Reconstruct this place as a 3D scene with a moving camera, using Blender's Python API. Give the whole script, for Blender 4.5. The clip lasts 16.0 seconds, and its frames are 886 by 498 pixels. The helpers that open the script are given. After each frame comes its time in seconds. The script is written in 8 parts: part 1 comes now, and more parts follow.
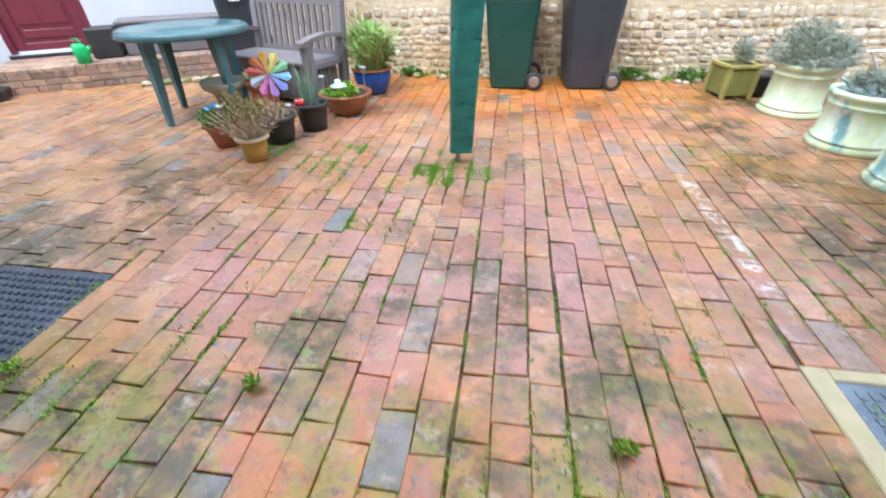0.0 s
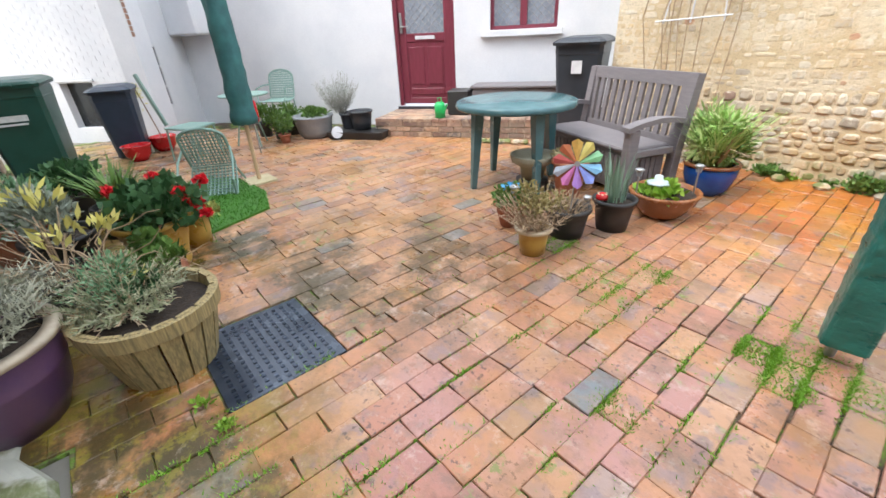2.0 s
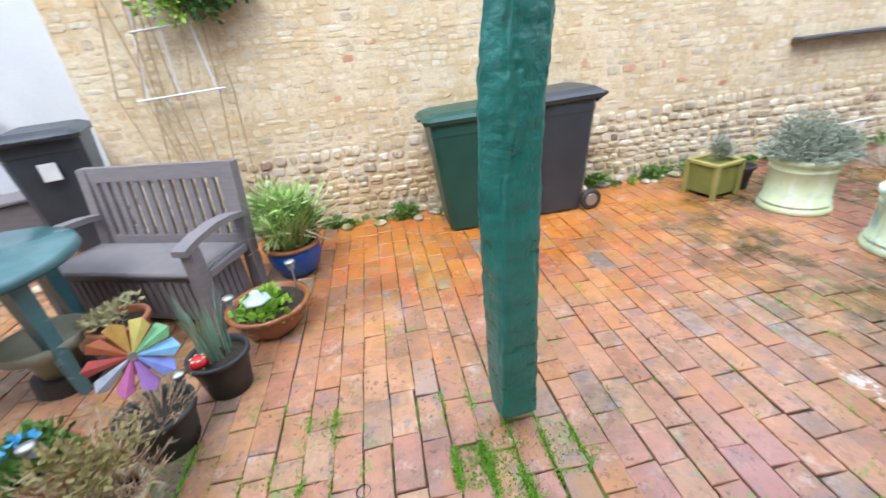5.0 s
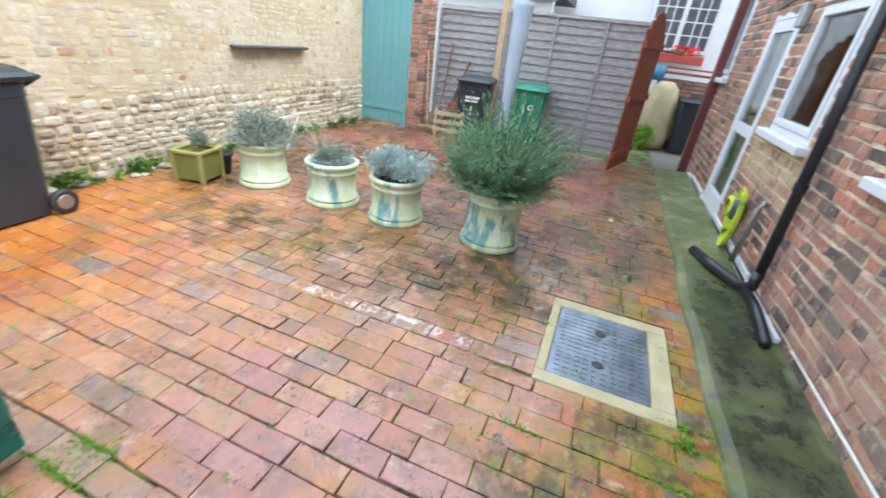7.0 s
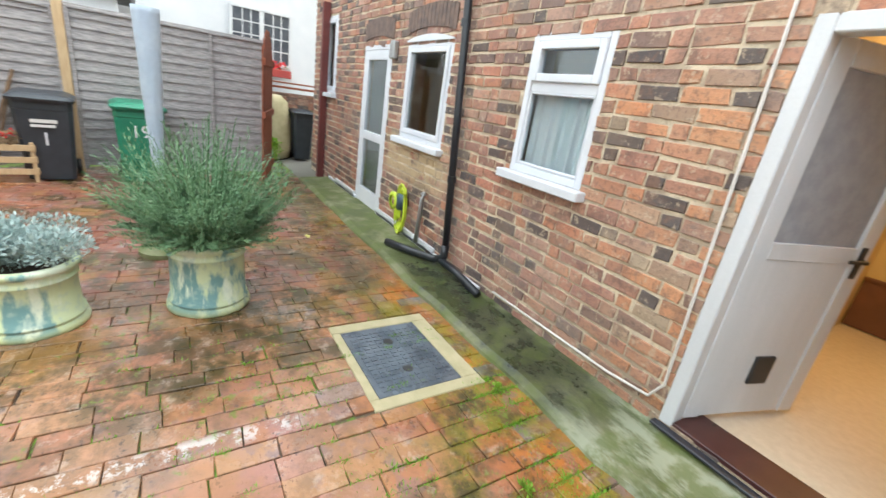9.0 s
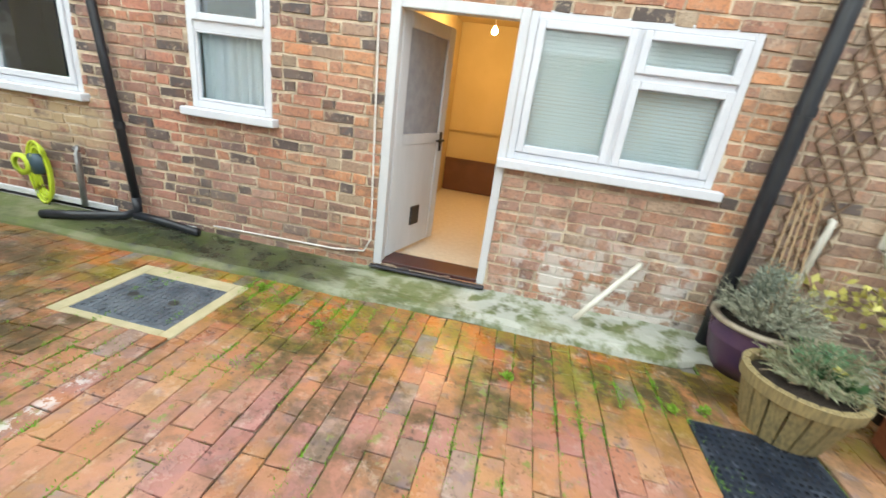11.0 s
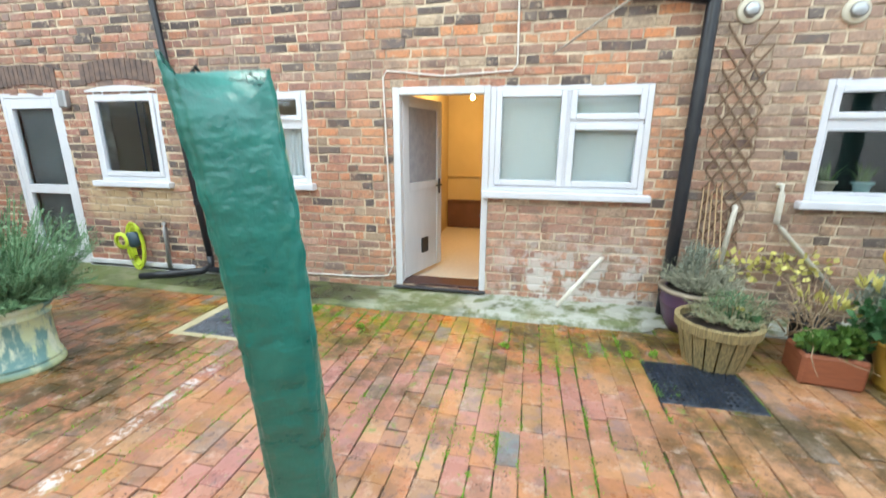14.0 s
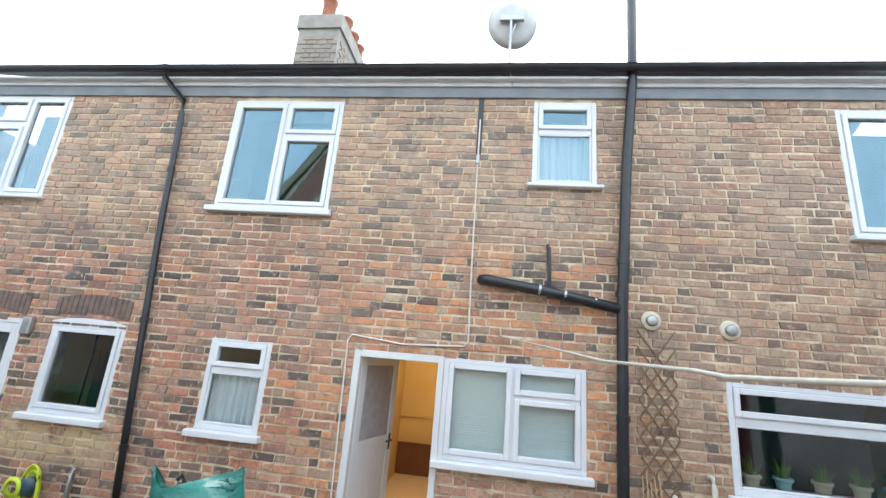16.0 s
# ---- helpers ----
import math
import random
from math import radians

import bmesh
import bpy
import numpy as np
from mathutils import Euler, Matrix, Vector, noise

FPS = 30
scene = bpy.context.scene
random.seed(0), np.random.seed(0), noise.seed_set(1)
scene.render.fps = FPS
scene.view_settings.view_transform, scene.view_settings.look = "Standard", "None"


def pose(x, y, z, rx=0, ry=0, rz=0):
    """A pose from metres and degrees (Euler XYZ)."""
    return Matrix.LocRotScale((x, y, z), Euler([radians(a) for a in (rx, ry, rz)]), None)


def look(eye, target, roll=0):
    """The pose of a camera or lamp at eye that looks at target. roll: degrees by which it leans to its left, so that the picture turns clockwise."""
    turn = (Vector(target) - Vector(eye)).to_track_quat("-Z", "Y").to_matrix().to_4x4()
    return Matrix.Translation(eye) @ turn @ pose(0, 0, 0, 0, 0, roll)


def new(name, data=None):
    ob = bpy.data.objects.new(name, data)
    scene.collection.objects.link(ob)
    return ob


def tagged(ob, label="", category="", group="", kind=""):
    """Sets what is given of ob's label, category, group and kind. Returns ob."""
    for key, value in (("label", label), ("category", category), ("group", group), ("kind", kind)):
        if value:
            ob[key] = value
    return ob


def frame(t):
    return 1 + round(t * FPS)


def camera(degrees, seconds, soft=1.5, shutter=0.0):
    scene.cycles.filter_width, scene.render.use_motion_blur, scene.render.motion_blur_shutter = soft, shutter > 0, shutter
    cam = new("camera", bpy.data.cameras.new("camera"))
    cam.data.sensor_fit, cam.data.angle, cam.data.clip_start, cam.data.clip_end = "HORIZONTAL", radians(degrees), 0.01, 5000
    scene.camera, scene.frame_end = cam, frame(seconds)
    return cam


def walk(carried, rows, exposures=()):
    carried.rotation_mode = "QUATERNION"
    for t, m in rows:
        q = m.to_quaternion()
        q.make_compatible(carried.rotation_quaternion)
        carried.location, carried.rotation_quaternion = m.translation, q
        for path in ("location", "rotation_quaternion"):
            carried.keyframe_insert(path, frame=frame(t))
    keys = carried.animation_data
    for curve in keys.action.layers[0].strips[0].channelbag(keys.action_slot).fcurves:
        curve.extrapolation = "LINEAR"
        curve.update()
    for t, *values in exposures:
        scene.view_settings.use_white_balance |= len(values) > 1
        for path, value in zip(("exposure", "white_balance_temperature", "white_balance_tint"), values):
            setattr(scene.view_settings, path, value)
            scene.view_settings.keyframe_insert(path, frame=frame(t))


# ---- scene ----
cam = camera(94.1, 16.0, shutter=0.3)
METRES, EYE, TILT, LEAN, TURN = 6.2, 1.5, 0.0, 0.0, 8.4
PATH = [
    (0, (0.0906, 0.2033, 1.1352), (-0.1346, 1.6157, 0.1100), -1.1),
    (0.5, (0.0590, 0.4057, 1.1783), (-0.3766, 1.8559, 0.2807), -1.7),
    (1, (-0.0044, 0.5975, 1.2100), (-0.5852, 1.9976, 0.3142), -1.3),
    (1.5, (-0.1373, 0.7709, 1.2074), (-1.0710, 2.0126, 0.3793), -3.9),
    (2, (-0.2235, 0.8501, 1.2047), (-1.4282, 1.8383, 0.3863), -3.0),
    (2.5, (-0.1874, 0.9117, 1.2188), (-1.4309, 1.8770, 0.4312), -3.1),
    (3, (-0.1021, 1.0630, 1.1924), (-1.1422, 2.2176, 0.3661), -2.4),
    (3.2, (-0.1065, 1.1475, 1.1845), (-1.0331, 2.3839, 0.3414), -1.8),
    (5.3, (-0.5755, 1.6588, 1.3948), (-0.1382, 3.1636, 0.5931), -5.4),
    (5.5, (-0.5834, 1.6025, 1.3966), (0.0378, 3.0474, 0.6054), -3.9),
    (6, (-0.5597, 1.4397, 1.4370), (0.4752, 2.6057, 0.6195), 1.7),
    (6.3, (-0.5403, 1.3587, 1.4282), (0.6556, 2.3602, 0.6134), 1.5),
    (6.5, (-0.5500, 1.3086, 1.4186), (0.7410, 2.1868, 0.6063), 2.7),
    (6.7, (-0.5368, 1.2663, 1.4115), (0.8422, 1.9950, 0.5975), 4.4),
    (7, (-0.4866, 1.2346, 1.4203), (0.9918, 1.7450, 0.6142), 7.0),
    (7.5, (-0.3520, 1.3147, 1.4159), (1.2153, 1.5154, 0.6415), 7.1),
    (8, (-0.2658, 1.4599, 1.3992), (1.2936, 1.3517, 0.5914), 7.5),
    (8.5, (-0.3221, 1.7195, 1.4265), (1.2021, 1.1739, 0.7366), 6.9),
    (9, (-0.3133, 1.9738, 1.4256), (1.0674, 1.0516, 0.8430), 8.7),
    (9.5, (-0.3142, 2.1947, 1.4379), (0.8562, 1.0314, 0.8246), 8.4),
    (10, (-0.3678, 2.4446, 1.4406), (0.4752, 1.0252, 0.8316), 7.1),
    (10.2, (-0.3714, 2.5186, 1.4476), (0.3115, 1.0146, 0.8413), 8.7),
    (12.3, (-0.7900, 3.2500, 1.2900), (-0.7900, 1.4500, 0.5700), 3.3),
    (12.5, (-0.7810, 3.2900, 1.3160), (-0.5860, 1.4460, 0.5650), 5.9),
    (12.7, (-0.7220, 3.3460, 1.3510), (-0.3960, 1.5180, 0.6080), 6.4),
    (13, (-0.6560, 3.4610, 1.3050), (-0.2520, 1.6360, 0.5940), 1.2),
    (13.2, (-0.6960, 3.5050, 1.3150), (-0.3260, 1.6780, 0.5920), -0.7),
    (13.5, (-0.7190, 3.5960, 1.3440), (-0.3660, 1.7460, 0.6690), -3.0),
    (14, (-0.7690, 3.7000, 1.4370), (-0.3750, 1.8020, 0.9430), 0.4),
    (14.5, (-0.8040, 3.7950, 1.6870), (-0.4510, 1.8280, 1.6050), 2.7),
    (15, (-0.8360, 3.8510, 1.8370), (-0.5410, 1.8850, 2.0630), 3.2),
    (15.5, (-0.8320, 3.9150, 1.9050), (-0.5640, 1.9810, 2.3250), 4.4),
    (16, (-0.8270, 3.9730, 1.9480), (-0.5730, 2.0500, 2.4360), 4.9),
]
walk(cam, [(t, look(eye, target, roll)) for t, eye, target, roll in PATH],
     [(0, 1.86, 5650, 8), (1, 1.80, 5850, 8), (2.5, 1.74, 6400, 9), (5.5, 1.63, 5750, 7), (8, 1.76, 5950, 3), (9.5, 1.78, 6650, 2), (13.5, 1.88, 6600, 0), (14.5, 1.88, 5850, 1), (15.5, 1.58, 5950, 3), (16, 1.46, 6050, 3)])

UNIT = 0.88  # metres to one unit of the plan below

# ---- world and light ----
world = bpy.data.worlds.new("overcast_sky")
scene.world = world
world.use_nodes = True
wn, wl = world.node_tree.nodes, world.node_tree.links
wn.clear()
sky = wn.new("ShaderNodeTexSky")
sky.sky_type, sky.sun_disc = "NISHITA", False
sky.sun_elevation, sky.sun_rotation = radians(48), radians(200)
sky.air_density, sky.dust_density, sky.ozone_density = 1.0, 4.0, 1.0
cloud = wn.new("ShaderNodeMix")
cloud.data_type = "RGBA"
cloud.inputs["Factor"].default_value = 0.82
cloud.inputs["B"].default_value = (8.6, 9.0, 9.6, 1)
back = wn.new("ShaderNodeBackground")
back.inputs["Strength"].default_value = 0.13
wout = wn.new("ShaderNodeOutputWorld")
wl.new(sky.outputs["Color"], cloud.inputs["A"])
wl.new(cloud.outputs["Result"], back.inputs["Color"])
wl.new(back.outputs["Background"], wout.inputs["Surface"])

sun = new("sun", bpy.data.lights.new("sun", "SUN"))
sun.data.energy, sun.data.angle, sun.data.color = 0.9, radians(25), (1.0, 0.96, 0.9)
sun.matrix_world = look((0, 0, 10), (2.2, 6.0, 0))
scene.view_settings.exposure = 1.75


# ---- materials ----
class Nodes:
    """A small wrapper to write node trees in few lines."""

    def __init__(self, name):
        self.mat = bpy.data.materials.new(name)
        self.mat.use_nodes = True
        self.t = self.mat.node_tree
        self.t.nodes.clear()
        self.out = self.t.nodes.new("ShaderNodeOutputMaterial")
        self.bsdf = self.t.nodes.new("ShaderNodeBsdfPrincipled")
        self.t.links.new(self.bsdf.outputs[0], self.out.inputs["Surface"])
        self.geo = self.t.nodes.new("ShaderNodeNewGeometry")
        scaled = self.t.nodes.new("ShaderNodeVectorMath")
        scaled.operation = "SCALE"
        scaled.inputs["Scale"].default_value = 1 / UNIT
        self.t.links.new(self.geo.outputs["Position"], scaled.inputs[0])
        self.pos = scaled.outputs[0]

    def put(self, value, socket):
        if isinstance(value, bpy.types.NodeSocket):
            self.t.links.new(value, socket)
        elif isinstance(value, tuple) and len(value) == 3 and socket.type == "RGBA":
            socket.default_value = (*value, 1)
        else:
            socket.default_value = value

    def noise(self, scale, detail=4, rough=0.55, vec=None, stretch=None, kind="Fac"):
        n = self.t.nodes.new("ShaderNodeTexNoise")
        n.inputs["Scale"].default_value, n.inputs["Detail"].default_value, n.inputs["Roughness"].default_value = scale, detail, rough
        v = vec or self.pos
        if stretch:
            m = self.t.nodes.new("ShaderNodeMapping")
            m.inputs["Scale"].default_value = stretch
            self.t.links.new(v, m.inputs["Vector"])
            v = m.outputs[0]
        self.t.links.new(v, n.inputs["Vector"])
        return n.outputs[kind]

    def voronoi(self, scale, feature="F1", vec=None):
        n = self.t.nodes.new("ShaderNodeTexVoronoi")
        n.feature = feature
        n.inputs["Scale"].default_value = scale
        self.t.links.new(vec or self.pos, n.inputs["Vector"])
        return n.outputs["Distance"]

    def ramp(self, fac, stops):
        r = self.t.nodes.new("ShaderNodeValToRGB")
        el = r.color_ramp.elements
        while len(el) < len(stops):
            el.new(0.5)
        for e, (p, c) in zip(el, stops):
            e.position, e.color = p, (*c, 1) if isinstance(c, tuple) else (c, c, c, 1)
        self.put(fac, r.inputs[0])
        return r.outputs[0]

    def pick(self, fac, stops):
        """A ramp with hard steps: each piece takes one of the colours."""
        out = self.ramp(fac, stops)
        out.node.color_ramp.interpolation = "CONSTANT"
        return out

    def math(self, op, a, b=0.0, clamp=False):
        m = self.t.nodes.new("ShaderNodeMath")
        m.operation, m.use_clamp = op, clamp
        self.put(a, m.inputs[0])
        self.put(b, m.inputs[1])
        return m.outputs[0]

    def mix(self, fac, a, b, mode="MIX"):
        m = self.t.nodes.new("ShaderNodeMix")
        m.data_type, m.blend_type = "RGBA", mode
        self.put(fac, m.inputs["Factor"])
        self.put(a, m.inputs["A"])
        self.put(b, m.inputs["B"])
        return m.outputs["Result"]

    def xyz(self):
        s = self.t.nodes.new("ShaderNodeSeparateXYZ")
        self.t.links.new(self.pos, s.inputs[0])
        return s.outputs

    def step(self, value, lo, hi, invert=False):
        m = self.t.nodes.new("ShaderNodeMapRange")
        m.interpolation_type = "SMOOTHSTEP"
        self.put(value, m.inputs["Value"])
        m.inputs["From Min"].default_value, m.inputs["From Max"].default_value = lo, hi
        if invert:
            m.inputs["To Min"].default_value, m.inputs["To Max"].default_value = 1, 0
        return m.outputs[0]

    def piece(self):
        """A random number for each piece, whether it is an object or an island of a joined mesh."""
        o = self.t.nodes.new("ShaderNodeObjectInfo")
        return self.math("FRACT", self.math("ADD", o.outputs["Random"], self.geo.outputs["Random Per Island"]))

    def bump(self, height, strength=0.3, distance=0.01):
        b = self.t.nodes.new("ShaderNodeBump")
        b.inputs["Strength"].default_value, b.inputs["Distance"].default_value = strength, distance
        self.put(height, b.inputs["Height"])
        self.t.links.new(b.outputs[0], self.bsdf.inputs["Normal"])

    def done(self, color, rough=0.6, metal=0.0, spec=None):
        self.put(color, self.bsdf.inputs["Base Color"])
        self.put(rough, self.bsdf.inputs["Roughness"])
        self.put(metal, self.bsdf.inputs["Metallic"])
        if spec is not None:
            self.put(spec, self.bsdf.inputs["Specular IOR Level"])
        return self.mat


def simple(name, a, b, scale=8, rough=0.6, metal=0.0, bump=0.15, dist=0.004, fine=90, spec=None, stretch=None):
    """Two tones at one scale, fine grain and relief at another."""
    n = Nodes(name)
    big = n.noise(scale, 5, stretch=stretch)
    small = n.noise(fine, 3)
    c = n.mix(n.step(big, 0.3, 0.7), a, b)
    c = n.mix(n.math("MULTIPLY", small, 0.3), c, tuple(v * 0.55 for v in a), "MIX")
    n.bump(n.math("ADD", big, n.math("MULTIPLY", small, 0.5)), bump, dist)
    r = n.math("ADD", n.math("MULTIPLY", big, 0.25), rough - 0.12)
    return n.done(c, r, metal, spec)


def paver_material():
    n = Nodes("paver_brick")
    p = n.piece()
    x, y, z = n.xyz()
    pink = n.ramp(p, [(0, (.36, .17, .15)), (.2, (.43, .215, .155)), (.38, (.37, .18, .175)), (.55, (.29, .145, .145)), (.72, (.43, .23, .155)), (.86, (.42, .17, .11)), (.93, (.23, .145, .14)), (.985, (.36, .24, .20)), (.99, (.33, .26, .23)), (.993, (.15, .17, .18)), (1, (.18, .20, .21))])
    tan = n.ramp(p, [(0, (.42, .18, .085)), (.2, (.46, .235, .125)), (.4, (.38, .15, .09)), (.6, (.45, .20, .10)), (.78, (.33, .17, .12)), (.9, (.49, .27, .15)), (.96, (.25, .17, .13)), (.985, (.36, .24, .20)), (.99, (.33, .26, .23)), (.993, (.15, .17, .18)), (1, (.18, .20, .21))])
    rust = n.ramp(p, [(0, (.40, .12, .020)), (.2, (.50, .165, .025)), (.4, (.31, .09, .030)), (.6, (.46, .13, .040)), (.8, (.42, .185, .035)), (.95, (.20, .08, .04)), (.985, (.14, .15, .14)), (1, (.15, .16, .16))])
    buff = n.ramp(p, [(0, (.42, .22, .11)), (.4, (.49, .29, .15)), (.7, (.40, .18, .09)), (.95, (.30, .19, .13)), (.985, (.22, .2, .17)), (1, (.22, .21, .19))])
    dark = n.ramp(p, [(0, (.17, .055, .035)), (.4, (.24, .075, .045)), (.75, (.18, .065, .05)), (.95, (.28, .10, .06)), (1, (.16, .11, .09))])
    wob = n.math("MULTIPLY", n.math("SUBTRACT", n.noise(1.1, 3), 0.5), 1.6)
    far = n.math("SQRT", n.math("ADD", n.math("POWER", n.math("ADD", x, 0.0), 2.0), n.math("POWER", n.math("SUBTRACT", y, 1.7), 2.0)))
    pink = n.mix(n.step(n.math("ADD", far, wob), .9, 2.0), n.mix(n.step(p, .25, .75), pink, tan), tan)
    south = n.step(n.math("ADD", y, n.math("MULTIPLY", wob, .7)), .6, 1.7, True)
    north = n.step(n.math("ADD", y, wob), 3.7, 4.6)
    mid = n.step(n.math("ABSOLUTE", n.math("ADD", x, wob)), 1.0, 2.2, True)
    west = n.step(n.math("ADD", x, wob), -2.6, -1.2, True)
    east = n.step(n.math("ADD", x, wob), 2.5, 3.4)
    c = n.mix(n.math("MAXIMUM", south, n.math("MULTIPLY", north, n.step(x, 0.8, 2.6, True))), pink, rust)
    c = n.mix(n.math("MULTIPLY", west, 0.8), c, buff)
    c = n.mix(east, c, dark)
    grime = n.step(n.noise(2.6, 7, 0.72), 0.47, 0.64)
    c = n.mix(n.math("MULTIPLY", grime, n.math("ADD", n.math("MULTIPLY", south, .2), 0.55)), c, (.13, .085, .05))
    blot = n.step(n.noise(13, 6, .75), 0.52, 0.66)
    c = n.mix(n.math("MULTIPLY", blot, 0.55), c, (.20, .115, .09))
    green = n.step(n.math("ADD", n.noise(1.9, 6, 0.68), n.math("MULTIPLY", south, 0.10)), 0.53, 0.66)
    c = n.mix(n.math("MULTIPLY", green, n.math("ADD", n.math("MULTIPLY", south, .25), 0.22)), c, (.20, .17, .05))
    ends = n.step(n.noise(8.5, 3, .5), 0.54, 0.62)
    c = n.mix(n.math("MULTIPLY", ends, n.math("MULTIPLY", p, 0.6)), c, (.20, .15, .17))
    pits = n.math("MULTIPLY", n.step(n.noise(34, 3, 0.6), 0.57, 0.63), n.step(n.noise(5, 3), .46, .6))
    c = n.mix(n.math("MULTIPLY", pits, 0.75), c, (.08, .045, .04))
    mire = n.math("MULTIPLY", n.step(n.noise(.9, 5, .7), 0.44, 0.56), n.step(n.noise(5, 5, .7), .38, .56))
    edge = n.math("MAXIMUM", n.math("MAXIMUM", n.step(x, 1.1, 2.1), n.math("MULTIPLY", n.step(x, -2.2, -1.2, True), n.step(y, 1.5, 2.3, True))), n.step(n.math("ADD", y, wob), 1.2, 2.4, True))
    c = n.mix(n.math("MULTIPLY", mire, n.math("ADD", n.math("MULTIPLY", edge, 0.75), 0.2)), c, (.050, .042, .012))
    stain = 0.0
    for ex, ey, rx, ry in ((-2.4, 2.3, 1.0, .8), (2.7, 1.5, 1.1, .9), (2.3, 3.0, .8, 1.0), (-2.3, .7, .9, .6)):
        ring = n.math("ADD", n.math("POWER", n.math("DIVIDE", n.math("SUBTRACT", x, ex), rx), 2.0), n.math("POWER", n.math("DIVIDE", n.math("SUBTRACT", y, ey), ry), 2.0))
        stain = n.math("MAXIMUM", stain, n.step(ring, .2, 1.3, True))
    stain = n.math("MULTIPLY", stain, n.step(n.noise(2.4, 7, .75), .43, .58))
    c = n.mix(n.math("MULTIPLY", stain, .82), c, (.065, .042, .011))
    slime = n.math("MULTIPLY", n.step(n.noise(3.1, 6, .75), .50, .60), n.step(n.math("ADD", y, n.math("MULTIPLY", wob, .5)), .8, 1.5, True))
    c = n.mix(n.math("MULTIPLY", slime, .6), c, (.10, .062, .012))
    ochre = n.math("MULTIPLY", n.step(n.math("ADD", y, n.math("MULTIPLY", wob, .4)), 4.5, 5.3), n.math("MULTIPLY", n.step(x, -1.9, -1.0), n.step(x, 1.6, 2.8, True)))
    c = n.mix(n.math("MULTIPLY", ochre, n.math("ADD", n.math("MULTIPLY", n.step(n.noise(3, 5, .6), .35, .6), .45), .25)), c, (.50, .17, .018))
    pale = n.step(n.noise(7, 6, 0.75), 0.54, 0.68)
    c = n.mix(n.math("MULTIPLY", pale, 0.4), c, (.62, .50, .42))
    gold = n.step(n.noise(1.4, 5, .65), 0.50, 0.60)
    c = n.mix(n.math("MULTIPLY", gold, 0.30), c, (.44, .20, .03))
    bright = n.math("MULTIPLY", n.step(n.noise(2.1, 4, .6), .53, .6), n.step(n.noise(14, 5, .7), .54, .62))
    c = n.mix(n.math("MULTIPLY", bright, 0.75), c, (.13, .20, .02))
    lichen = n.math("MULTIPLY", n.step(n.noise(3.7, 6, .78), .49, .57), n.math("MULTIPLY", n.step(n.math("ADD", y, n.math("MULTIPLY", wob, .5)), .8, 1.5, True), n.step(x, 2.2, 3.0, True)))
    c = n.mix(n.math("MULTIPLY", lichen, .55), c, (.26, .22, .018))
    # a broken streak of old white paint
    line = n.math("ABSOLUTE", n.math("SUBTRACT", x, 1.36))
    streak = n.math("MULTIPLY", n.step(line, 0.015, 0.075, True), n.step(n.noise(11, 5, .75), 0.50, 0.56))
    streak = n.math("MULTIPLY", streak, n.math("MULTIPLY", n.step(y, 1.75, 1.9), n.math("ADD", n.math("MULTIPLY", n.step(y, 2.9, 3.2, True), .75), n.math("MULTIPLY", n.step(y, 3.7, 4.1, True), .25))))
    c = n.mix(n.math("MULTIPLY", streak, 0.6), c, (.72, .7, .68))
    wet = n.step(n.noise(1.7, 5, 0.65), 0.40, 0.60)
    n.bump(n.math("ADD", n.noise(45, 4, .6), n.math("MULTIPLY", n.noise(160, 2), 0.4)), 0.35, 0.004)
    return n.done(c, n.math("ADD", n.math("MULTIPLY", wet, 0.34), n.math("ADD", .16, n.math("MULTIPLY", n.noise(60, 2), .14))), 0, 0.55)


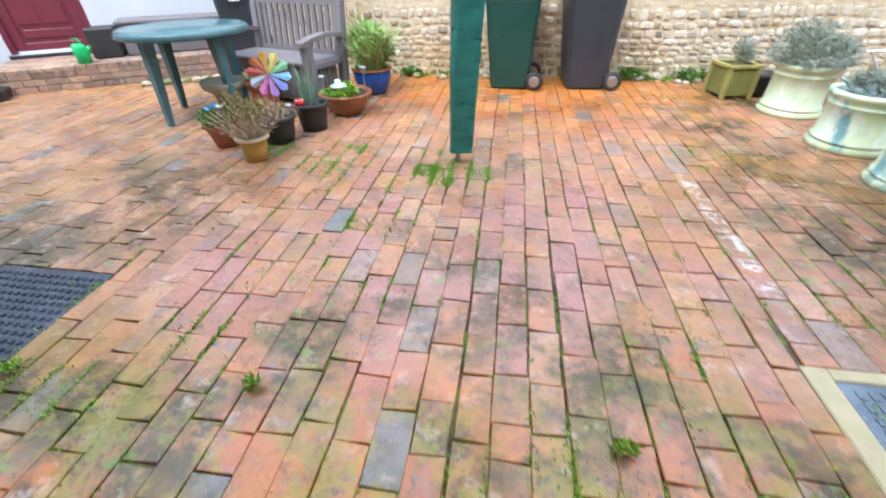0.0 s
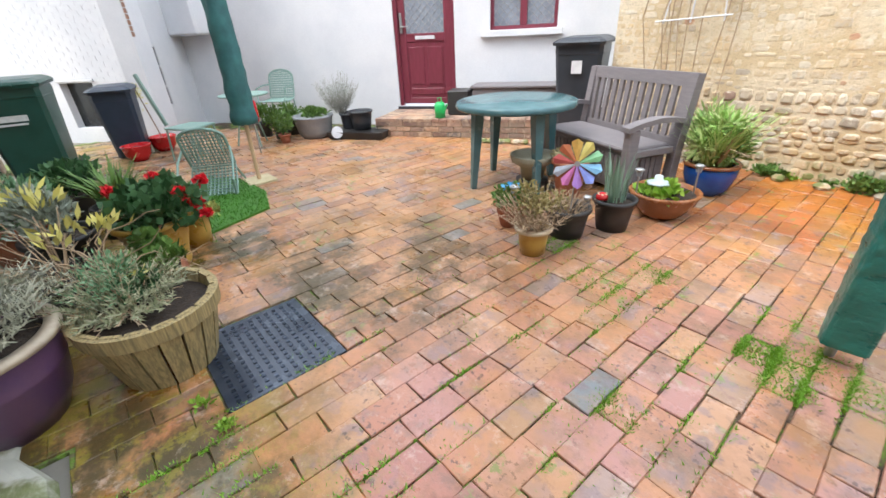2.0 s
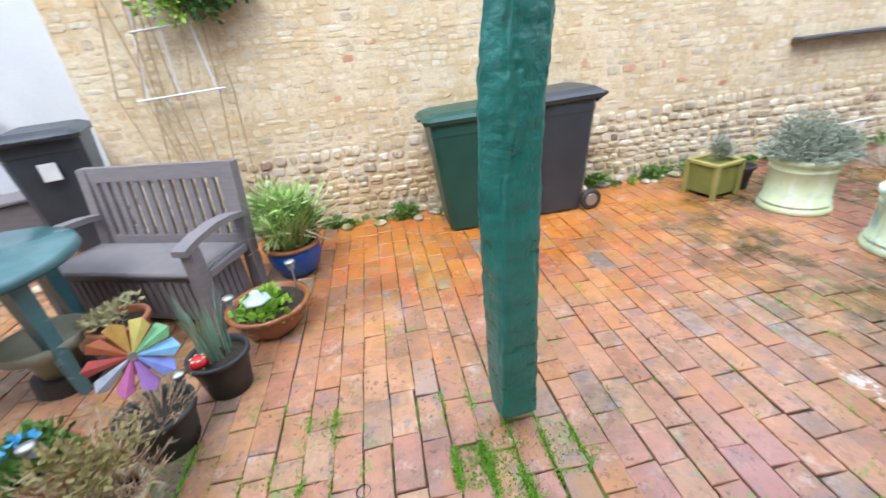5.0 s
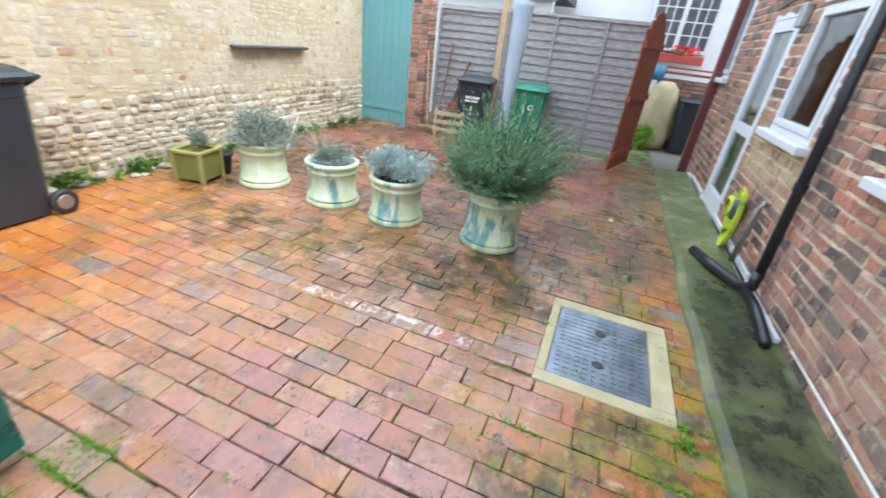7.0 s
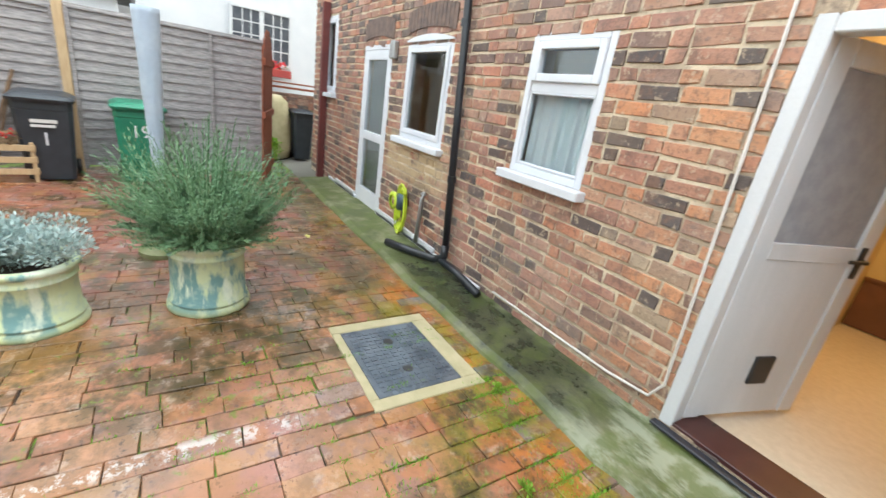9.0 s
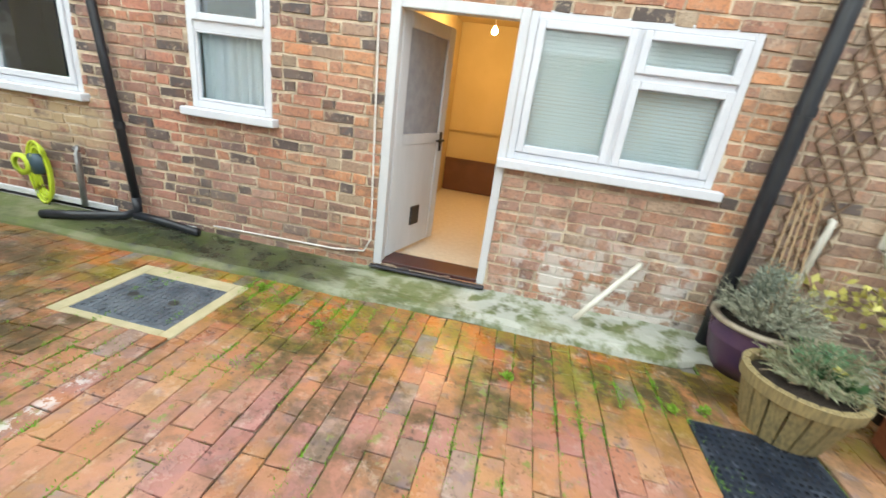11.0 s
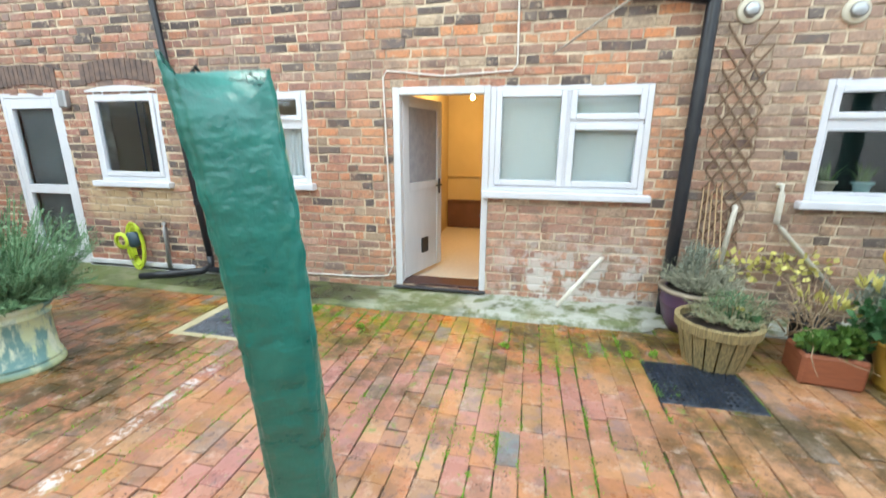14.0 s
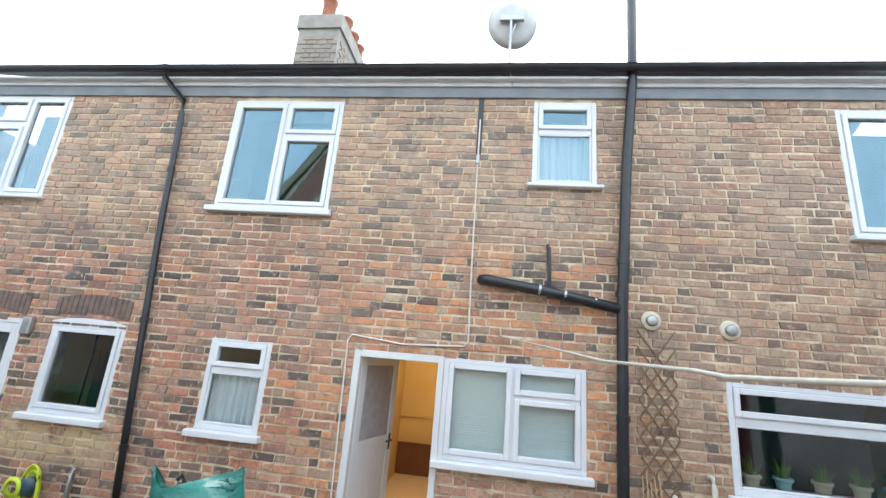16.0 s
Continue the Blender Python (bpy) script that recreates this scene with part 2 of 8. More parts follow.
def facade_brick_material():
    n = Nodes("house_brick")
    p = n.piece()
    x, y, z = n.xyz()
    drift = n.math("MULTIPLY", n.math("SUBTRACT", n.noise(.9, 4, .6), .5), 1.8)
    low = n.step(n.math("ADD", z, drift), 3.0, 3.9, True)
    east = n.math("MULTIPLY", low, n.step(n.math("ADD", x, drift), .5, 1.6))
    west = n.step(n.math("ADD", x, n.math("MULTIPLY", drift, .3)), -2.5, -2.0, True)
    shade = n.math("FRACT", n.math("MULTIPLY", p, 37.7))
    calm = n.pick(p, [(0, (.38, .27, .20)), (.16, (.50, .33, .23)), (.34, (.33, .25, .20)), (.48, (.47, .28, .20)), (.64, (.19, .155, .14)), (.74, (.54, .37, .25)), (.90, (.40, .29, .23))])
    warm = n.pick(p, [(0, (.46, .23, .145)), (.13, (.64, .30, .145)), (.27, (.35, .21, .155)), (.38, (.56, .27, .155)), (.50, (.43, .28, .19)), (.58, (.085, .07, .07)), (.70, (.52, .22, .13)), (.79, (.065, .055, .055)), (.86, (.50, .38, .26)), (.93, (.66, .27, .11))])
    plum = n.pick(p, [(0, (.32, .145, .12)), (.16, (.43, .17, .12)), (.30, (.15, .09, .085)), (.43, (.36, .16, .125)), (.56, (.055, .045, .05)), (.68, (.46, .26, .19)), (.80, (.085, .06, .06)), (.88, (.50, .20, .11)), (.95, (.24, .13, .11))])
    dun = n.pick(p, [(0, (.34, .25, .19)), (.20, (.46, .30, .21)), (.40, (.25, .19, .155)), (.55, (.42, .24, .17)), (.72, (.12, .10, .09)), (.82, (.50, .36, .25))])
    c = n.mix(low, calm, warm)
    c = n.mix(n.math("MULTIPLY", east, .85), c, plum)
    c = n.mix(n.math("MULTIPLY", west, .8), c, dun)
    new = n.math("MULTIPLY", n.math("MULTIPLY", n.step(x, -2.02, -1.96), n.step(x, -.46, -.42, True)), n.step(z, 1.12, 1.2, True))
    fresh = n.pick(p, [(0, (.50, .27, .19)), (.3, (.58, .34, .25)), (.55, (.44, .24, .18)), (.78, (.55, .40, .30)), (.92, (.32, .22, .18))])
    c = n.mix(n.math("MULTIPLY", new, .8), c, fresh)
    stain = n.step(n.noise(1.6, 6, .65), 0.5, 0.7)
    c = n.mix(n.math("MULTIPLY", stain, 0.25), c, (.44, .30, .17))
    orange = n.math("MULTIPLY", n.step(n.noise(2.1, 5, .7), .52, .62), n.step(z, 3.0, 4.0, True))
    c = n.mix(n.math("MULTIPLY", orange, n.math("SUBTRACT", .5, n.math("MULTIPLY", p, .4))), c, (.52, .20, .075))
    band = n.math("MULTIPLY", n.math("MULTIPLY", n.step(z, 3.15, 3.25), n.step(z, 3.5, 3.75, True)), n.step(n.noise(2.6, 5, .7, stretch=(.5, 1, 1)), .45, .58))
    c = n.mix(.35, c, n.mix(n.math("MULTIPLY", shade, .9), c, (.15, .11, .09)))
    soot = n.math("MAXIMUM", n.math("MULTIPLY", band, .8), n.step(n.noise(3.6, 6, .75), 0.50, 0.61))
    c = n.mix(n.math("MULTIPLY", soot, 0.45), c, (.065, .05, .048))
    grain = n.noise(38, 5, .65)
    c = n.mix(n.math("MULTIPLY", n.step(grain, 0.5, 0.66), 0.5), c, (.09, .06, .05))
    c = n.mix(n.math("MULTIPLY", n.step(n.noise(12, 6, .75), 0.55, 0.61), 0.6), c, (.55, .43, .31))
    c = n.mix(n.math("MULTIPLY", n.step(n.noise(9, 6, .75, stretch=(1, 1, 1.6)), 0.56, 0.62), 0.55), c, (.16, .10, .085))
    damp = n.math("MULTIPLY", n.step(z, 0.25, 0.95, True), n.step(n.noise(5.5, 5, .6), 0.46, 0.56))
    damp = n.math("MULTIPLY", damp, n.math("MULTIPLY", n.step(x, -2.3, -1.9), n.step(x, -0.9, -0.4, True)))
    c = n.mix(n.math("MULTIPLY", damp, 0.9), c, (.66, .63, .60))
    wash = n.math("MULTIPLY", n.step(z, 0.62, 0.8), n.step(z, 1.1, 1.3, True))
    wash = n.math("MULTIPLY", wash, n.math("MULTIPLY", n.step(x, 3.0, 3.3), n.step(x, 4.5, 4.75, True)))
    c = n.mix(n.math("MULTIPLY", wash, n.step(n.noise(4, 5, .7), .36, .52)), c, (.46, .34, .20))
    c = n.mix(n.math("ADD", .06, n.math("MULTIPLY", n.step(n.noise(1.1, 5, .6), .45, .65), .14)), c, (.47, .41, .37))
    n.bump(n.math("ADD", grain, n.math("MULTIPLY", n.noise(120, 2), 0.5)), 0.8, 0.007)
    return n.done(c, 0.8, 0, 0.3)


def mortar_material(name, a, b, white=False):
    n = Nodes(name)
    x, y, z = n.xyz()
    c = n.mix(n.step(n.noise(2.2, 6, .65), .42, .58), a, b)
    c = n.mix(n.math("MULTIPLY", n.step(n.noise(60, 3), .5, .7), .4), c, tuple(v * .4 for v in a))
    if white:
        damp = n.math("MULTIPLY", n.step(z, 0.25, 0.9, True), n.math("MULTIPLY", n.step(x, -2.3, -1.9), n.step(x, -0.9, -0.4, True)))
        c = n.mix(n.math("MULTIPLY", damp, n.step(n.noise(5.5, 5, .6), .42, .55)), c, (.62, .6, .56))
    n.bump(n.noise(50, 5, .7), .6, .006)
    return n.done(c, .9, 0, .2)


def stone_material():
    n = Nodes("flint_stone")
    p = n.piece()
    x, y, z = n.xyz()
    up = n.ramp(p, [(0, (.56, .46, .32)), (.2, (.62, .53, .37)), (.4, (.54, .43, .28)), (.6, (.66, .58, .44)), (.75, (.58, .50, .37)), (.88, (.44, .38, .30)), (.97, (.68, .62, .50)), (.985, (.46, .24, .15)), (1, (.5, .27, .16))])
    lo = n.ramp(p, [(0, (.36, .30, .22)), (.2, (.62, .57, .47)), (.4, (.22, .19, .16)), (.55, (.48, .41, .3)), (.7, (.68, .65, .58)), (.85, (.30, .24, .16)), (1, (.16, .15, .15))])
    h = n.math("ADD", z, n.math("MULTIPLY", n.math("SUBTRACT", n.noise(1.2, 3), .5), 1.0))
    c = n.mix(n.step(h, 0.5, 1.0), lo, up)
    c = n.mix(n.math("MULTIPLY", n.step(n.noise(1.3, 5), .42, .62), .4), c, (.62, .55, .42))
    c = n.mix(n.math("MULTIPLY", n.math("MULTIPLY", n.step(n.noise(1.7, 6, .7), .47, .60), n.step(x, .6, 2.6, True)), .6), c, (.58, .40, .19))
    c = n.mix(n.math("MULTIPLY", n.step(n.noise(9, 6, .75), .54, .62), .6), c, (.70, .64, .52))
    c = n.mix(n.math("MULTIPLY", n.step(n.noise(26, 5, .6), .5, .72), .4), c, (.25, .19, .12))
    moss = n.math("MULTIPLY", n.step(z, 0.02, 0.3, True), n.step(n.noise(6, 4), .45, .6))
    c = n.mix(n.math("MULTIPLY", moss, .85), c, (.12, .17, .04))
    n.bump(n.noise(34, 5, .65), .6, .008)
    return n.done(c, .82, 0, .35)


def leafy(name, a, b, rough=.55):
    n = Nodes(name)
    c = n.mix(n.geo.outputs["Random Per Island"], a, b)
    c = n.mix(n.math("MULTIPLY", n.noise(14, 3), .35), c, tuple(v * .5 for v in a))
    return n.done(c, rough, 0, .35)


def glass_material(name, tint=(.8, .86, .86), rough=.02):
    n = Nodes(name)
    n.put(1.0, n.bsdf.inputs["Transmission Weight"])
    n.bump(n.noise(2.2, 2), .03, .02)
    return n.done(tint, rough, 0, .5)


PAVER = paver_material()
HOUSE_BRICK = facade_brick_material()
MORTAR = mortar_material("house_mortar", (.66, .56, .42), (.40, .32, .24), True)
LIME = mortar_material("lime_mortar", (.64, .55, .40), (.54, .43, .27))


def joint_material():
    n = Nodes("joint_soil_and_moss")
    x, y, z = n.xyz()
    c = n.mix(n.step(n.noise(9, 4), .4, .6), (.045, .032, .024), (.13, .09, .06))
    moss = n.step(n.math("ADD", n.noise(3.4, 6, .72), n.math("MULTIPLY", n.step(y, 2.0, 3.2, True), .04)), .50, .58)
    c = n.mix(n.math("MULTIPLY", moss, n.math("ADD", n.step(n.noise(30, 3), .3, .6), .2)), c, (.13, .22, .03))
    n.bump(n.noise(60, 5, .7), .8, .01)
    return n.done(c, .95)


SOIL = joint_material()
STONE = stone_material()
WHITE_RENDER = simple("white_render", (.70, .71, .74), (.62, .64, .68), 1.5, .8, bump=.25, dist=.004, fine=45)
UPVC = simple("white_frame", (.70, .72, .77), (.64, .66, .72), 3, .35, bump=.03, dist=.001)
WHITE_PAINT = simple("white_gloss_paint", (.68, .69, .72), (.58, .60, .63), 4, .4, bump=.08, dist=.002, stretch=(1, 1, .2))
CONCRETE = None


def concrete_strip_material():
    n = Nodes("mossy_wet_concrete")
    x, y, z = n.xyz()
    c = n.mix(n.step(n.noise(2.5, 6, .6), .38, .58), (.20, .20, .11), (.085, .10, .035))
    wetx = n.math("MULTIPLY", n.step(x, 0.5, 0.9), n.step(x, 3.0, 3.7, True))
    wet = n.math("MULTIPLY", wetx, n.step(n.math("ADD", n.math("ABSOLUTE", n.math("SUBTRACT", y, .24)), n.math("MULTIPLY", n.math("SUBTRACT", n.noise(3, 6, .7), .5), .45)), .17, .30, True))
    wet = n.math("MULTIPLY", wet, n.math("ADD", .5, n.math("MULTIPLY", n.step(n.noise(4.5, 6, .75), .38, .56), .5)))
    c = n.mix(n.math("MULTIPLY", wet, .94), c, (.022, .028, .018))
    c = n.mix(n.math("MULTIPLY", n.math("MULTIPLY", n.step(x, .5, 1.1, True), n.step(n.noise(3.5, 6, .7, stretch=(.5, 1.5, 1)), .42, .56)), .8), c, (.33, .35, .26))
    c = n.mix(n.math("MULTIPLY", n.step(n.noise(4, 5, .6), .44, .58), n.math("SUBTRACT", .75, n.math("MULTIPLY", wet, .5))), c, (.10, .125, .03))
    white = n.math("MULTIPLY", n.step(x, -.4, -.1, True), n.step(n.noise(6, 4), .4, .55))
    c = n.mix(n.math("MULTIPLY", white, .6), c, (.55, .55, .52))
    n.bump(n.noise(30, 5, .7), .5, .006)
    return n.done(c, n.math("SUBTRACT", .75, n.math("MULTIPLY", wet, .5)), 0, .5)


CONCRETE = concrete_strip_material()
COVER_GREEN = simple("green_polythene_cover", (.008, .115, .098), (.02, .18, .155), 9, .30, bump=.9, dist=.010, fine=34, spec=.6, stretch=(.7, .7, 1.7))
PARASOL_GREEN = simple("dark_blue_green_canvas", (.02, .10, .105), (.04, .16, .16), 8, .7, bump=.5, dist=.01)
COVER_PALE = simple("pale_blue_cover", (.40, .48, .60), (.46, .54, .64), 5, .5, bump=.4, dist=.02, fine=30)
BLACK_PIPE = simple("black_pipe_paint", (.012, .014, .02), (.022, .025, .032), 6, .33, bump=.05)
BLACK_PLASTIC = simple("black_plastic", (.02, .02, .022), (.035, .033, .033), 6, .5)
GREY_BIN = simple("dark_grey_bin_plastic", (.028, .034, .044), (.040, .048, .060), 5, .40, bump=.05)
GREEN_BIN = simple("dark_green_bin_plastic", (.005, .052, .040), (.010, .068, .054), 5, .38, bump=.05)
LIGHT_GREEN_BIN = simple("green_bin_plastic", (.02, .2, .12), (.03, .25, .15), 5, .4)
RESIN = simple("taupe_resin", (.165, .15, .16), (.205, .185, .19), 9, .6, bump=.3, dist=.003, stretch=(1, 1, 6))
TABLE_GREEN = simple("green_garden_plastic", (.055, .135, .15), (.085, .18, .195), 5, .22)
CHAIR_GREEN = simple("pale_green_metal_paint", (.18, .30, .26), (.24, .36, .32), 9, .5)
TERRACOTTA = simple("terracotta", (.38, .13, .06), (.28, .10, .06), 9, .7)
BROWN_GLAZE = simple("brown_glaze", (.22, .08, .03), (.30, .12, .045), 7, .25)
YELLOW_GLAZE = simple("mustard_glaze", (.42, .25, .04), (.50, .32, .07), 8, .3)
CREAM_GLAZE = simple("cream_glaze", (.6, .5, .34), (.66, .57, .4), 9, .35)
BLUE_GLAZE = simple("blue_glaze", (.008, .05, .25), (.012, .08, .33), 8, .2)
PURPLE_GLAZE = simple("purple_glaze", (.06, .03, .09), (.10, .05, .09), 6, .3)
RED_GLAZE = simple("red_glaze", (.5, .01, .015), (.58, .02, .025), 6, .25)
GREY_STONE_POT = simple("grey_pot", (.24, .26, .28), (.32, .34, .35), 7, .6)
PEAT = simple("dark_compost", (.02, .014, .01), (.045, .03, .02), 30, .95, bump=.8, dist=.01)
WOOD_OLD = simple("weathered_barrel_wood", (.38, .29, .13), (.17, .14, .07), 6, .8, bump=.5, dist=.004, stretch=(14, 14, 1))
WOOD_PALE = simple("pale_new_wood", (.55, .40, .24), (.46, .32, .18), 5, .7, stretch=(8, 8, 1))
GATE_RED = simple("red_brown_gate_stain", (.30, .08, .035), (.22, .06, .03), 5, .7, bump=.3, stretch=(8, 8, 1))
FENCE_GREY = simple("weathered_grey_larch", (.38, .36, .365), (.22, .21, .22), 4, .9, bump=.7, dist=.006, stretch=(2, 2, 14))
TEAL_PAINT = simple("teal_door_paint", (.15, .36, .38), (.19, .41, .43), 4, .6, bump=.2, stretch=(9, 9, 1))
DOOR_MAROON = simple("maroon_stained_door", (.20, .035, .06), (.16, .03, .045), 4, .35, stretch=(9, 9, 1))
BLACK_PAINT = simple("black_threshold", (.02, .022, .03), (.03, .03, .04), 6, .4)
CABLE_WHITE = simple("white_cable", (.74, .70, .66), (.66, .62, .58), 7, .5)
ROPE = simple("old_line", (.5, .48, .44), (.42, .4, .36), 40, .8)
METAL = simple("galvanised_metal", (.45, .46, .47), (.38, .39, .4), 10, .4, .85)
TREAD_METAL = simple("black_blue_steel", (.018, .027, .045), (.035, .05, .08), 7, .25, .5, bump=.3)
DARK_METAL = simple("dark_cast_iron", (.22, .26, .31), (.10, .125, .16), 7, .26, .45, bump=.3)
SLATE_ROOF = simple("dark_roof_slate", (.06, .062, .07), (.09, .09, .1), 5, .7)
RED_DOORSILL = simple("dark_red_threshold", (.045, .014, .014), (.07, .022, .02), 6, .3)
CARPET = simple("beige_floor", (.66, .57, .46), (.60, .51, .40), 20, .8)
CREAM_WALL = simple("cream_room_wall", (.64, .48, .23), (.58, .43, .20), 2, .85)
BROWN_PANEL = simple("brown_panel", (.18, .075, .04), (.14, .06, .03), 4, .5)
CREAM_STONE_FRAME = simple("manhole_cement", (.52, .45, .28), (.42, .37, .22), 8, .9, bump=.4)
GLASS = glass_material("window_glass")
GLASS_UP = glass_material("reflective_double_glazing", (.7, .76, .78))
GLASS_UP.node_tree.nodes["Principled BSDF"].inputs["IOR"].default_value = 2.1
GLASS_UP.node_tree.nodes["Principled BSDF"].inputs["Specular Tint"].default_value = (.5, .8, 1, 1)
LEAF_GREEN = leafy("leaf_green", (.07, .15, .03), (.16, .28, .06))
LEAF_DARK = leafy("leaf_dark_green", (.03, .09, .03), (.07, .16, .06))
LEAF_BRIGHT = leafy("leaf_bright_green", (.16, .34, .03), (.34, .5, .07))
ROSEMARY = leafy("rosemary_leaf", (.08, .19, .085), (.23, .38, .21))
LAVENDER = leafy("grey_green_leaf", (.24, .28, .22), (.36, .40, .33))
SILVER = leafy("silver_leaf", (.34, .45, .44), (.50, .61, .60))
VARIEGATED = leafy("variegated_blade", (.22, .42, .08), (.60, .68, .32))
DRY = leafy("dry_stems", (.30, .20, .12), (.46, .36, .24), .8)
TWIG = simple("brown_twig", (.16, .10, .06), (.22, .15, .1), 20, .9)
RED_PETAL = leafy("red_petal", (.62, .01, .02), (.78, .03, .05))
YELLOW_LEAF = leafy("yellow_leaf", (.55, .50, .12), (.70, .66, .24))
GRASS = leafy("grass_blade", (.13, .30, .02), (.26, .48, .05))
TURF = leafy("artificial_turf", (.035, .14, .012), (.08, .22, .02))
YELLOW_HOSE = simple("lime_hose", (.50, .62, .03), (.58, .7, .06), 9, .4)
NET = leafy("net_curtain", (.80, .84, .90), (.88, .9, .94), .9)
BLIND = simple("pale_blind", (.88, .95, .97), (.84, .92, .94), 2, .7)


def glazed_patina():
    n = Nodes("pale_green_patinated_pot")
    x, y, z = n.xyz()
    b = n.noise(4.5, 5, .6, stretch=(1, 1, .35))
    c = n.mix(n.step(n.math("SUBTRACT", b, n.math("MULTIPLY", n.step(y, 2.3, 2.9), .05)), .49, .57), (.60, .69, .44), (.17, .33, .33))
    c = n.mix(n.step(n.noise(6, 5, .6, stretch=(1, 1, .3)), .52, .6), c, (.70, .77, .62))
    c = n.mix(n.math("MULTIPLY", n.step(n.noise(16, 4), .5, .66), .5), c, (.46, .58, .50))
    c = n.mix(n.math("MULTIPLY", n.step(z, .01, .07, True), .6), c, (.42, .44, .2))
    n.bump(n.noise(30, 4), .3, .004)
    return n.done(c, .5, 0, .45)


PATINA = glazed_patina()


# ---- mesh helpers ----
def thing(name, at=(0, 0, 0), rz=0, label="", category="", group="", kind="", scale=1):
    e = new(name)
    e.empty_display_size = .1
    e.matrix_world = pose(*at, 0, 0, rz) @ Matrix.Scale(scale, 4)
    return tagged(e, label, category, group, kind)


def link_mesh(name, bm, material, smooth=False):
    me = bpy.data.meshes.new(name)
    bm.normal_update()
    bm.to_mesh(me)
    bm.free()
    me.materials.append(material)
    if smooth:
        for f in me.polygons:
            f.use_smooth = True
    return new(name, me)


def part(name, bm, material, parent=None, label="", smooth=False, kind=""):
    ob = link_mesh(name, bm, material, smooth)
    if parent:
        ob.parent = parent
    return tagged(ob, label, kind=kind)


def single(name, bm, material, label="", category="", group="", kind="", smooth=False):
    return tagged(link_mesh(name, bm, material, smooth), label, category, group, kind)


def box(bm, lo, hi, m=None, bevel=0.0):
    """An axis box from lo to hi, edges softened by bevel."""
    vs = [bm.verts.new((x, y, z)) for x in (lo[0], hi[0]) for y in (lo[1], hi[1]) for z in (lo[2], hi[2])]
    fs = [bm.faces.new([vs[i] for i in q]) for q in ((0, 1, 3, 2), (4, 6, 7, 5), (0, 4, 5, 1), (2, 3, 7, 6), (0, 2, 6, 4), (1, 5, 7, 3))]
    if bevel:
        es = list({e for f in fs for e in f.edges})
        r = bmesh.ops.bevel(bm, geom=es, offset=bevel, segments=1, affect="EDGES")
        vs = list({v for f in r["faces"] for v in f.verts})
    if m is not None:
        for v in vs:
            v.co = m @ v.co
    return bm


def boxes(items, bevel=0.0, m=None):
    bm = bmesh.new()
    for lo, hi in items:
        box(bm, lo, hi, m, bevel)
    return bm


def lathe(profile, seg=28, bm=None, m=None, wob=0.0):
    """Turn a profile of (radius, height) about z; the ends close where the radius is 0."""
    bm = bm or bmesh.new()
    rings = []
    for r, z in profile:
        if r < 1e-5:
            rings.append([bm.verts.new((0, 0, z))])
        else:
            rings.append([bm.verts.new((r * (1 + wob * noise.noise((math.cos(a) * 2, math.sin(a) * 2, z * 5))) * math.cos(a), r * (1 + wob * noise.noise((math.cos(a) * 2, math.sin(a) * 2, z * 5))) * math.sin(a), z)) for a in [2 * math.pi * k / seg for k in range(seg)]])
    for a, b in zip(rings, rings[1:]):
        for k in range(seg):
            q = (k + 1) % seg
            if len(a) == 1 and len(b) > 1:
                bm.faces.new((a[0], b[q], b[k]))
            elif len(b) == 1 and len(a) > 1:
                bm.faces.new((a[k], a[q], b[0]))
            elif len(a) > 1:
                bm.faces.new((a[k], a[q], b[q], b[k]))
    if m is not None:
        for ring in rings:
            for v in ring:
                v.co = m @ v.co
    return bm


def tube(points, r, seg=8, bm=None, taper=1.0, closed=False):
    """A round bar along a line of points."""
    bm = bm or bmesh.new()
    pts = [Vector(p) for p in points]
    rings, up = [], Vector((0, 0, 1))
    for i, p in enumerate(pts):
        a = pts[i - 1] if i or closed else p
        b = pts[(i + 1) % len(pts)] if i + 1 < len(pts) or closed else p
        d = (b - a).normalized()
        side = d.cross(up if abs(d.z) < .95 else Vector((1, 0, 0))).normalized()
        over = side.cross(d)
        k = r * (1 + (taper - 1) * i / max(1, len(pts) - 1))
        rings.append([bm.verts.new(p + (side * math.cos(2 * math.pi * j / seg) + over * math.sin(2 * math.pi * j / seg)) * k) for j in range(seg)])
    pairs = list(zip(rings, rings[1:])) + ([(rings[-1], rings[0])] if closed else [])
    for a, b in pairs:
        for j in range(seg):
            bm.faces.new((a[j], a[(j + 1) % seg], b[(j + 1) % seg], b[j]))
    if not closed:
        bm.faces.new(rings[0][::-1])
        bm.faces.new(rings[-1])
    return bm


def loft(sections, bm=None, cap=True):
    """Join rings of points with equal counts."""
    bm = bm or bmesh.new()
    rings = [[bm.verts.new(p) for p in s] for s in sections]
    n = len(rings[0])
    for a, b in zip(rings, rings[1:]):
        for j in range(n):
            bm.faces.new((a[j], a[(j + 1) % n], b[(j + 1) % n], b[j]))
    if cap:
        bm.faces.new(rings[0][::-1])
        bm.faces.new(rings[-1])
    return bm


def quad_mesh(name, quads_v, quads_f):
    me = bpy.data.meshes.new(name)
    me.from_pydata(quads_v, [], quads_f)
    return me


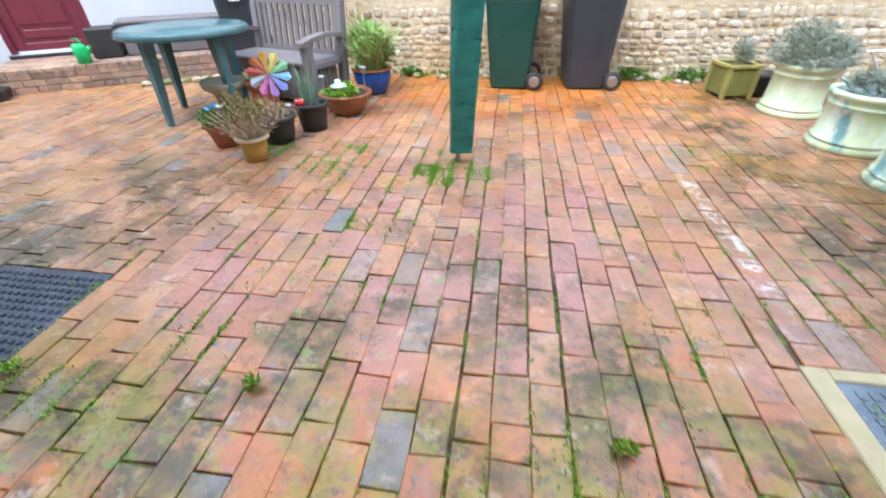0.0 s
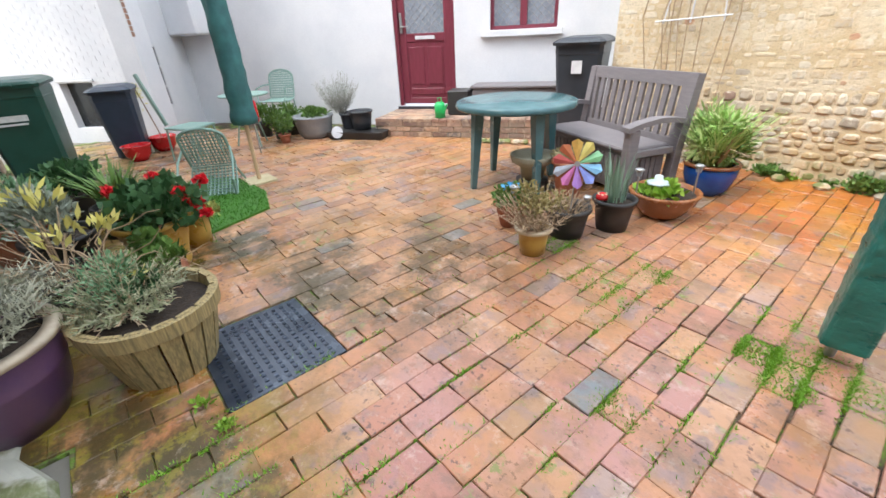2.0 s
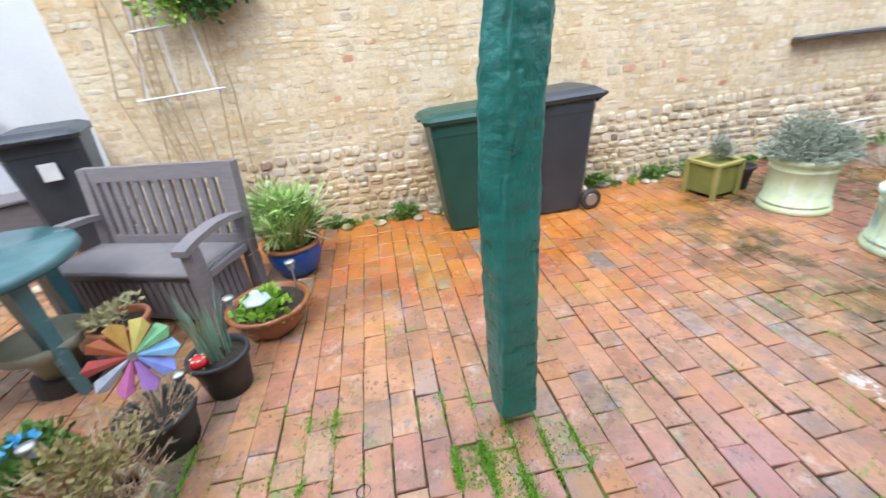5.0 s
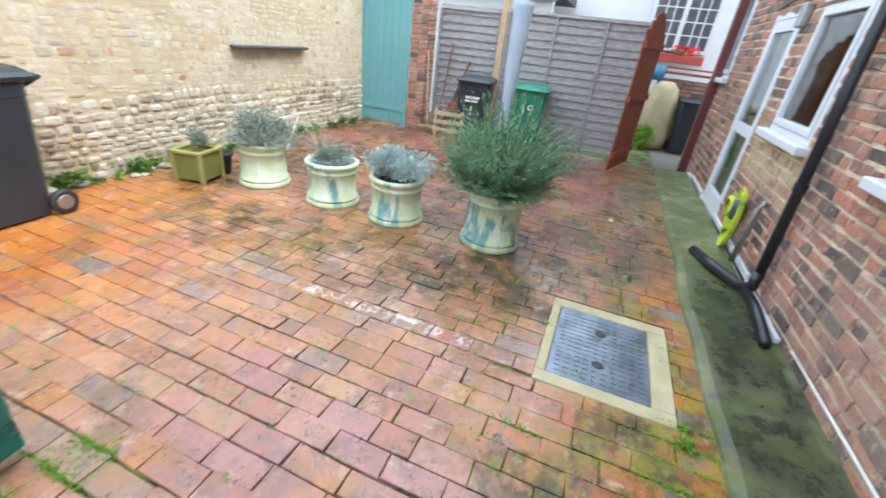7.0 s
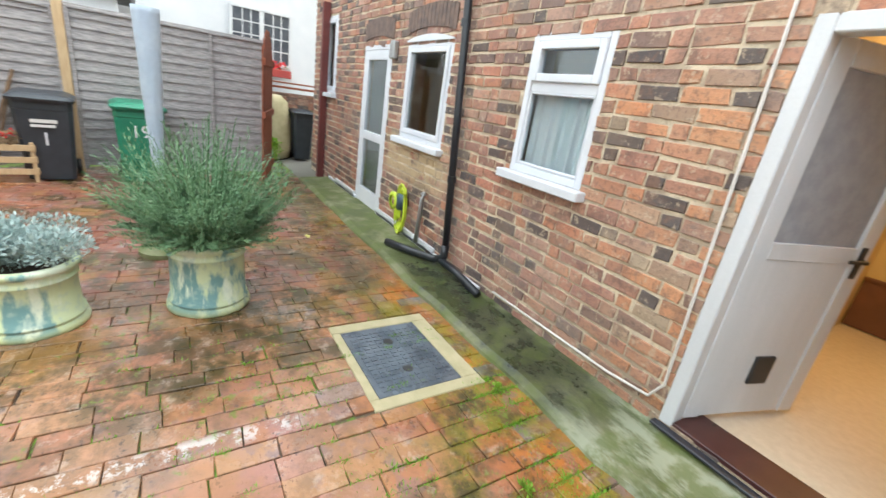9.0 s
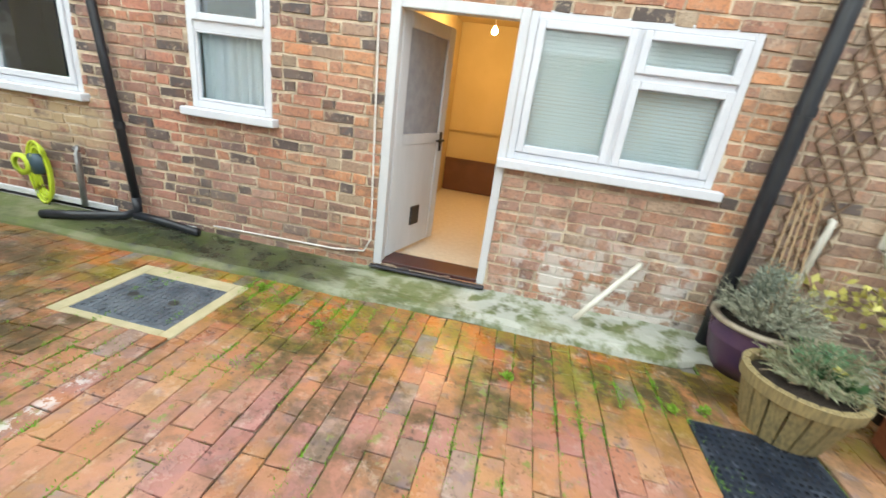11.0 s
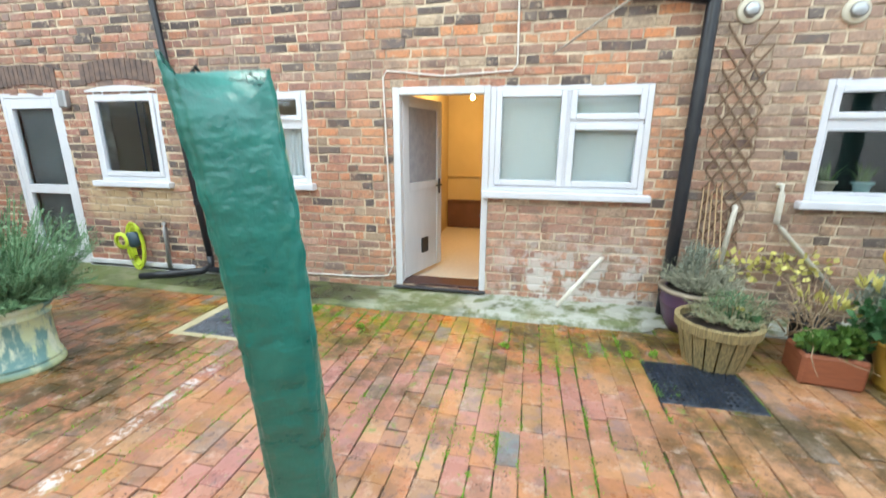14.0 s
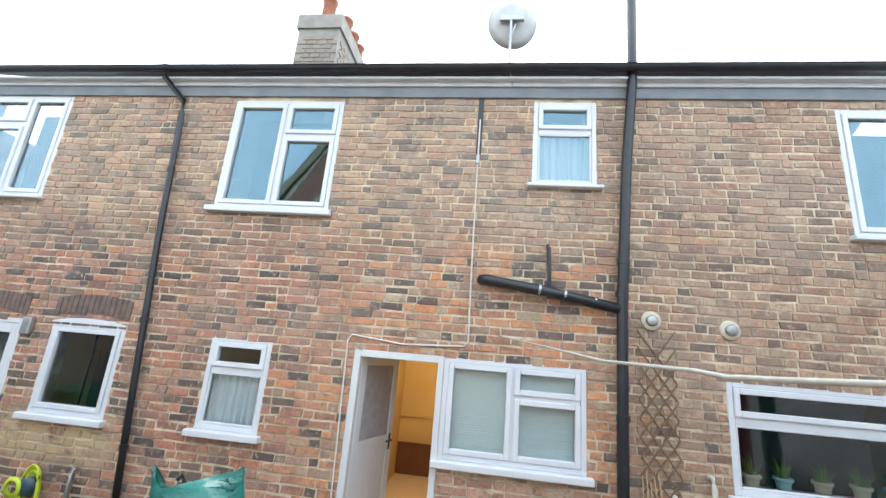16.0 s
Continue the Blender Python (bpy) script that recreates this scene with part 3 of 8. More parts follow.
def blades(rng, n, r, h, width, lean=.5, base=0.0, curve=.5, spread=None):
    """Thin bent leaves growing out of a patch of radius r."""
    v, f = [], []
    for _ in range(n):
        a, q = rng.uniform(0, 6.283), math.sqrt(rng.random()) * r
        x, y = q * math.cos(a), q * math.sin(a)
        b = a + rng.uniform(-.8, .8)
        L = h * rng.uniform(.55, 1.1)
        out = lean * rng.uniform(.3, 1.2)
        dx, dy = math.cos(b), math.sin(b)
        wx, wy = -dy * width / 2, dx * width / 2
        k = len(v)
        for s, w in ((0, 1), (.5, .9), (1, .12)):
            px, py = x + dx * out * L * s ** (1 + curve), y + dy * out * L * s ** (1 + curve)
            pz = base + L * (s - .35 * out * s * s)
            v += [(px - wx * w, py - wy * w, pz), (px + wx * w, py + wy * w, pz)]
        f += [(k, k + 1, k + 3, k + 2), (k + 2, k + 3, k + 5, k + 4)]
    me = quad_mesh("blades", v, f)
    bm = bmesh.new()
    bm.from_mesh(me)
    bpy.data.meshes.remove(me)
    return bm


def foliage(rng, n, centre, radii, leaf, aspect=.5, up=.3, shell=.55, lumps=7):
    """Many small leaves gathered in uneven clumps about a centre."""
    cl = []
    for _ in range(lumps):
        d = Vector((rng.gauss(0, 1), rng.gauss(0, 1), rng.gauss(0, 1))).normalized()
        cl.append((Vector((d.x * radii[0], d.y * radii[1], d.z * radii[2])) * rng.uniform(.3, .75), rng.uniform(.4, .65)))
    v, f = [], []
    for _ in range(n):
        c, s = rng.choice(cl)
        d = Vector((rng.gauss(0, 1), rng.gauss(0, 1), rng.gauss(0, 1))).normalized() * rng.uniform(shell, 1.0)
        p = Vector(centre) + c + Vector((d.x * radii[0], d.y * radii[1], d.z * radii[2])) * s
        t = (d + Vector((rng.uniform(-.5, .5), rng.uniform(-.5, .5), up + rng.uniform(-.4, .4)))).normalized()
        w = t.cross(Vector((rng.uniform(-1, 1), rng.uniform(-1, 1), rng.uniform(-1, 1)))).normalized() * leaf * aspect * .5
        L = leaf * rng.uniform(.6, 1.2)
        k = len(v)
        v += [tuple(p), tuple(p + t * L * .5 + w), tuple(p + t * L), tuple(p + t * L * .5 - w)]
        f.append((k, k + 1, k + 2, k + 3))
    me = quad_mesh("leaves", v, f)
    bm = bmesh.new()
    bm.from_mesh(me)
    bpy.data.meshes.remove(me)
    return bm


def sprigs(rng, n, base, r, h, spread, leaves, leaf, width=.003, droop=0.0):
    """Stems that fan out from a patch, each set with short needle leaves."""
    v, f = [], []
    for _ in range(n):
        a = rng.uniform(0, 6.283)
        q = math.sqrt(rng.random())
        o = Vector(base) + Vector((math.cos(a), math.sin(a), 0)) * r * q
        b = a + rng.uniform(-.5, .5)
        d = Vector((math.cos(b) * spread * q, math.sin(b) * spread * q, 1)).normalized()
        L = h * rng.uniform(.6, 1.08) * (1 - .25 * q)
        side = d.cross(Vector((0, 0, 1)) if abs(d.z) < .98 else Vector((1, 0, 0))).normalized()
        over = side.cross(d)
        pts = [o + d * L * s + Vector((0, 0, -droop * L * s * s * q)) for s in (0, .5, 1)]
        k = len(v)
        for p in pts:
            v += [tuple(p - side * width), tuple(p + side * width)]
        f += [(k, k + 1, k + 3, k + 2), (k + 2, k + 3, k + 5, k + 4)]
        for j in range(leaves):
            s = .15 + .85 * (j + rng.random()) / leaves
            c = o + d * L * s + Vector((0, 0, -droop * L * s * s * q))
            g = rng.uniform(0, 6.283)
            t = (d * .8 + side * math.cos(g) + over * math.sin(g)).normalized() * leaf * rng.uniform(.6, 1.1)
            w = t.cross(d).normalized() * leaf * .1
            k = len(v)
            v += [tuple(c - w), tuple(c + w), tuple(c + t + w * .3), tuple(c + t - w * .3)]
            f.append((k, k + 1, k + 2, k + 3))
    me = quad_mesh("sprigs", v, f)
    bm = bmesh.new()
    bm.from_mesh(me)
    bpy.data.meshes.remove(me)
    return bm


def holed_wall(x0, x1, z0, z1, holes, y_front, y_back):
    """A wall along x with rectangular openings through it: faces only where they can be seen."""
    xs = sorted({x0, x1, *[h[0] for h in holes], *[h[1] for h in holes]})
    zs = sorted({z0, z1, *[h[2] for h in holes], *[h[3] for h in holes]})
    xs, zs = [x for x in xs if x0 <= x <= x1], [z for z in zs if z0 <= z <= z1]

    def solid(i, j):
        if not (0 <= i < len(xs) - 1 and 0 <= j < len(zs) - 1):
            return False
        cx, cz = (xs[i] + xs[i + 1]) / 2, (zs[j] + zs[j + 1]) / 2
        return not any(h[0] < cx < h[1] and h[2] < cz < h[3] for h in holes)

    bm = bmesh.new()

    def q(*p):
        bm.faces.new([bm.verts.new(c) for c in p])

    for i in range(len(xs) - 1):
        for j in range(len(zs) - 1):
            if not solid(i, j):
                continue
            a, b, c, d = xs[i], xs[i + 1], zs[j], zs[j + 1]
            q((a, y_front, c), (b, y_front, c), (b, y_front, d), (a, y_front, d))
            q((a, y_back, c), (a, y_back, d), (b, y_back, d), (b, y_back, c))
            if not solid(i - 1, j):
                q((a, y_front, c), (a, y_front, d), (a, y_back, d), (a, y_back, c))
            if not solid(i + 1, j):
                q((b, y_front, c), (b, y_back, c), (b, y_back, d), (b, y_front, d))
            if not solid(i, j - 1):
                q((a, y_front, c), (a, y_back, c), (b, y_back, c), (b, y_front, c))
            if not solid(i, j + 1):
                q((a, y_front, d), (b, y_front, d), (b, y_back, d), (a, y_back, d))
    return bm


def pillow(v, f, m, a, b, c, d, depth, ch, jit=0.0):
    """A piece with a softened face: a..b across, c..d up, standing out by depth, edges cut by ch; m maps (u, v, out)."""
    k = len(v)
    q = [[random.uniform(-jit, jit) for _ in range(3)] for _ in range(4)]
    for o, e in ((0, 0), (depth - ch, 0), (depth, ch)):
        for i, (s, t) in enumerate(((a + e, c + e), (b - e, c + e), (b - e, d - e), (a + e, d - e))):
            v.append(m(s + q[i][0], t + q[i][1], o + (q[i][2] * .5 if o else 0)))
    for r in (0, 4):
        for j in range(4):
            q = (j + 1) % 4
            f.append((k + r + j, k + r + q, k + r + 4 + q, k + r + 4 + j))
    f.append((k + 8, k + 9, k + 10, k + 11))


PIECES = []  # pieces that are objects of their own, made last


def lay(kind, name, parent, material, near, items, label, m, depth=.012, ch=.003, jit=0.0):
    """items: (a, b, c, d) rectangles. Those for which near() is least become objects, 300 at most; the rest one joined part."""
    items = sorted(items, key=near)
    PIECES.append((name, parent, material, items[:300], m, depth, ch, jit))
    v, f = [], []
    rng = random.Random(len(items))
    for a, b, c, d in items[300:]:
        e = rng.uniform(-.0025, .0025)
        pillow(v, f, m, a, b, c, d, depth + e, ch, jit)
    me = quad_mesh(name + "_rest", v, f)
    me.materials.append(material)
    ob = new(kind, me)
    ob.parent = parent
    return tagged(ob, label, kind="stuff")


def finish_pieces():
    for name, parent, material, items, m, depth, ch, jit in PIECES:
        cache = {}
        rng = random.Random(7)
        for a, b, c, d in items:
            key = (round(b - a, 2), round(d - c, 2), rng.randrange(5))
            if key not in cache:
                v, f = [], []
                pillow(v, f, lambda p, q, o: (p, q, o), -key[0] / 2, key[0] / 2, -key[1] / 2, key[1] / 2, depth, ch, jit)
                me = quad_mesh(name, v, f)
                me.materials.append(material)
                cache[key] = me
            ob = new(name, cache[key])
            o = Vector(m((a + b) / 2, (c + d) / 2, rng.uniform(-.003, .003)))
            ux = (Vector(m((a + b) / 2 + 1, (c + d) / 2, 0)) - Vector(m((a + b) / 2, (c + d) / 2, 0))).normalized()
            uy = (Vector(m((a + b) / 2, (c + d) / 2 + 1, 0)) - Vector(m((a + b) / 2, (c + d) / 2, 0))).normalized()
            uz = ux.cross(uy)
            if uz.dot(Vector(m(0, 0, 1)) - Vector(m(0, 0, 0))) < 0:
                uz = -uz
            r = Matrix((ux, uy, uz)).transposed().to_4x4()
            tilt = pose(0, 0, 0, rng.uniform(-.6, .6), rng.uniform(-.6, .6), rng.uniform(-.5, .5))
            ob.matrix_world = Matrix.Translation(o) @ r @ tilt
            ob.parent = parent


# ---- structure ----
ground_mat = simple("open_ground", (.16, .15, .13), (.2, .19, .16), .6, .95)
bm = bmesh.new()
edge_pts = [-300, -60, -20, -9, -4, 0, 4, 9, 20, 60, 300]
gv = [[bm.verts.new((x, y, -.03)) for y in edge_pts] for x in edge_pts]
for i in range(len(edge_pts) - 1):
    for j in range(len(edge_pts) - 1):
        bm.faces.new((gv[i][j], gv[i + 1][j], gv[i + 1][j + 1], gv[i][j + 1]))
single("ground", bm, ground_mat, kind="structure")

YARD = boxes([((-9.5, .50, -.028), (9.6, 5.95, -.012)), ((-9.5, -.05, -.028), (-2.05, .50, -.012))])
yard = single("pavement", YARD, SOIL, "brick-paved yard with mossy joints", kind="structure")

RNG = random.Random(3)
COVERS = [(1.272, 2.178, .682, 1.428), (-2.442, -1.798, 1.028, 1.587)]


def paver_items():
    out = []
    w, L, j = .1255, .260, .0035
    for i in range(int(16.6 / (w + j))):
        x = -9.285 + i * (w + j) + .006 * noise.noise((i * .7, 0, 0))
        off = (.5 if i % 2 else 0) * (L + j) + RNG.uniform(-.02, .02)
        y = .50 + off - (L + j)
        if x < -2.1:
            y -= .45
        while y < 5.85:
            l = L
            r = RNG.random()
            if r < .06:
                l = w
            elif r < .14:
                l = L * .75
            a, b, c, d = x, x + w + RNG.uniform(-.002, .001), max(y, .505 if x > -2.1 else .06), min(y + l + RNG.uniform(-.004, .002), 5.86)
            y += l + j
            if d - c < .04 or x > 7.15:
                continue
            if x < -6 and (c - .3) > 4.4 + (x + 6) * .7:
                continue
            hit = False
            for k0, k1, k2, k3 in COVERS:
                if b > k0 and a < k1 and d > k2 and c < k3:
                    if a < k0 - .015:
                        out.append((a, k0 - .005, c, d))
                        hit = True
                        continue
                    if b > k1 + .015:
                        out.append((k1 + .005, b, c, d))
                        hit = True
                        continue
                    hit = True
                    if c < k2 - .04:
                        out.append((a, b, c, k2 - .004))
                    elif d > k3 + .04:
                        out.append((a, b, k3 + .004, d))
            if not hit:
                out.append((a, b, c, d))
    return out


lay("brick_paving", "brick", yard, PAVER, lambda q: abs(q[0] + .1) + abs(q[2] - 1.9), paver_items(), "weathered red and buff paving bricks",
    lambda a, b, o: (a, b, o - .012), .013, .0035, .0045)

# house with its openings: x0, x1, z0, z1
DOOR = (-.46, .53, .10, 2.18)
WINS = {"main": (-1.92, -.462, 1.18, 2.18), "small": (1.49, 2.23, 1.20, 2.19), "arched": (3.34, 4.33, 1.17, 2.20), "door2": (4.74, 5.66, .06, 2.20), "far": (6.95, 7.55, 1.50, 2.7),
        "right": (-4.95, -3.24, 1.17, 2.18), "up_main": (1.10, 2.60, 3.75, 5.26), "up_small": (-2.04, -1.31, 4.18, 5.27), "up_far": (5.10, 6.55, 3.78, 5.31), "up_right": (-6.1, -4.6, 3.72, 5.2)}
HOLES = [DOOR, *WINS.values()]
HX0, HX1, HZ = -8.0, 8.3, 5.55
house = thing("house_wall", label="long two-storey brick cottage wall", kind="structure")
part("wall", holed_wall(HX0, HX1, -.03, HZ, HOLES, -.008, -.26), MORTAR, house)


def courses(x0, x1, z0, z1, holes, rng, ch=.0925, L=.240, H=.110, j=.017, bond=True):
    out = []
    for r in range(int((z1 - z0) / ch)):
        z = z0 + r * ch
        x = x0 - (.06 if r % 2 else .17)
        k = r
        while x < x1:
            l = (L if k % 2 or not bond else H) * rng.uniform(.93, 1.03)
            if bond and rng.random() < .12:
                l = L
            k += 1
            a, b = max(x, x0), min(x + l, x1)
            x += l + j
            zc = z + ch / 2
            segs = [(a, b)]
            for h in holes:
                if h[2] - .01 < zc < h[3] + .01:
                    segs = [s for p, q in segs for s in ((p, min(q, h[0] - .004)), (max(p, h[1] + .004), q)) if s[1] - s[0] > .025]
            out += [(p, q, z + rng.uniform(-.001, .005), z + ch - j + rng.uniform(-.006, .003)) for p, q in segs if q - p > .025]
    return out


lay("house_bricks", "brick", house, HOUSE_BRICK, lambda q: abs(q[0] - .6) + .8 * abs(q[2] - .8), courses(HX0, HX1, .04, HZ - .08, HOLES, random.Random(11)),
    "weathered mixed red and brown bricks", lambda a, b, o: (a, o - .008, b), .0095, .0035, .0075)

# closed rooms behind the openings
part("room_back", boxes([((HX0, -3.6, -.03), (HX1, -3.4, HZ))]), CREAM_WALL, house)
part("house_end", boxes([((HX0 - .25, -3.6, -.03), (HX0, -.008, HZ)), ((HX1, -3.6, -.03), (HX1 + .02, -.262, HZ))]), MORTAR, house)
part("upper_floor", boxes([((HX0, -3.4, 2.55), (HX1, -.262, 2.75))]), CREAM_WALL, house)
single("floor", boxes([((HX0, -3.4, .0), (HX1, -.262, .10))]), CARPET, "beige carpet seen through the open door", kind="structure")
for i, x in enumerate((-2.6, .62, 2.8, 4.6, 5.9)):
    part("inner_wall", boxes([((x, -3.39, .10), (x + .1, -.27, 2.54))]), CREAM_WALL, house)
part("panel", boxes([((-2.49, -3.39, .11), (.61, -3.36, .62)), ((-2.49, -3.36, .60), (.61, -3.33, .63))]), BROWN_PANEL, house, "brown wall panel")
part("dado_rail", boxes([((-1.9, -3.39, 1.05), (.61, -3.36, 1.08))]), CREAM_WALL, house)

# roof, gutter, fascia
bm = bmesh.new()
q_ = [(HX0 - .2, .28, 5.61), (HX1 + .2, .28, 5.61), (HX1 + .2, -3.2, 7.9), (HX0 - .2, -3.2, 7.9), (HX0 - .2, -6.6, 5.72), (HX1 + .2, -6.6, 5.72)]
vs_ = [bm.verts.new(p) for p in q_]
bm.faces.new(vs_[:4])
bm.faces.new((vs_[3], vs_[2], vs_[5], vs_[4]))
ext = bmesh.ops.solidify(bm, geom=bm.faces[:], thickness=.05)
part("roof", bm, SLATE_ROOF, house)
part("frieze", boxes([((HX0, .004, 5.31), (HX1, .03, 5.54))], .004), simple("grey_frieze_paint", (.24, .26, .29), (.18, .20, .23), 3, .6), house, "grey painted board under the fascia")
part("fascia", boxes([((HX0, .032, 5.45), (HX1, .06, 5.54)), ((HX0, .06, 5.50), (HX1, .14, 5.53))], .004), WHITE_PAINT, house, "white timber fascia board")
bm = bmesh.new()
half = [(math.cos(a), math.sin(a)) for a in [math.pi + math.pi * k / 8 for k in range(9)]]
prof = [(c * .065, s * .065) for c, s in half] + [(c * .055, s * .055) for c, s in half[::-1]]
loft([[(x, .20 + c, 5.62 + s) for c, s in prof] for x in (HX0, HX1)], bm)
part("gutter", bm, BLACK_PIPE, house, "black half-round gutter")


def window(name, key, panes, sill=.07, label="white plastic-framed window", inner=None, inner_label="", arch=0.0, sill_over=.06, glass=True):
    """panes: (u0, u1, v0, v1, opening) within the frame as fractions; sash bars stand round each."""
    x0, x1, z0, z1 = WINS[key]
    w = thing(name, (0, 0, 0), label=label, category="window", kind="structure")
    W_, H_, fr = x1 - x0, z1 - z0, .055
    y0, y1 = -.075, -.004
    items = [((x0, y0, z0), (x0 + fr, y1, z1)), ((x1 - fr, y0, z0), (x1, y1, z1)), ((x0 + fr, y0, z0), (x1 - fr, y1, z0 + fr)), ((x0 + fr, y0, z1 - fr), (x1 - fr, y1, z1))]
    part("window_frame", boxes(items, .005), UPVC, w)
    if arch:
        seg = 14
        top = [(x0 + (x1 - x0) * k / seg, arch * (1 - (2 * k / seg - 1) ** 2)) for k in range(seg + 1)]
        bm = bmesh.new()
        loft([[(x, y, z1 - .003), (x, .016, z1 - .003), (x, .016, z1 + a + .012), (x, y, z1 + a + .012)] for x, a in top for y in (-.007,)], bm)
        part("arched_head", bm, UPVC, w)
    for u0, u1, v0, v1, sash in panes:
        a, b, c, d = x0 + fr + (W_ - 2 * fr) * u0, x0 + fr + (W_ - 2 * fr) * u1, z0 + fr + (H_ - 2 * fr) * v0, z0 + fr + (H_ - 2 * fr) * v1
        s = .055 if sash else .022
        yf = .012 if sash else -.012
        g = .002
        a, b, c, d = a + g, b - g, c + g, d - g
        part("sash", boxes([((a, -.06, c), (a + s, yf, d)), ((b - s, -.06, c), (b, yf, d)), ((a + s, -.06, c), (b - s, yf, c + s)), ((a + s, -.06, d - s), (b - s, yf, d))], .006), UPVC, w)
        if glass:
            gl = part("pane", boxes([((a + s - .004, -.038, c + s - .004), (b - s + .004, -.030, d - s + .004))]), GLASS_UP if key in ("up_main", "up_right", "up_far", "up_small") else GLASS, w)
            gl.visible_shadow = False
    if len(panes) > 1:
        u_, v_ = (lambda u: x0 + fr + (W_ - 2 * fr) * u), (lambda v: z0 + fr + (H_ - 2 * fr) * v)
        bars, cols = [], sorted({(q[0], q[1]) for q in panes})
        for p0, q0 in zip(cols, cols[1:]):
            bars.append(((u_(p0[1]) - .004, -.070, z0 + fr), (u_(q0[0]) + .004, -.010, z1 - fr)))
        for col in cols:
            rows_ = sorted((q[2], q[3]) for q in panes if (q[0], q[1]) == col)
            for p0, q0 in zip(rows_, rows_[1:]):
                bars.append(((u_(col[0]) + .004, -.068, v_(p0[1]) - .004), (u_(col[1]) - .004, -.012, v_(q0[0]) + .004)))
        part("mullion", boxes(bars, .003), UPVC, w)
    if sill:
        part("window_sill", boxes([((x0 - sill_over, -.07, z0 - sill), (x1 + sill_over, .085, z0 - .002))], .008), UPVC, w, "projecting white sill")
    if inner:
        rng = random.Random(len(key))
        a, b, c, d = x0 + fr, x1 - fr, z0 + .03, z1 - .03
        if inner == "net":
            d = z0 + (z1 - z0) * .68
            n = int((b - a) / .018)
            v, f = [], []
            for i in range(n + 1):
                y = -.105 + .018 * math.sin(i * 1.35) + rng.uniform(-.004, .004)
                v += [(a + (b - a) * i / n, y, c), (a + (b - a) * i / n, y, d)]
                if i:
                    f.append((2 * i - 2, 2 * i, 2 * i + 1, 2 * i - 1))
            me = quad_mesh("net", v, f)
            me.materials.append(NET)
            ob = new("net_curtain", me)
            tagged(ob, "gathered white net curtain", "curtain")
        elif inner == "blind":
            items = []
            n = int((d - c) / .026)
            for i in range(n):
                z = c + i * .026
                items.append(((a - .02, -.10, z), (b + .02, -.085, z + .0235)))
            ob = single("window_blind", boxes(items), BLIND, "closed pale slatted blind behind the glass", "blind")
    return w


TWO = [(.51, 1, 0, 1, True), (0, .49, 0, .66, True), (0, .49, .70, 1, True)]
window("window_1", "main", TWO, inner="blind", label="white three-light window with closed blinds")
window("window_2", "small", [(0, 1, 0, .62, False), (0, 1, .69, 1, True)], inner="net", label="small white window with net curtain")
window("window_3", "arched", [(0, 1, 0, 1, True)], arch=.05, label="white casement window with a shallow arched head")
window("window_4", "far", [(0, 1, 0, 1, True)])
window("window_5", "right", [(0, 1, 0, .62, False), (0, 1, .70, 1, True)], label="wide white window with plants on the inner sill")
window("window_6", "up_main", TWO, label="upstairs white window reflecting sky")
window("window_7", "up_small", [(0, 1, 0, .62, False), (0, 1, .68, 1, True)], inner="net", sill=.04)
window("window_8", "up_far", [(0, .42, 0, 1, True), (.45, 1, 0, .70, True), (.45, 1, .75, 1, True)], inner=None, sill=.04)
window("window_9", "up_right", TWO, sill=.05)
# dark sheets behind the glass, upstairs and down: unlit-room shade put into colour
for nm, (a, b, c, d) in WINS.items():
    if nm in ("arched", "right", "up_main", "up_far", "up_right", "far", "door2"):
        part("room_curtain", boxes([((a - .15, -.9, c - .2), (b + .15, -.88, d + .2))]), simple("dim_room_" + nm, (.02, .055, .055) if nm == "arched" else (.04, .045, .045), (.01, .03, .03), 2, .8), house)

# the open back door
door = thing("door_1", label="white half-glazed back door standing open inwards", category="door", kind="structure")
x0, x1, z0, z1 = DOOR
part("door_frame", boxes([((x0, -.10, z0), (x0 + .065, .006, z1)), ((x1 - .075, -.10, z0), (x1, .006, z1)), ((x0 + .065, -.10, z1 - .075), (x1 - .075, .006, z1))], .006), WHITE_PAINT, door, "white painted timber frame")
part("step_board", boxes([((x0 - .01, .002, .078), (x1 + .02, .055, .098))], .005), BLACK_PAINT, door, "worn black sill board")
part("threshold", boxes([((x0 + .065, -.26, z0 + .004), (x1 - .075, .0, z0 + .035))], .004), RED_DOORSILL, door, "dark red worn threshold")
leaf_m = pose(x1 - .08, -.09, z0 + .04, 0, 0, 180 + 73)
lw, lh = .83, 1.98
zt = .98
leaf = part("door_leaf", boxes([((0, 0, 0), (.11, .042, lh)), ((lw - .11, 0, 0), (lw, .042, lh)), ((.11, 0, lh - .11), (lw - .11, .042, lh)), ((.11, 0, zt), (lw - .11, .042, zt + .09)), ((.11, .010, 0), (lw - .11, .034, zt))], .004, leaf_m), WHITE_PAINT, door)
part("frosted_pane", boxes([((.108, .017, zt + .088), (lw - .108, .023, lh - .108))], 0, leaf_m), simple("frosted_glass", (.28, .30, .34), (.36, .38, .42), 12, .35), door, "frosted glass pane")
part("cat_flap", boxes([((.36, -.006, .22), (.50, .05, .40))], .004, leaf_m), BLACK_PLASTIC, door, "small black cat flap")
part("door_handle", boxes([((lw - .09, .042, .90), (lw - .05, .05, 1.08)), ((lw - .08, .05, 1.0), (lw - .06, .09, 1.02)), ((lw - .2, .075, .995), (lw - .06, .09, 1.015)), ((lw - .09, -.01, .90), (lw - .05, -.001, 1.08)), ((lw - .2, -.045, .995), (lw - .06, -.03, 1.015)), ((lw - .08, -.03, .995), (lw - .06, -.01, 1.015))], .003, leaf_m), BLACK_PLASTIC, door)
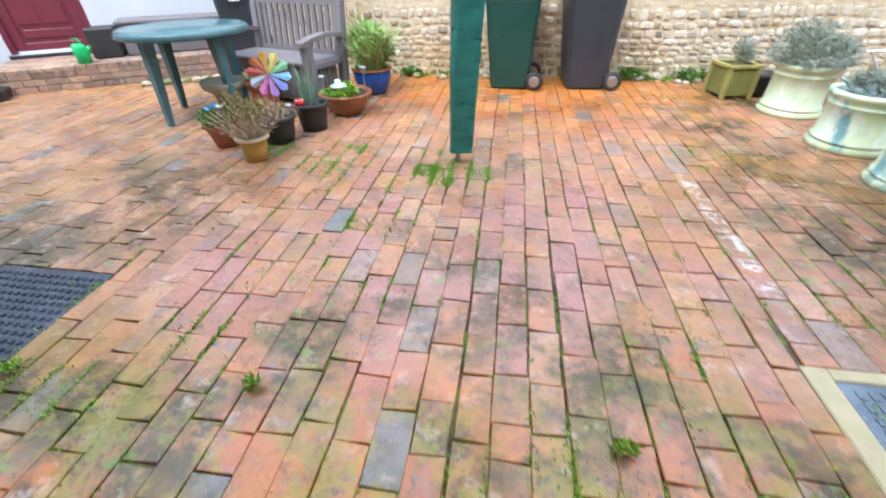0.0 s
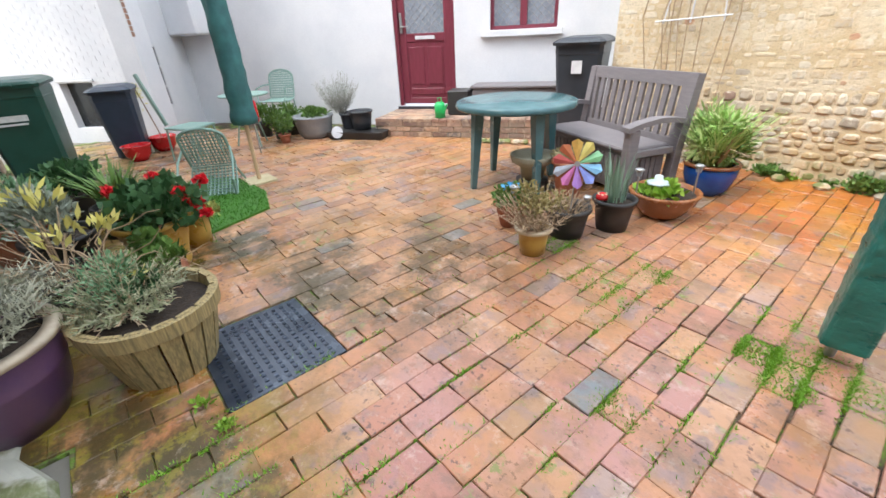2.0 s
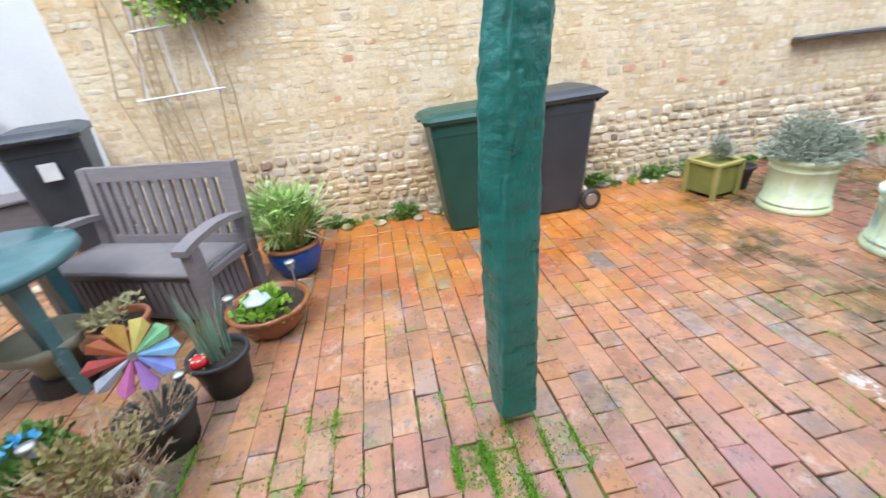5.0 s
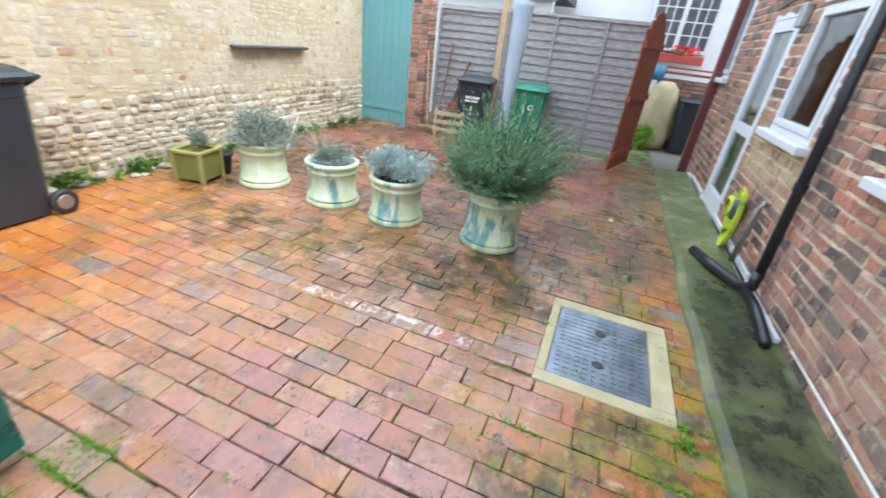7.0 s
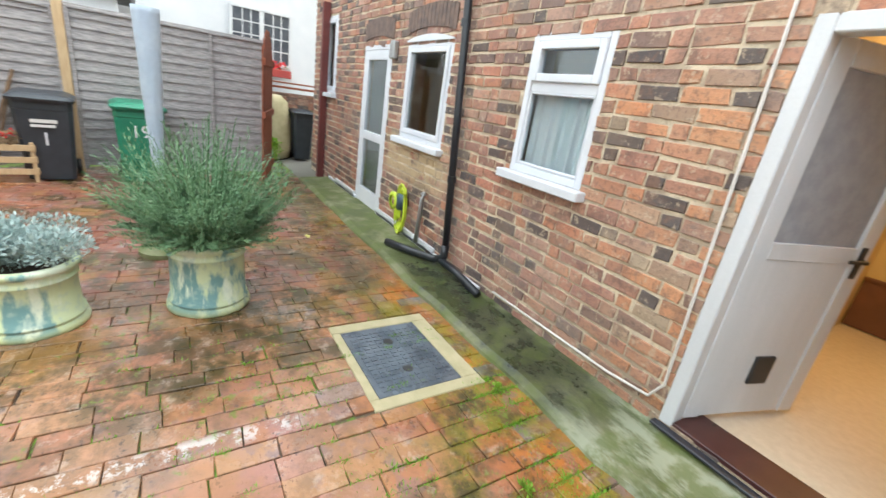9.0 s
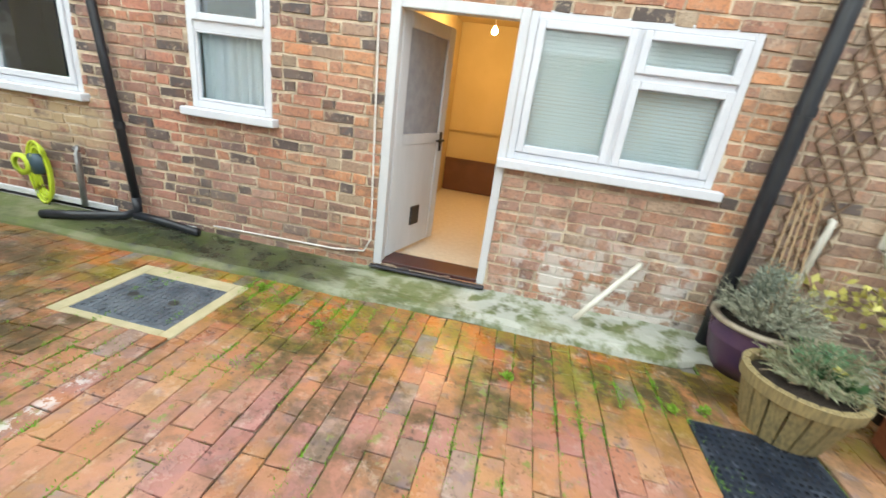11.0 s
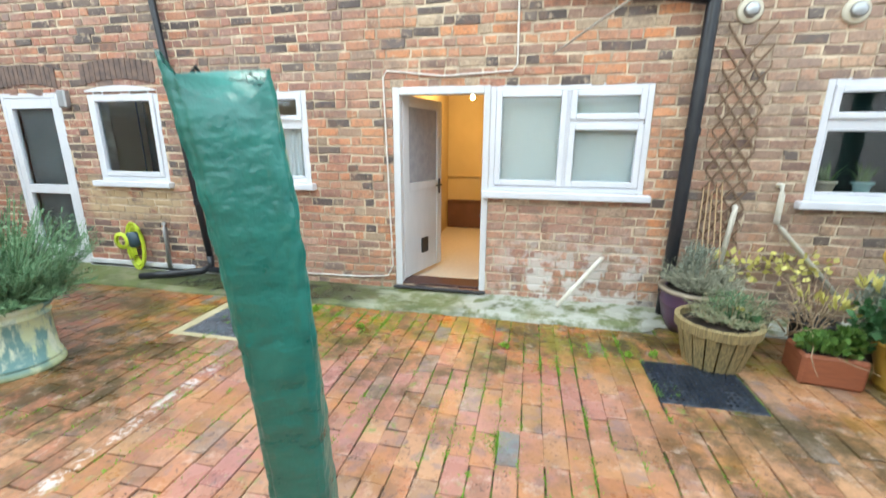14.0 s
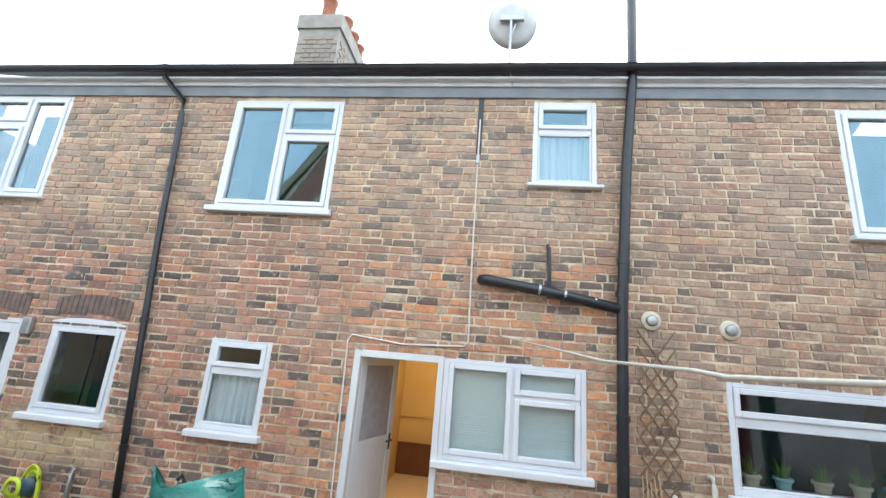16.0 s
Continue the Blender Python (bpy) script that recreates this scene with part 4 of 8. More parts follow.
door2 = thing("door_2", label="narrow white plastic door with two glass panes", category="door", kind="structure")
a, b, c, d = WINS["door2"]
part("door_frame", boxes([((a, -.07, c), (a + .05, .004, d)), ((b - .05, -.07, c), (b, .004, d)), ((a + .05, -.07, d - .06), (b - .05, .004, d))], .005), UPVC, door2)
part("door_leaf", boxes([((a + .052, -.06, c), (a + .14, .0, d - .062)), ((b - .14, -.06, c), (b - .052, .0, d - .062)), ((a + .14, -.06, c), (b - .14, .0, c + .22)), ((a + .14, -.06, c + .92), (b - .14, .0, c + 1.03)), ((a + .14, -.06, d - .18), (b - .14, .0, d - .062))], .004), UPVC, door2)
part("pane", boxes([((a + .138, -.035, c + .218), (b - .138, -.028, c + .922)), ((a + .138, -.035, c + 1.028), (b - .138, -.028, d - .178))]), GLASS, door2)
part("pane_backing", boxes([((a + .13, -.10, c + .1), (b - .13, -.09, d - .1))]), simple("grey_frosted_backing", (.26, .29, .31), (.2, .22, .24), 3, .6), door2)

part("plinth_board", boxes([((3.15, .002, .06), (4.74, .03, .15)), ((5.66, .002, .06), (6.6, .03, .15))], .006), WHITE_PAINT, house, "white painted plinth strip")
# concrete strip along the house
bm = bmesh.new()
secs = []
for i in range(61):
    x = -5.2 + i * .205
    yy = .46 + .04 * noise.noise((x * 1.3, 0, 0)) + (.06 if x > .4 else 0) - (0 if x > -2.0 else .1)
    hz = .055 + .012 * noise.noise((x * 2, 3, 0))
    secs.append([(x, -.007, -.02), (x, yy + .02, -.02), (x, yy, hz * .35), (x, yy - .05, hz * .8), (x, .05, hz), (x, -.007, hz + .012)])
single("concrete_strip", loft(secs), CONCRETE, "wet moss-stained concrete strip along the house wall", "path", kind="structure")
single("damp_course_lead", boxes([((2.3, -.004, .055), (4.75, .03, .10)), ((5.6, -.004, .055), (7.0, .03, .10))], .004), WHITE_PAINT, "white painted edge at the foot of the wall", "skirting", kind="structure")

# flint garden wall on the north side
flint = thing("flint_wall", label="coursed flint and rubble garden wall", kind="structure")
FW = (-2.96, 6.62, 2.55)
part("wall", boxes([((FW[0], 5.88, -.03), (FW[1] + .35, 6.28, FW[2]))]), LIME, flint)


def stones():
    rng = random.Random(5)
    v, f, near = [], [], []
    z = .0
    out = []
    while z < FW[2] - .03:
        low = z < .75
        h = rng.uniform(.05, .11) if low else rng.uniform(.035, .085)
        x = FW[0] + rng.uniform(-.05, 0)
        while x < FW[1]:
            l = rng.uniform(.06, .15) if low else rng.choice((rng.uniform(.04, .09), rng.uniform(.06, .17)))
            wave = .045 * noise.noise((x * .8, z * 2, 0)) + rng.uniform(-.014, .014)
            zb = max(z + wave, .002)
            if not low and rng.random() < .10:
                x += l
                continue
            out.append((max(x, FW[0]), min(x + l, FW[1] - .005), zb, max(zb + .03, z + h + wave + rng.uniform(-.014, .014)), low))
            x += l + rng.uniform(.006, .02)
        z += h + rng.uniform(.006, .016)
    return out


def stone_mesh(rng, v, f, a, b, c, d, low, ox=0, oz=0):
    cx, cz, rx, rz = (a + b) / 2, (c + d) / 2, (b - a) / 2, (d - c) / 2
    k = len(v)
    n = 9
    out = rng.uniform(.006, .024) if low else rng.uniform(.001, .005)
    pw = .6 if low else .55
    rad = [rng.uniform(.82, 1.05) for _ in range(n)]
    for s, o in ((1, -.012), (.96, out * .55), (.62, out)):
        for i in range(n):
            t = 2 * math.pi * i / n
            ct, st = math.cos(t), math.sin(t)
            px = math.copysign(abs(ct) ** pw, ct) * rx * s * rad[i]
            pz = math.copysign(abs(st) ** pw, st) * rz * s * rad[i]
            v.append((cx + px - ox, 5.88 - o, cz + pz - oz))
    for r in (0, n):
        for i in range(n):
            q = (i + 1) % n
            f.append((k + r + i, k + r + q, k + r + n + q, k + r + n + i))
    f.append(tuple(range(k + 2 * n, k + 3 * n)))


st_all = sorted(stones(), key=lambda s: abs(s[0] - .8) + 1.5 * abs(s[2] - .6))
rng_s = random.Random(8)
v_, f_ = [], []
for s in st_all[300:]:
    stone_mesh(rng_s, v_, f_, *s)
me_ = quad_mesh("stones", v_, f_)
me_.materials.append(STONE)
rest_ = new("wall_stones", me_)
rest_.parent = flint
tagged(rest_, "buff and grey rubble stones", kind="stuff")
NEAR_STONES = st_all[:300]

# white cottage on the west side: a wall with door and window, a return and a nearer wall
WA = radians(33)
W1 = Matrix.Translation((-6.27, 5.16, 0)) @ Matrix.Rotation(WA, 4, "Z")   # u along the wall, v out of it is -y
white = thing("white_cottage", label="white rendered cottage walls", kind="structure")


def flip_wall(x0, x1, z0, z1, holes, m):
    bm = holed_wall(x0, x1, z0, z1, holes, 0, .3)
    bmesh.ops.transform(bm, matrix=m, verts=bm.verts[:])
    return bm


WD = (-.02, .96, .30, 2.34)
WW = (1.50, 2.46, 1.36, 2.5)
part("wall", flip_wall(-4.4, 3.9, -.03, 5.0, [WD, WW], W1), WHITE_RENDER, white)
cnr = Vector((-8.35, 1.95, 0))
W2 = Matrix.Translation(cnr) @ Matrix.Rotation(radians(38), 4, "Z")
LOWW = (-1.70, -1.05, .22, .92)
part("nearer_wall", flip_wall(-4.2, 0, -.03, 5.0, [LOWW], W2), WHITE_RENDER, white)
back_c = W1 @ Vector((-4.2, 0, 0))
ret_len = (Vector(back_c) - cnr).length
ret_a = math.atan2(back_c[1] - cnr[1], back_c[0] - cnr[0])
RET = Matrix.Translation(cnr) @ Matrix.Rotation(ret_a + math.pi, 4, "Z") @ Matrix.Translation((-ret_len, 0, 0))
RETW = (.38, .95, .52, 1.35)
part("return_wall", flip_wall(0, ret_len, -.03, 5.0, [], Matrix.Translation(cnr) @ Matrix.Rotation(ret_a, 4, "Z")), WHITE_RENDER, white)
rr = Matrix.Translation(cnr) @ Matrix.Rotation(ret_a, 4, "Z")
part("quoin_strip", boxes([((.004, -.022, 1.52 + k * .075), (.13 + (.05 if k % 2 else 0), -.003, 1.52 + k * .075 + .064)) for k in range(38)], .004, rr), simple("bare_brick", (.42, .24, .17), (.30, .19, .15), 9, .85, bump=.4), white, "bare brick strip")
part("barred_window", boxes([((.20, -.02, .5), (.52, -.003, 1.4))], 0, rr), simple("dim_glass_pane", (.10, .11, .12), (.14, .15, .16), 3, .2), white)
part("window_bars", boxes([((.17 + k * .16, -.04, .48), (.21 + k * .16, -.021, 1.42)) for k in range(3)] + [((.21 + q * .16, -.04, .48 + k * .3), (.33 + q * .16, -.021, .515 + k * .3)) for k in range(4) for q in range(2)], .003, rr), WHITE_PAINT, white)
part("low_window", boxes([((LOWW[0] + .002, .12, LOWW[2] + .002), (LOWW[1] - .002, .14, LOWW[3] - .002))], 0, W2), simple("black_window_pane", (.02, .022, .025), (.035, .04, .04), 3, .15), white)
part("lintel", boxes([((LOWW[0] - .06, -.03, LOWW[3] + .02), (LOWW[1] + .06, -.003, LOWW[3] + .06))], .004, W2), WHITE_RENDER, white)
part("painted_brick", boxes([((-4.15 + i * .225 + (.112 if r % 2 else 0), -.0035, .02 + r * .075), (-4.15 + i * .225 + .215 + (.112 if r % 2 else 0), -.001, .02 + r * .075 + .066)) for r in range(34) for i in range(17)
     if not (LOWW[0] - .24 < -4.15 + i * .225 + (.112 if r % 2 else 0) < LOWW[1] + .02 and LOWW[2] - .07 < .02 + r * .075 < LOWW[3] + .06) and not (i >= 16 and r > 17)], 0, W2), WHITE_RENDER, white, kind="stuff")
part("canopy", boxes([((-4.1, -.42, 1.52), (-3.4, -.003, 2.8))], .03, W1), WHITE_RENDER, white, "white boxed projection")

wdoor = thing("door_3", label="maroon front door with leaded diamond panes", kind="structure")
a, b, c, d = WD
part("door_frame", boxes([((a, .02, c), (a + .06, .1, d)), ((b - .06, .02, c), (b, .1, d)), ((a + .06, .02, d - .06), (b - .06, .1, d))], .004, W1), DOOR_MAROON, wdoor)
part("door_leaf", boxes([((a + .062, .05, c + .03), (a + .18, .09, d - .062)), ((b - .18, .05, c + .03), (b - .062, .09, d - .062)), ((a + .18, .05, c + .03), (b - .18, .09, c + .12)), ((a + .18, .062, c + .12), (b - .18, .085, c + 1.0)), ((a + .18, .05, c + .95), (b - .18, .09, c + 1.07)), ((a + .18, .05, d - .19), (b - .18, .09, d - .062)),
     ((a + .22, .05, c + .17), (b - .22, .062, c + .27)), ((a + .22, .048, c + .33), (a + .46, .062, c + .88)), ((b - .46, .048, c + .33), (b - .22, .062, c + .88))], .006, W1), DOOR_MAROON, wdoor)
PANE_DARK = simple("leaded_pane", (.30, .33, .38), (.22, .25, .3), 6, .25)
part("pane", boxes([((a + .178, .068, c + 1.068), (b - .178, .074, d - .188))], 0, W1), PANE_DARK, wdoor)
part("letterbox", boxes([((a + .33, .04, c + .985), (b - .33, .052, c + 1.035))], .003, W1), WHITE_PAINT, wdoor, "white letter plate")
part("door_handle", boxes([((a + .09, .03, c + 1.08), (a + .13, .05, c + 1.36)), ((a + .10, .0, c + 1.16), (a + .25, .02, c + 1.18)), ((a + .10, .0, c + 1.16), (a + .12, .03, c + 1.18))], .003, W1), METAL, wdoor)
part("threshold", boxes([((a - .02, -.05, c - .10), (b + .02, .10, c - .003))], .004, W1), BLACK_PAINT, wdoor, "black threshold board")


def leading(x0, x1, z0, z1, y, parent, m, pitch=.11):
    bm = bmesh.new()
    n = int((x1 - x0 + z1 - z0) / pitch) + 2
    for sgn in (1, -1):
        for i in range(n):
            c0 = (x0 + z0 if sgn > 0 else x0 - z1) + i * pitch
            pts = []
            for x in (x0, x1):
                z = (c0 - x) if sgn > 0 else (x - c0)
                if z0 <= z <= z1:
                    pts.append((x, z))
            for z in (z0, z1):
                x = (c0 - z) if sgn > 0 else (c0 + z)
                if x0 <= x <= x1:
                    pts.append((x, z))
            if len(pts) >= 2:
                p, q = pts[0], pts[-1]
                if math.hypot(p[0] - q[0], p[1] - q[1]) > .02:
                    tube([(p[0], y, p[1]), (q[0], y, q[1])], .004, 4, bm)
    bmesh.ops.transform(bm, matrix=m, verts=bm.verts[:])
    return part("leading", bm, METAL, parent, "lead glazing strips")


leading(a + .18, b - .18, c + 1.07, d - .19, .064, wdoor, W1)
wwin = thing("window_10", label="maroon-framed leaded window in the white wall", kind="structure")
a, b, c, d = WW
part("window_frame", boxes([((a, .05, c), (a + .05, .12, d)), ((b - .05, .05, c), (b, .12, d)), ((a + .05, .05, c), (b - .05, .12, c + .05)), ((a + .05, .05, d - .05), (b - .05, .12, d)), (((a + b) / 2 - .05, .05, c + .05), ((a + b) / 2 + .05, .12, d - .05))], .004, W1), DOOR_MAROON, wwin)
part("pane", boxes([((a + .05, .085, c + .05), (b - .05, .09, d - .05))], 0, W1), PANE_DARK, wwin)
leading(a + .05, (a + b) / 2 - .05, c + .05, d - .05, .08, wwin, W1)
leading((a + b) / 2 + .05, b - .05, c + .05, d - .05, .08, wwin, W1)
part("window_sill", boxes([((a - .12, -.08, c - .09), (b + .08, .05, c - .003))], .006, W1), WHITE_RENDER, wwin, "cream stone sill")

step = thing("brick_step", label="low brick platform below the maroon door", kind="structure")
part("core", boxes([((-.06, -.90, -.02), (2.9, -.004, .215))], .0, W1), LIME, step)
items = [((-.07 + i * .224 + (.11 if r % 2 else 0), -.925, .005 + r * .075), (-.07 + i * .224 + .214 + (.11 if r % 2 else 0), -.902, .07 + r * .075)) for r in range(3) for i in range(13)]
part("face_brick", boxes(items, .003, W1), HOUSE_BRICK, step)
part("top_brick", boxes([((-.07 + i * .112, -.93, .218), (-.07 + i * .112 + .104, -.70, .262)) for i in range(26)] + [((-.07 + i * .224, -.69 + k * .112, .218), (-.07 + i * .224 + .216, -.69 + k * .112 + .104, .255)) for i in range(13) for k in range(6)], .003, W1), HOUSE_BRICK, step)
part("end_face", boxes([((-.085, -.90 + k * .22, .005 + r * .075), (-.062, -.90 + k * .22 + .21, .07 + r * .075)) for r in range(3) for k in range(4)], .003, W1), HOUSE_BRICK, step)

# east side: teal door, brick pier, lap fence, gate
tdoor = thing("door_4", label="teal ledged timber door in the wall corner", kind="structure")
for i in range(6):
    part("board", boxes([((6.60, 5.00 + i * .143, .05), (6.625, 5.14 + i * .143, 2.08))], .003), TEAL_PAINT, tdoor)
part("door_frame", boxes([((6.585, 4.94, .0), (6.64, 4.995, 2.14)), ((6.585, 5.86, .0), (6.64, 5.878, 2.14)), ((6.585, 4.995, 2.085), (6.64, 5.86, 2.15))], .003), TEAL_PAINT, tdoor)
part("kick_rail", boxes([((6.588, 5.02, .26), (6.60, 5.84, .32))], .002), TEAL_PAINT, tdoor)
part("head_board", boxes([((6.56, 4.90, 2.152), (6.66, 5.876, 2.19))], .004), TEAL_PAINT, tdoor, "teal head board")
pier = thing("brick_pier", label="narrow red brick pier beside the teal door", kind="structure")
part("core", boxes([((6.63, 4.62, -.02), (6.95, 4.93, 2.18))]), MORTAR, pier)
part("pier_brick", boxes([((6.615, 4.61 + k * .16, .01 + r * .075), (6.63, 4.61 + k * .16 + .15, .075 + r * .075)) for r in range(28) for k in range(2)] + [((6.64, 4.605, .01 + r * .075), (6.94, 4.619, .075 + r * .075)) for r in range(28)], .003), HOUSE_BRICK, pier)

fence = thing("lap_fence", label="weathered grey lap-board fence panels", kind="structure")
FX = 7.12
rng_f = random.Random(21)
for k, (ya, yb, top) in enumerate([(3.52, 4.62, 2.02), (1.05, 3.40, 2.06)]):
    z = .10
    while z < top - .05:
        h = .125 + rng_f.uniform(-.01, .01)
        bm = bmesh.new()
        n = 8
        lo = [(FX - .012 - .006 * noise.noise((y * 3, z, 1)), y, z + .012 * noise.noise((y * 2.2, z * 9, 0))) for y in [ya + (yb - ya) * i / n for i in range(n + 1)]]
        for i in range(n):
            p, q = lo[i], lo[i + 1]
            a = [p, q, (FX + .012, q[1], z + h + .02), (FX + .012, p[1], z + h + .02)]
            vs = [bm.verts.new(c) for c in a] + [bm.verts.new((c[0] + .012, c[1], c[2])) for c in a]
            for s in ((0, 1, 2, 3), (7, 6, 5, 4), (0, 4, 5, 1), (3, 2, 6, 7)):
                bm.faces.new([vs[j] for j in s])
        part("lap_board", bm, FENCE_GREY, fence)
        z += h
    part("cap_rail", boxes([((FX - .03, ya, top), (FX + .04, yb, top + .03))], .004), FENCE_GREY, fence)
    for y in [ya + .02] + [ya + (yb - ya) * j / (3 if k else 1) for j in range(1, 4 if k else 2)]:
        part("batten", boxes([((FX - .045, y - .045, .06), (FX - .02, y, top))], .003), FENCE_GREY, fence)
post = thing("fence_post", label="pale new timber fence post", category="post")
part("post", boxes([((7.05, 3.405, -.02), (7.14, 3.505, 2.6))], .006), WOOD_PALE, post)
gate = thing("open_gate", label="red-brown stained timber gate standing open", category="gate")
gm = pose(7.12, .98, 0, 0, 0, 164)
for i in range(8):
    zt_ = 1.92 + .30 * math.sin(math.pi * (i + .5) / 8)
    part("gate_board", boxes([((.02 + i * .13, 0, .06), (.145 + i * .13, .02, zt_))], .003, gm), GATE_RED, gate)
for z in (.25, 1.05, 1.75):
    part("gate_rail", boxes([((.02, .02, z), (1.05, .05, z + .09))], .003, gm), GATE_RED, gate)
part("latch", boxes([((.82, -.02, 1.0), (1.02, -.004, 1.03))], .002, gm), METAL, gate, "galvanised latch")
part("bolt", boxes([((.97, -.03, 1.15), (.99, -.004, 1.35))], .002, gm), METAL, gate)
rp = thing("red_post", label="dark red timber post against the house wall", category="post")
part("post", boxes([((7.40, .004, -.02), (7.50, .12, 2.9))], .005), simple("dark_red_paint", (.17, .035, .03), (.12, .03, .03), 5, .6), rp)

# beyond the fence: pale cottage
fc = thing("pale_cottage", label="pale rendered cottage beyond the fence", category="house", kind="structure")
FWX = 11.6
part("wall", boxes([((FWX, -6, -.03), (FWX + .3, 9.5, 5.2))]), WHITE_RENDER, fc)
wf = [((FWX - .06, -.25, 1.85), (FWX - .01, 1.15, 1.92)), ((FWX - .06, -.25, 3.02), (FWX - .01, 1.15, 3.1))] + [((FWX - .06, y, 1.92), (FWX - .01, y + w, 3.02)) for y, w in ((-.25, .07), (.40, .1), (1.08, .07))]
win_far = part("window", boxes(wf, .004), WHITE_PAINT, fc)
part("pane", boxes([((FWX - .03, -.18, 1.92), (FWX - .022, .40, 3.02)), ((FWX - .03, .50, 1.92), (FWX - .022, 1.08, 3.02))]), simple("dark_far_glass", (.07, .08, .1), (.12, .13, .15), 3, .15), win_far)
part("glazing_bar", boxes([((FWX - .045, s + k * .185, 1.92), (FWX - .031, s + k * .185 + .025, 3.02)) for s in (-.01, .67) for k in range(2)] + [((FWX - .05, s, 1.92 + k * .275), (FWX - .046, s + .58, 1.92 + k * .275 + .025)) for s in (-.18, .5) for k in range(1, 4)], .002), WHITE_PAINT, win_far)
part("eaves", boxes([((FWX - .25, -6, 5.2), (FWX + .4, 9.5, 5.35))], .01), SLATE_ROOF, fc)
lean = thing("lean_to_roof", label="low grey-green lean-to roof beyond the fence", category="roof")
part("roof", boxes([((8.7, 2.9, 2.55), (11.5, 8.2, 2.72))], .01), SLATE_ROOF, lean)
part("fascia", boxes([((8.62, 2.9, 2.42), (8.695, 8.2, 2.66))], .005), WHITE_PAINT, lean)
part("wall", boxes([((8.75, 3.0, -.02), (8.95, 8.1, 2.54))]), WHITE_RENDER, lean)

# a tall pale gable behind the flint wall closes the north
gb = thing("north_gable", label="cream rendered gable beyond the garden wall", category="house", kind="structure")
bm = bmesh.new()
sec = [(3.2, 0, -.03), (7.3, 0, -.03), (7.3, 0, 7.0), (5.2, 0, 10.3), (3.2, 0, 7.0)]
loft([[(x, y, z) for x, _, z in sec] for y in (9.2, 15.0)], bm)
part("wall", bm, simple("cream_render", (.80, .74, .56), (.76, .70, .52), 2, .85, bump=.2), gb)
part("roof", loft([[(x, y, z) for x, z in ((2.75, 6.75), (5.2, 10.55), (7.75, 6.75), (7.75, 6.95), (5.2, 10.8), (2.75, 6.95))] for y in (9.12, 15.2)]), simple("terracotta_tiles", (.30, .10, .06), (.24, .09, .06), 6, .8, bump=.4), gb)
part("barge_board", loft([[(x, y, z) for x, z in ((2.75, 6.45), (5.2, 10.2), (7.75, 6.45), (7.75, 6.80), (5.2, 10.6), (2.75, 6.80))] for y in (9.06, 9.11)]), CREAM_STONE_FRAME, gb, "pale barge board")
part("tile_hanging", loft([[(x, y, z) for x, z in ((7.28, 6.55), (5.25, 10.0), (5.25, 8.4), (6.35, 6.55))] for y in (9.14, 9.19)]), simple("hung_tiles", (.46, .20, .13), (.36, .15, .10), 6, .8, bump=.4), gb, "hung red tiles")


# ---- things ----
def inner(rng_pts):
    return rng_pts


def pot(name, at, profile, material, label, rim_mat=None, rim=None, soil=None, category="plant pot", seg=28, rz=0, group="", tilt=None):
    t = thing(name, at, rz, label, category, group)
    if tilt:
        t.matrix_world = pose(*at, *tilt)
    part("pot", lathe(profile, seg), material, t, smooth=False)
    for f in t.children[0].data.polygons:
        f.use_smooth = True
    if rim:
        part("rim", lathe(rim, seg), rim_mat or material, t, smooth=True)
    if soil:
        r, z = soil
        bm = bmesh.new()
        lathe([(0, z + .01), (r * .5, z + .012), (r, z)], seg, bm, wob=.1)
        part("soil", bm, PEAT, t, smooth=True)
    return t


def pot_profile(r0, r1, h, wall=.015, lip=.012, lip_h=.03):
    """Foot radius, top radius, height: outer side, lip, then inside down to the soil."""
    return [(0, .0), (r0, 0), (r0 + (r1 - r0) * .5, h * .5), (r1 - .004, h - lip_h), (r1 + lip, h - lip_h + .004), (r1 + lip, h), (r1 - wall + .004, h), (r1 - wall, h - .06), (r0 - wall, .03), (0, .03)]


def plant(name, at, parts, label, category="plant"):
    t = thing(name, at, 0, label, category)
    for nm, bm, mt in parts:
        part(nm, bm, mt, t, kind="stuff")
    return t


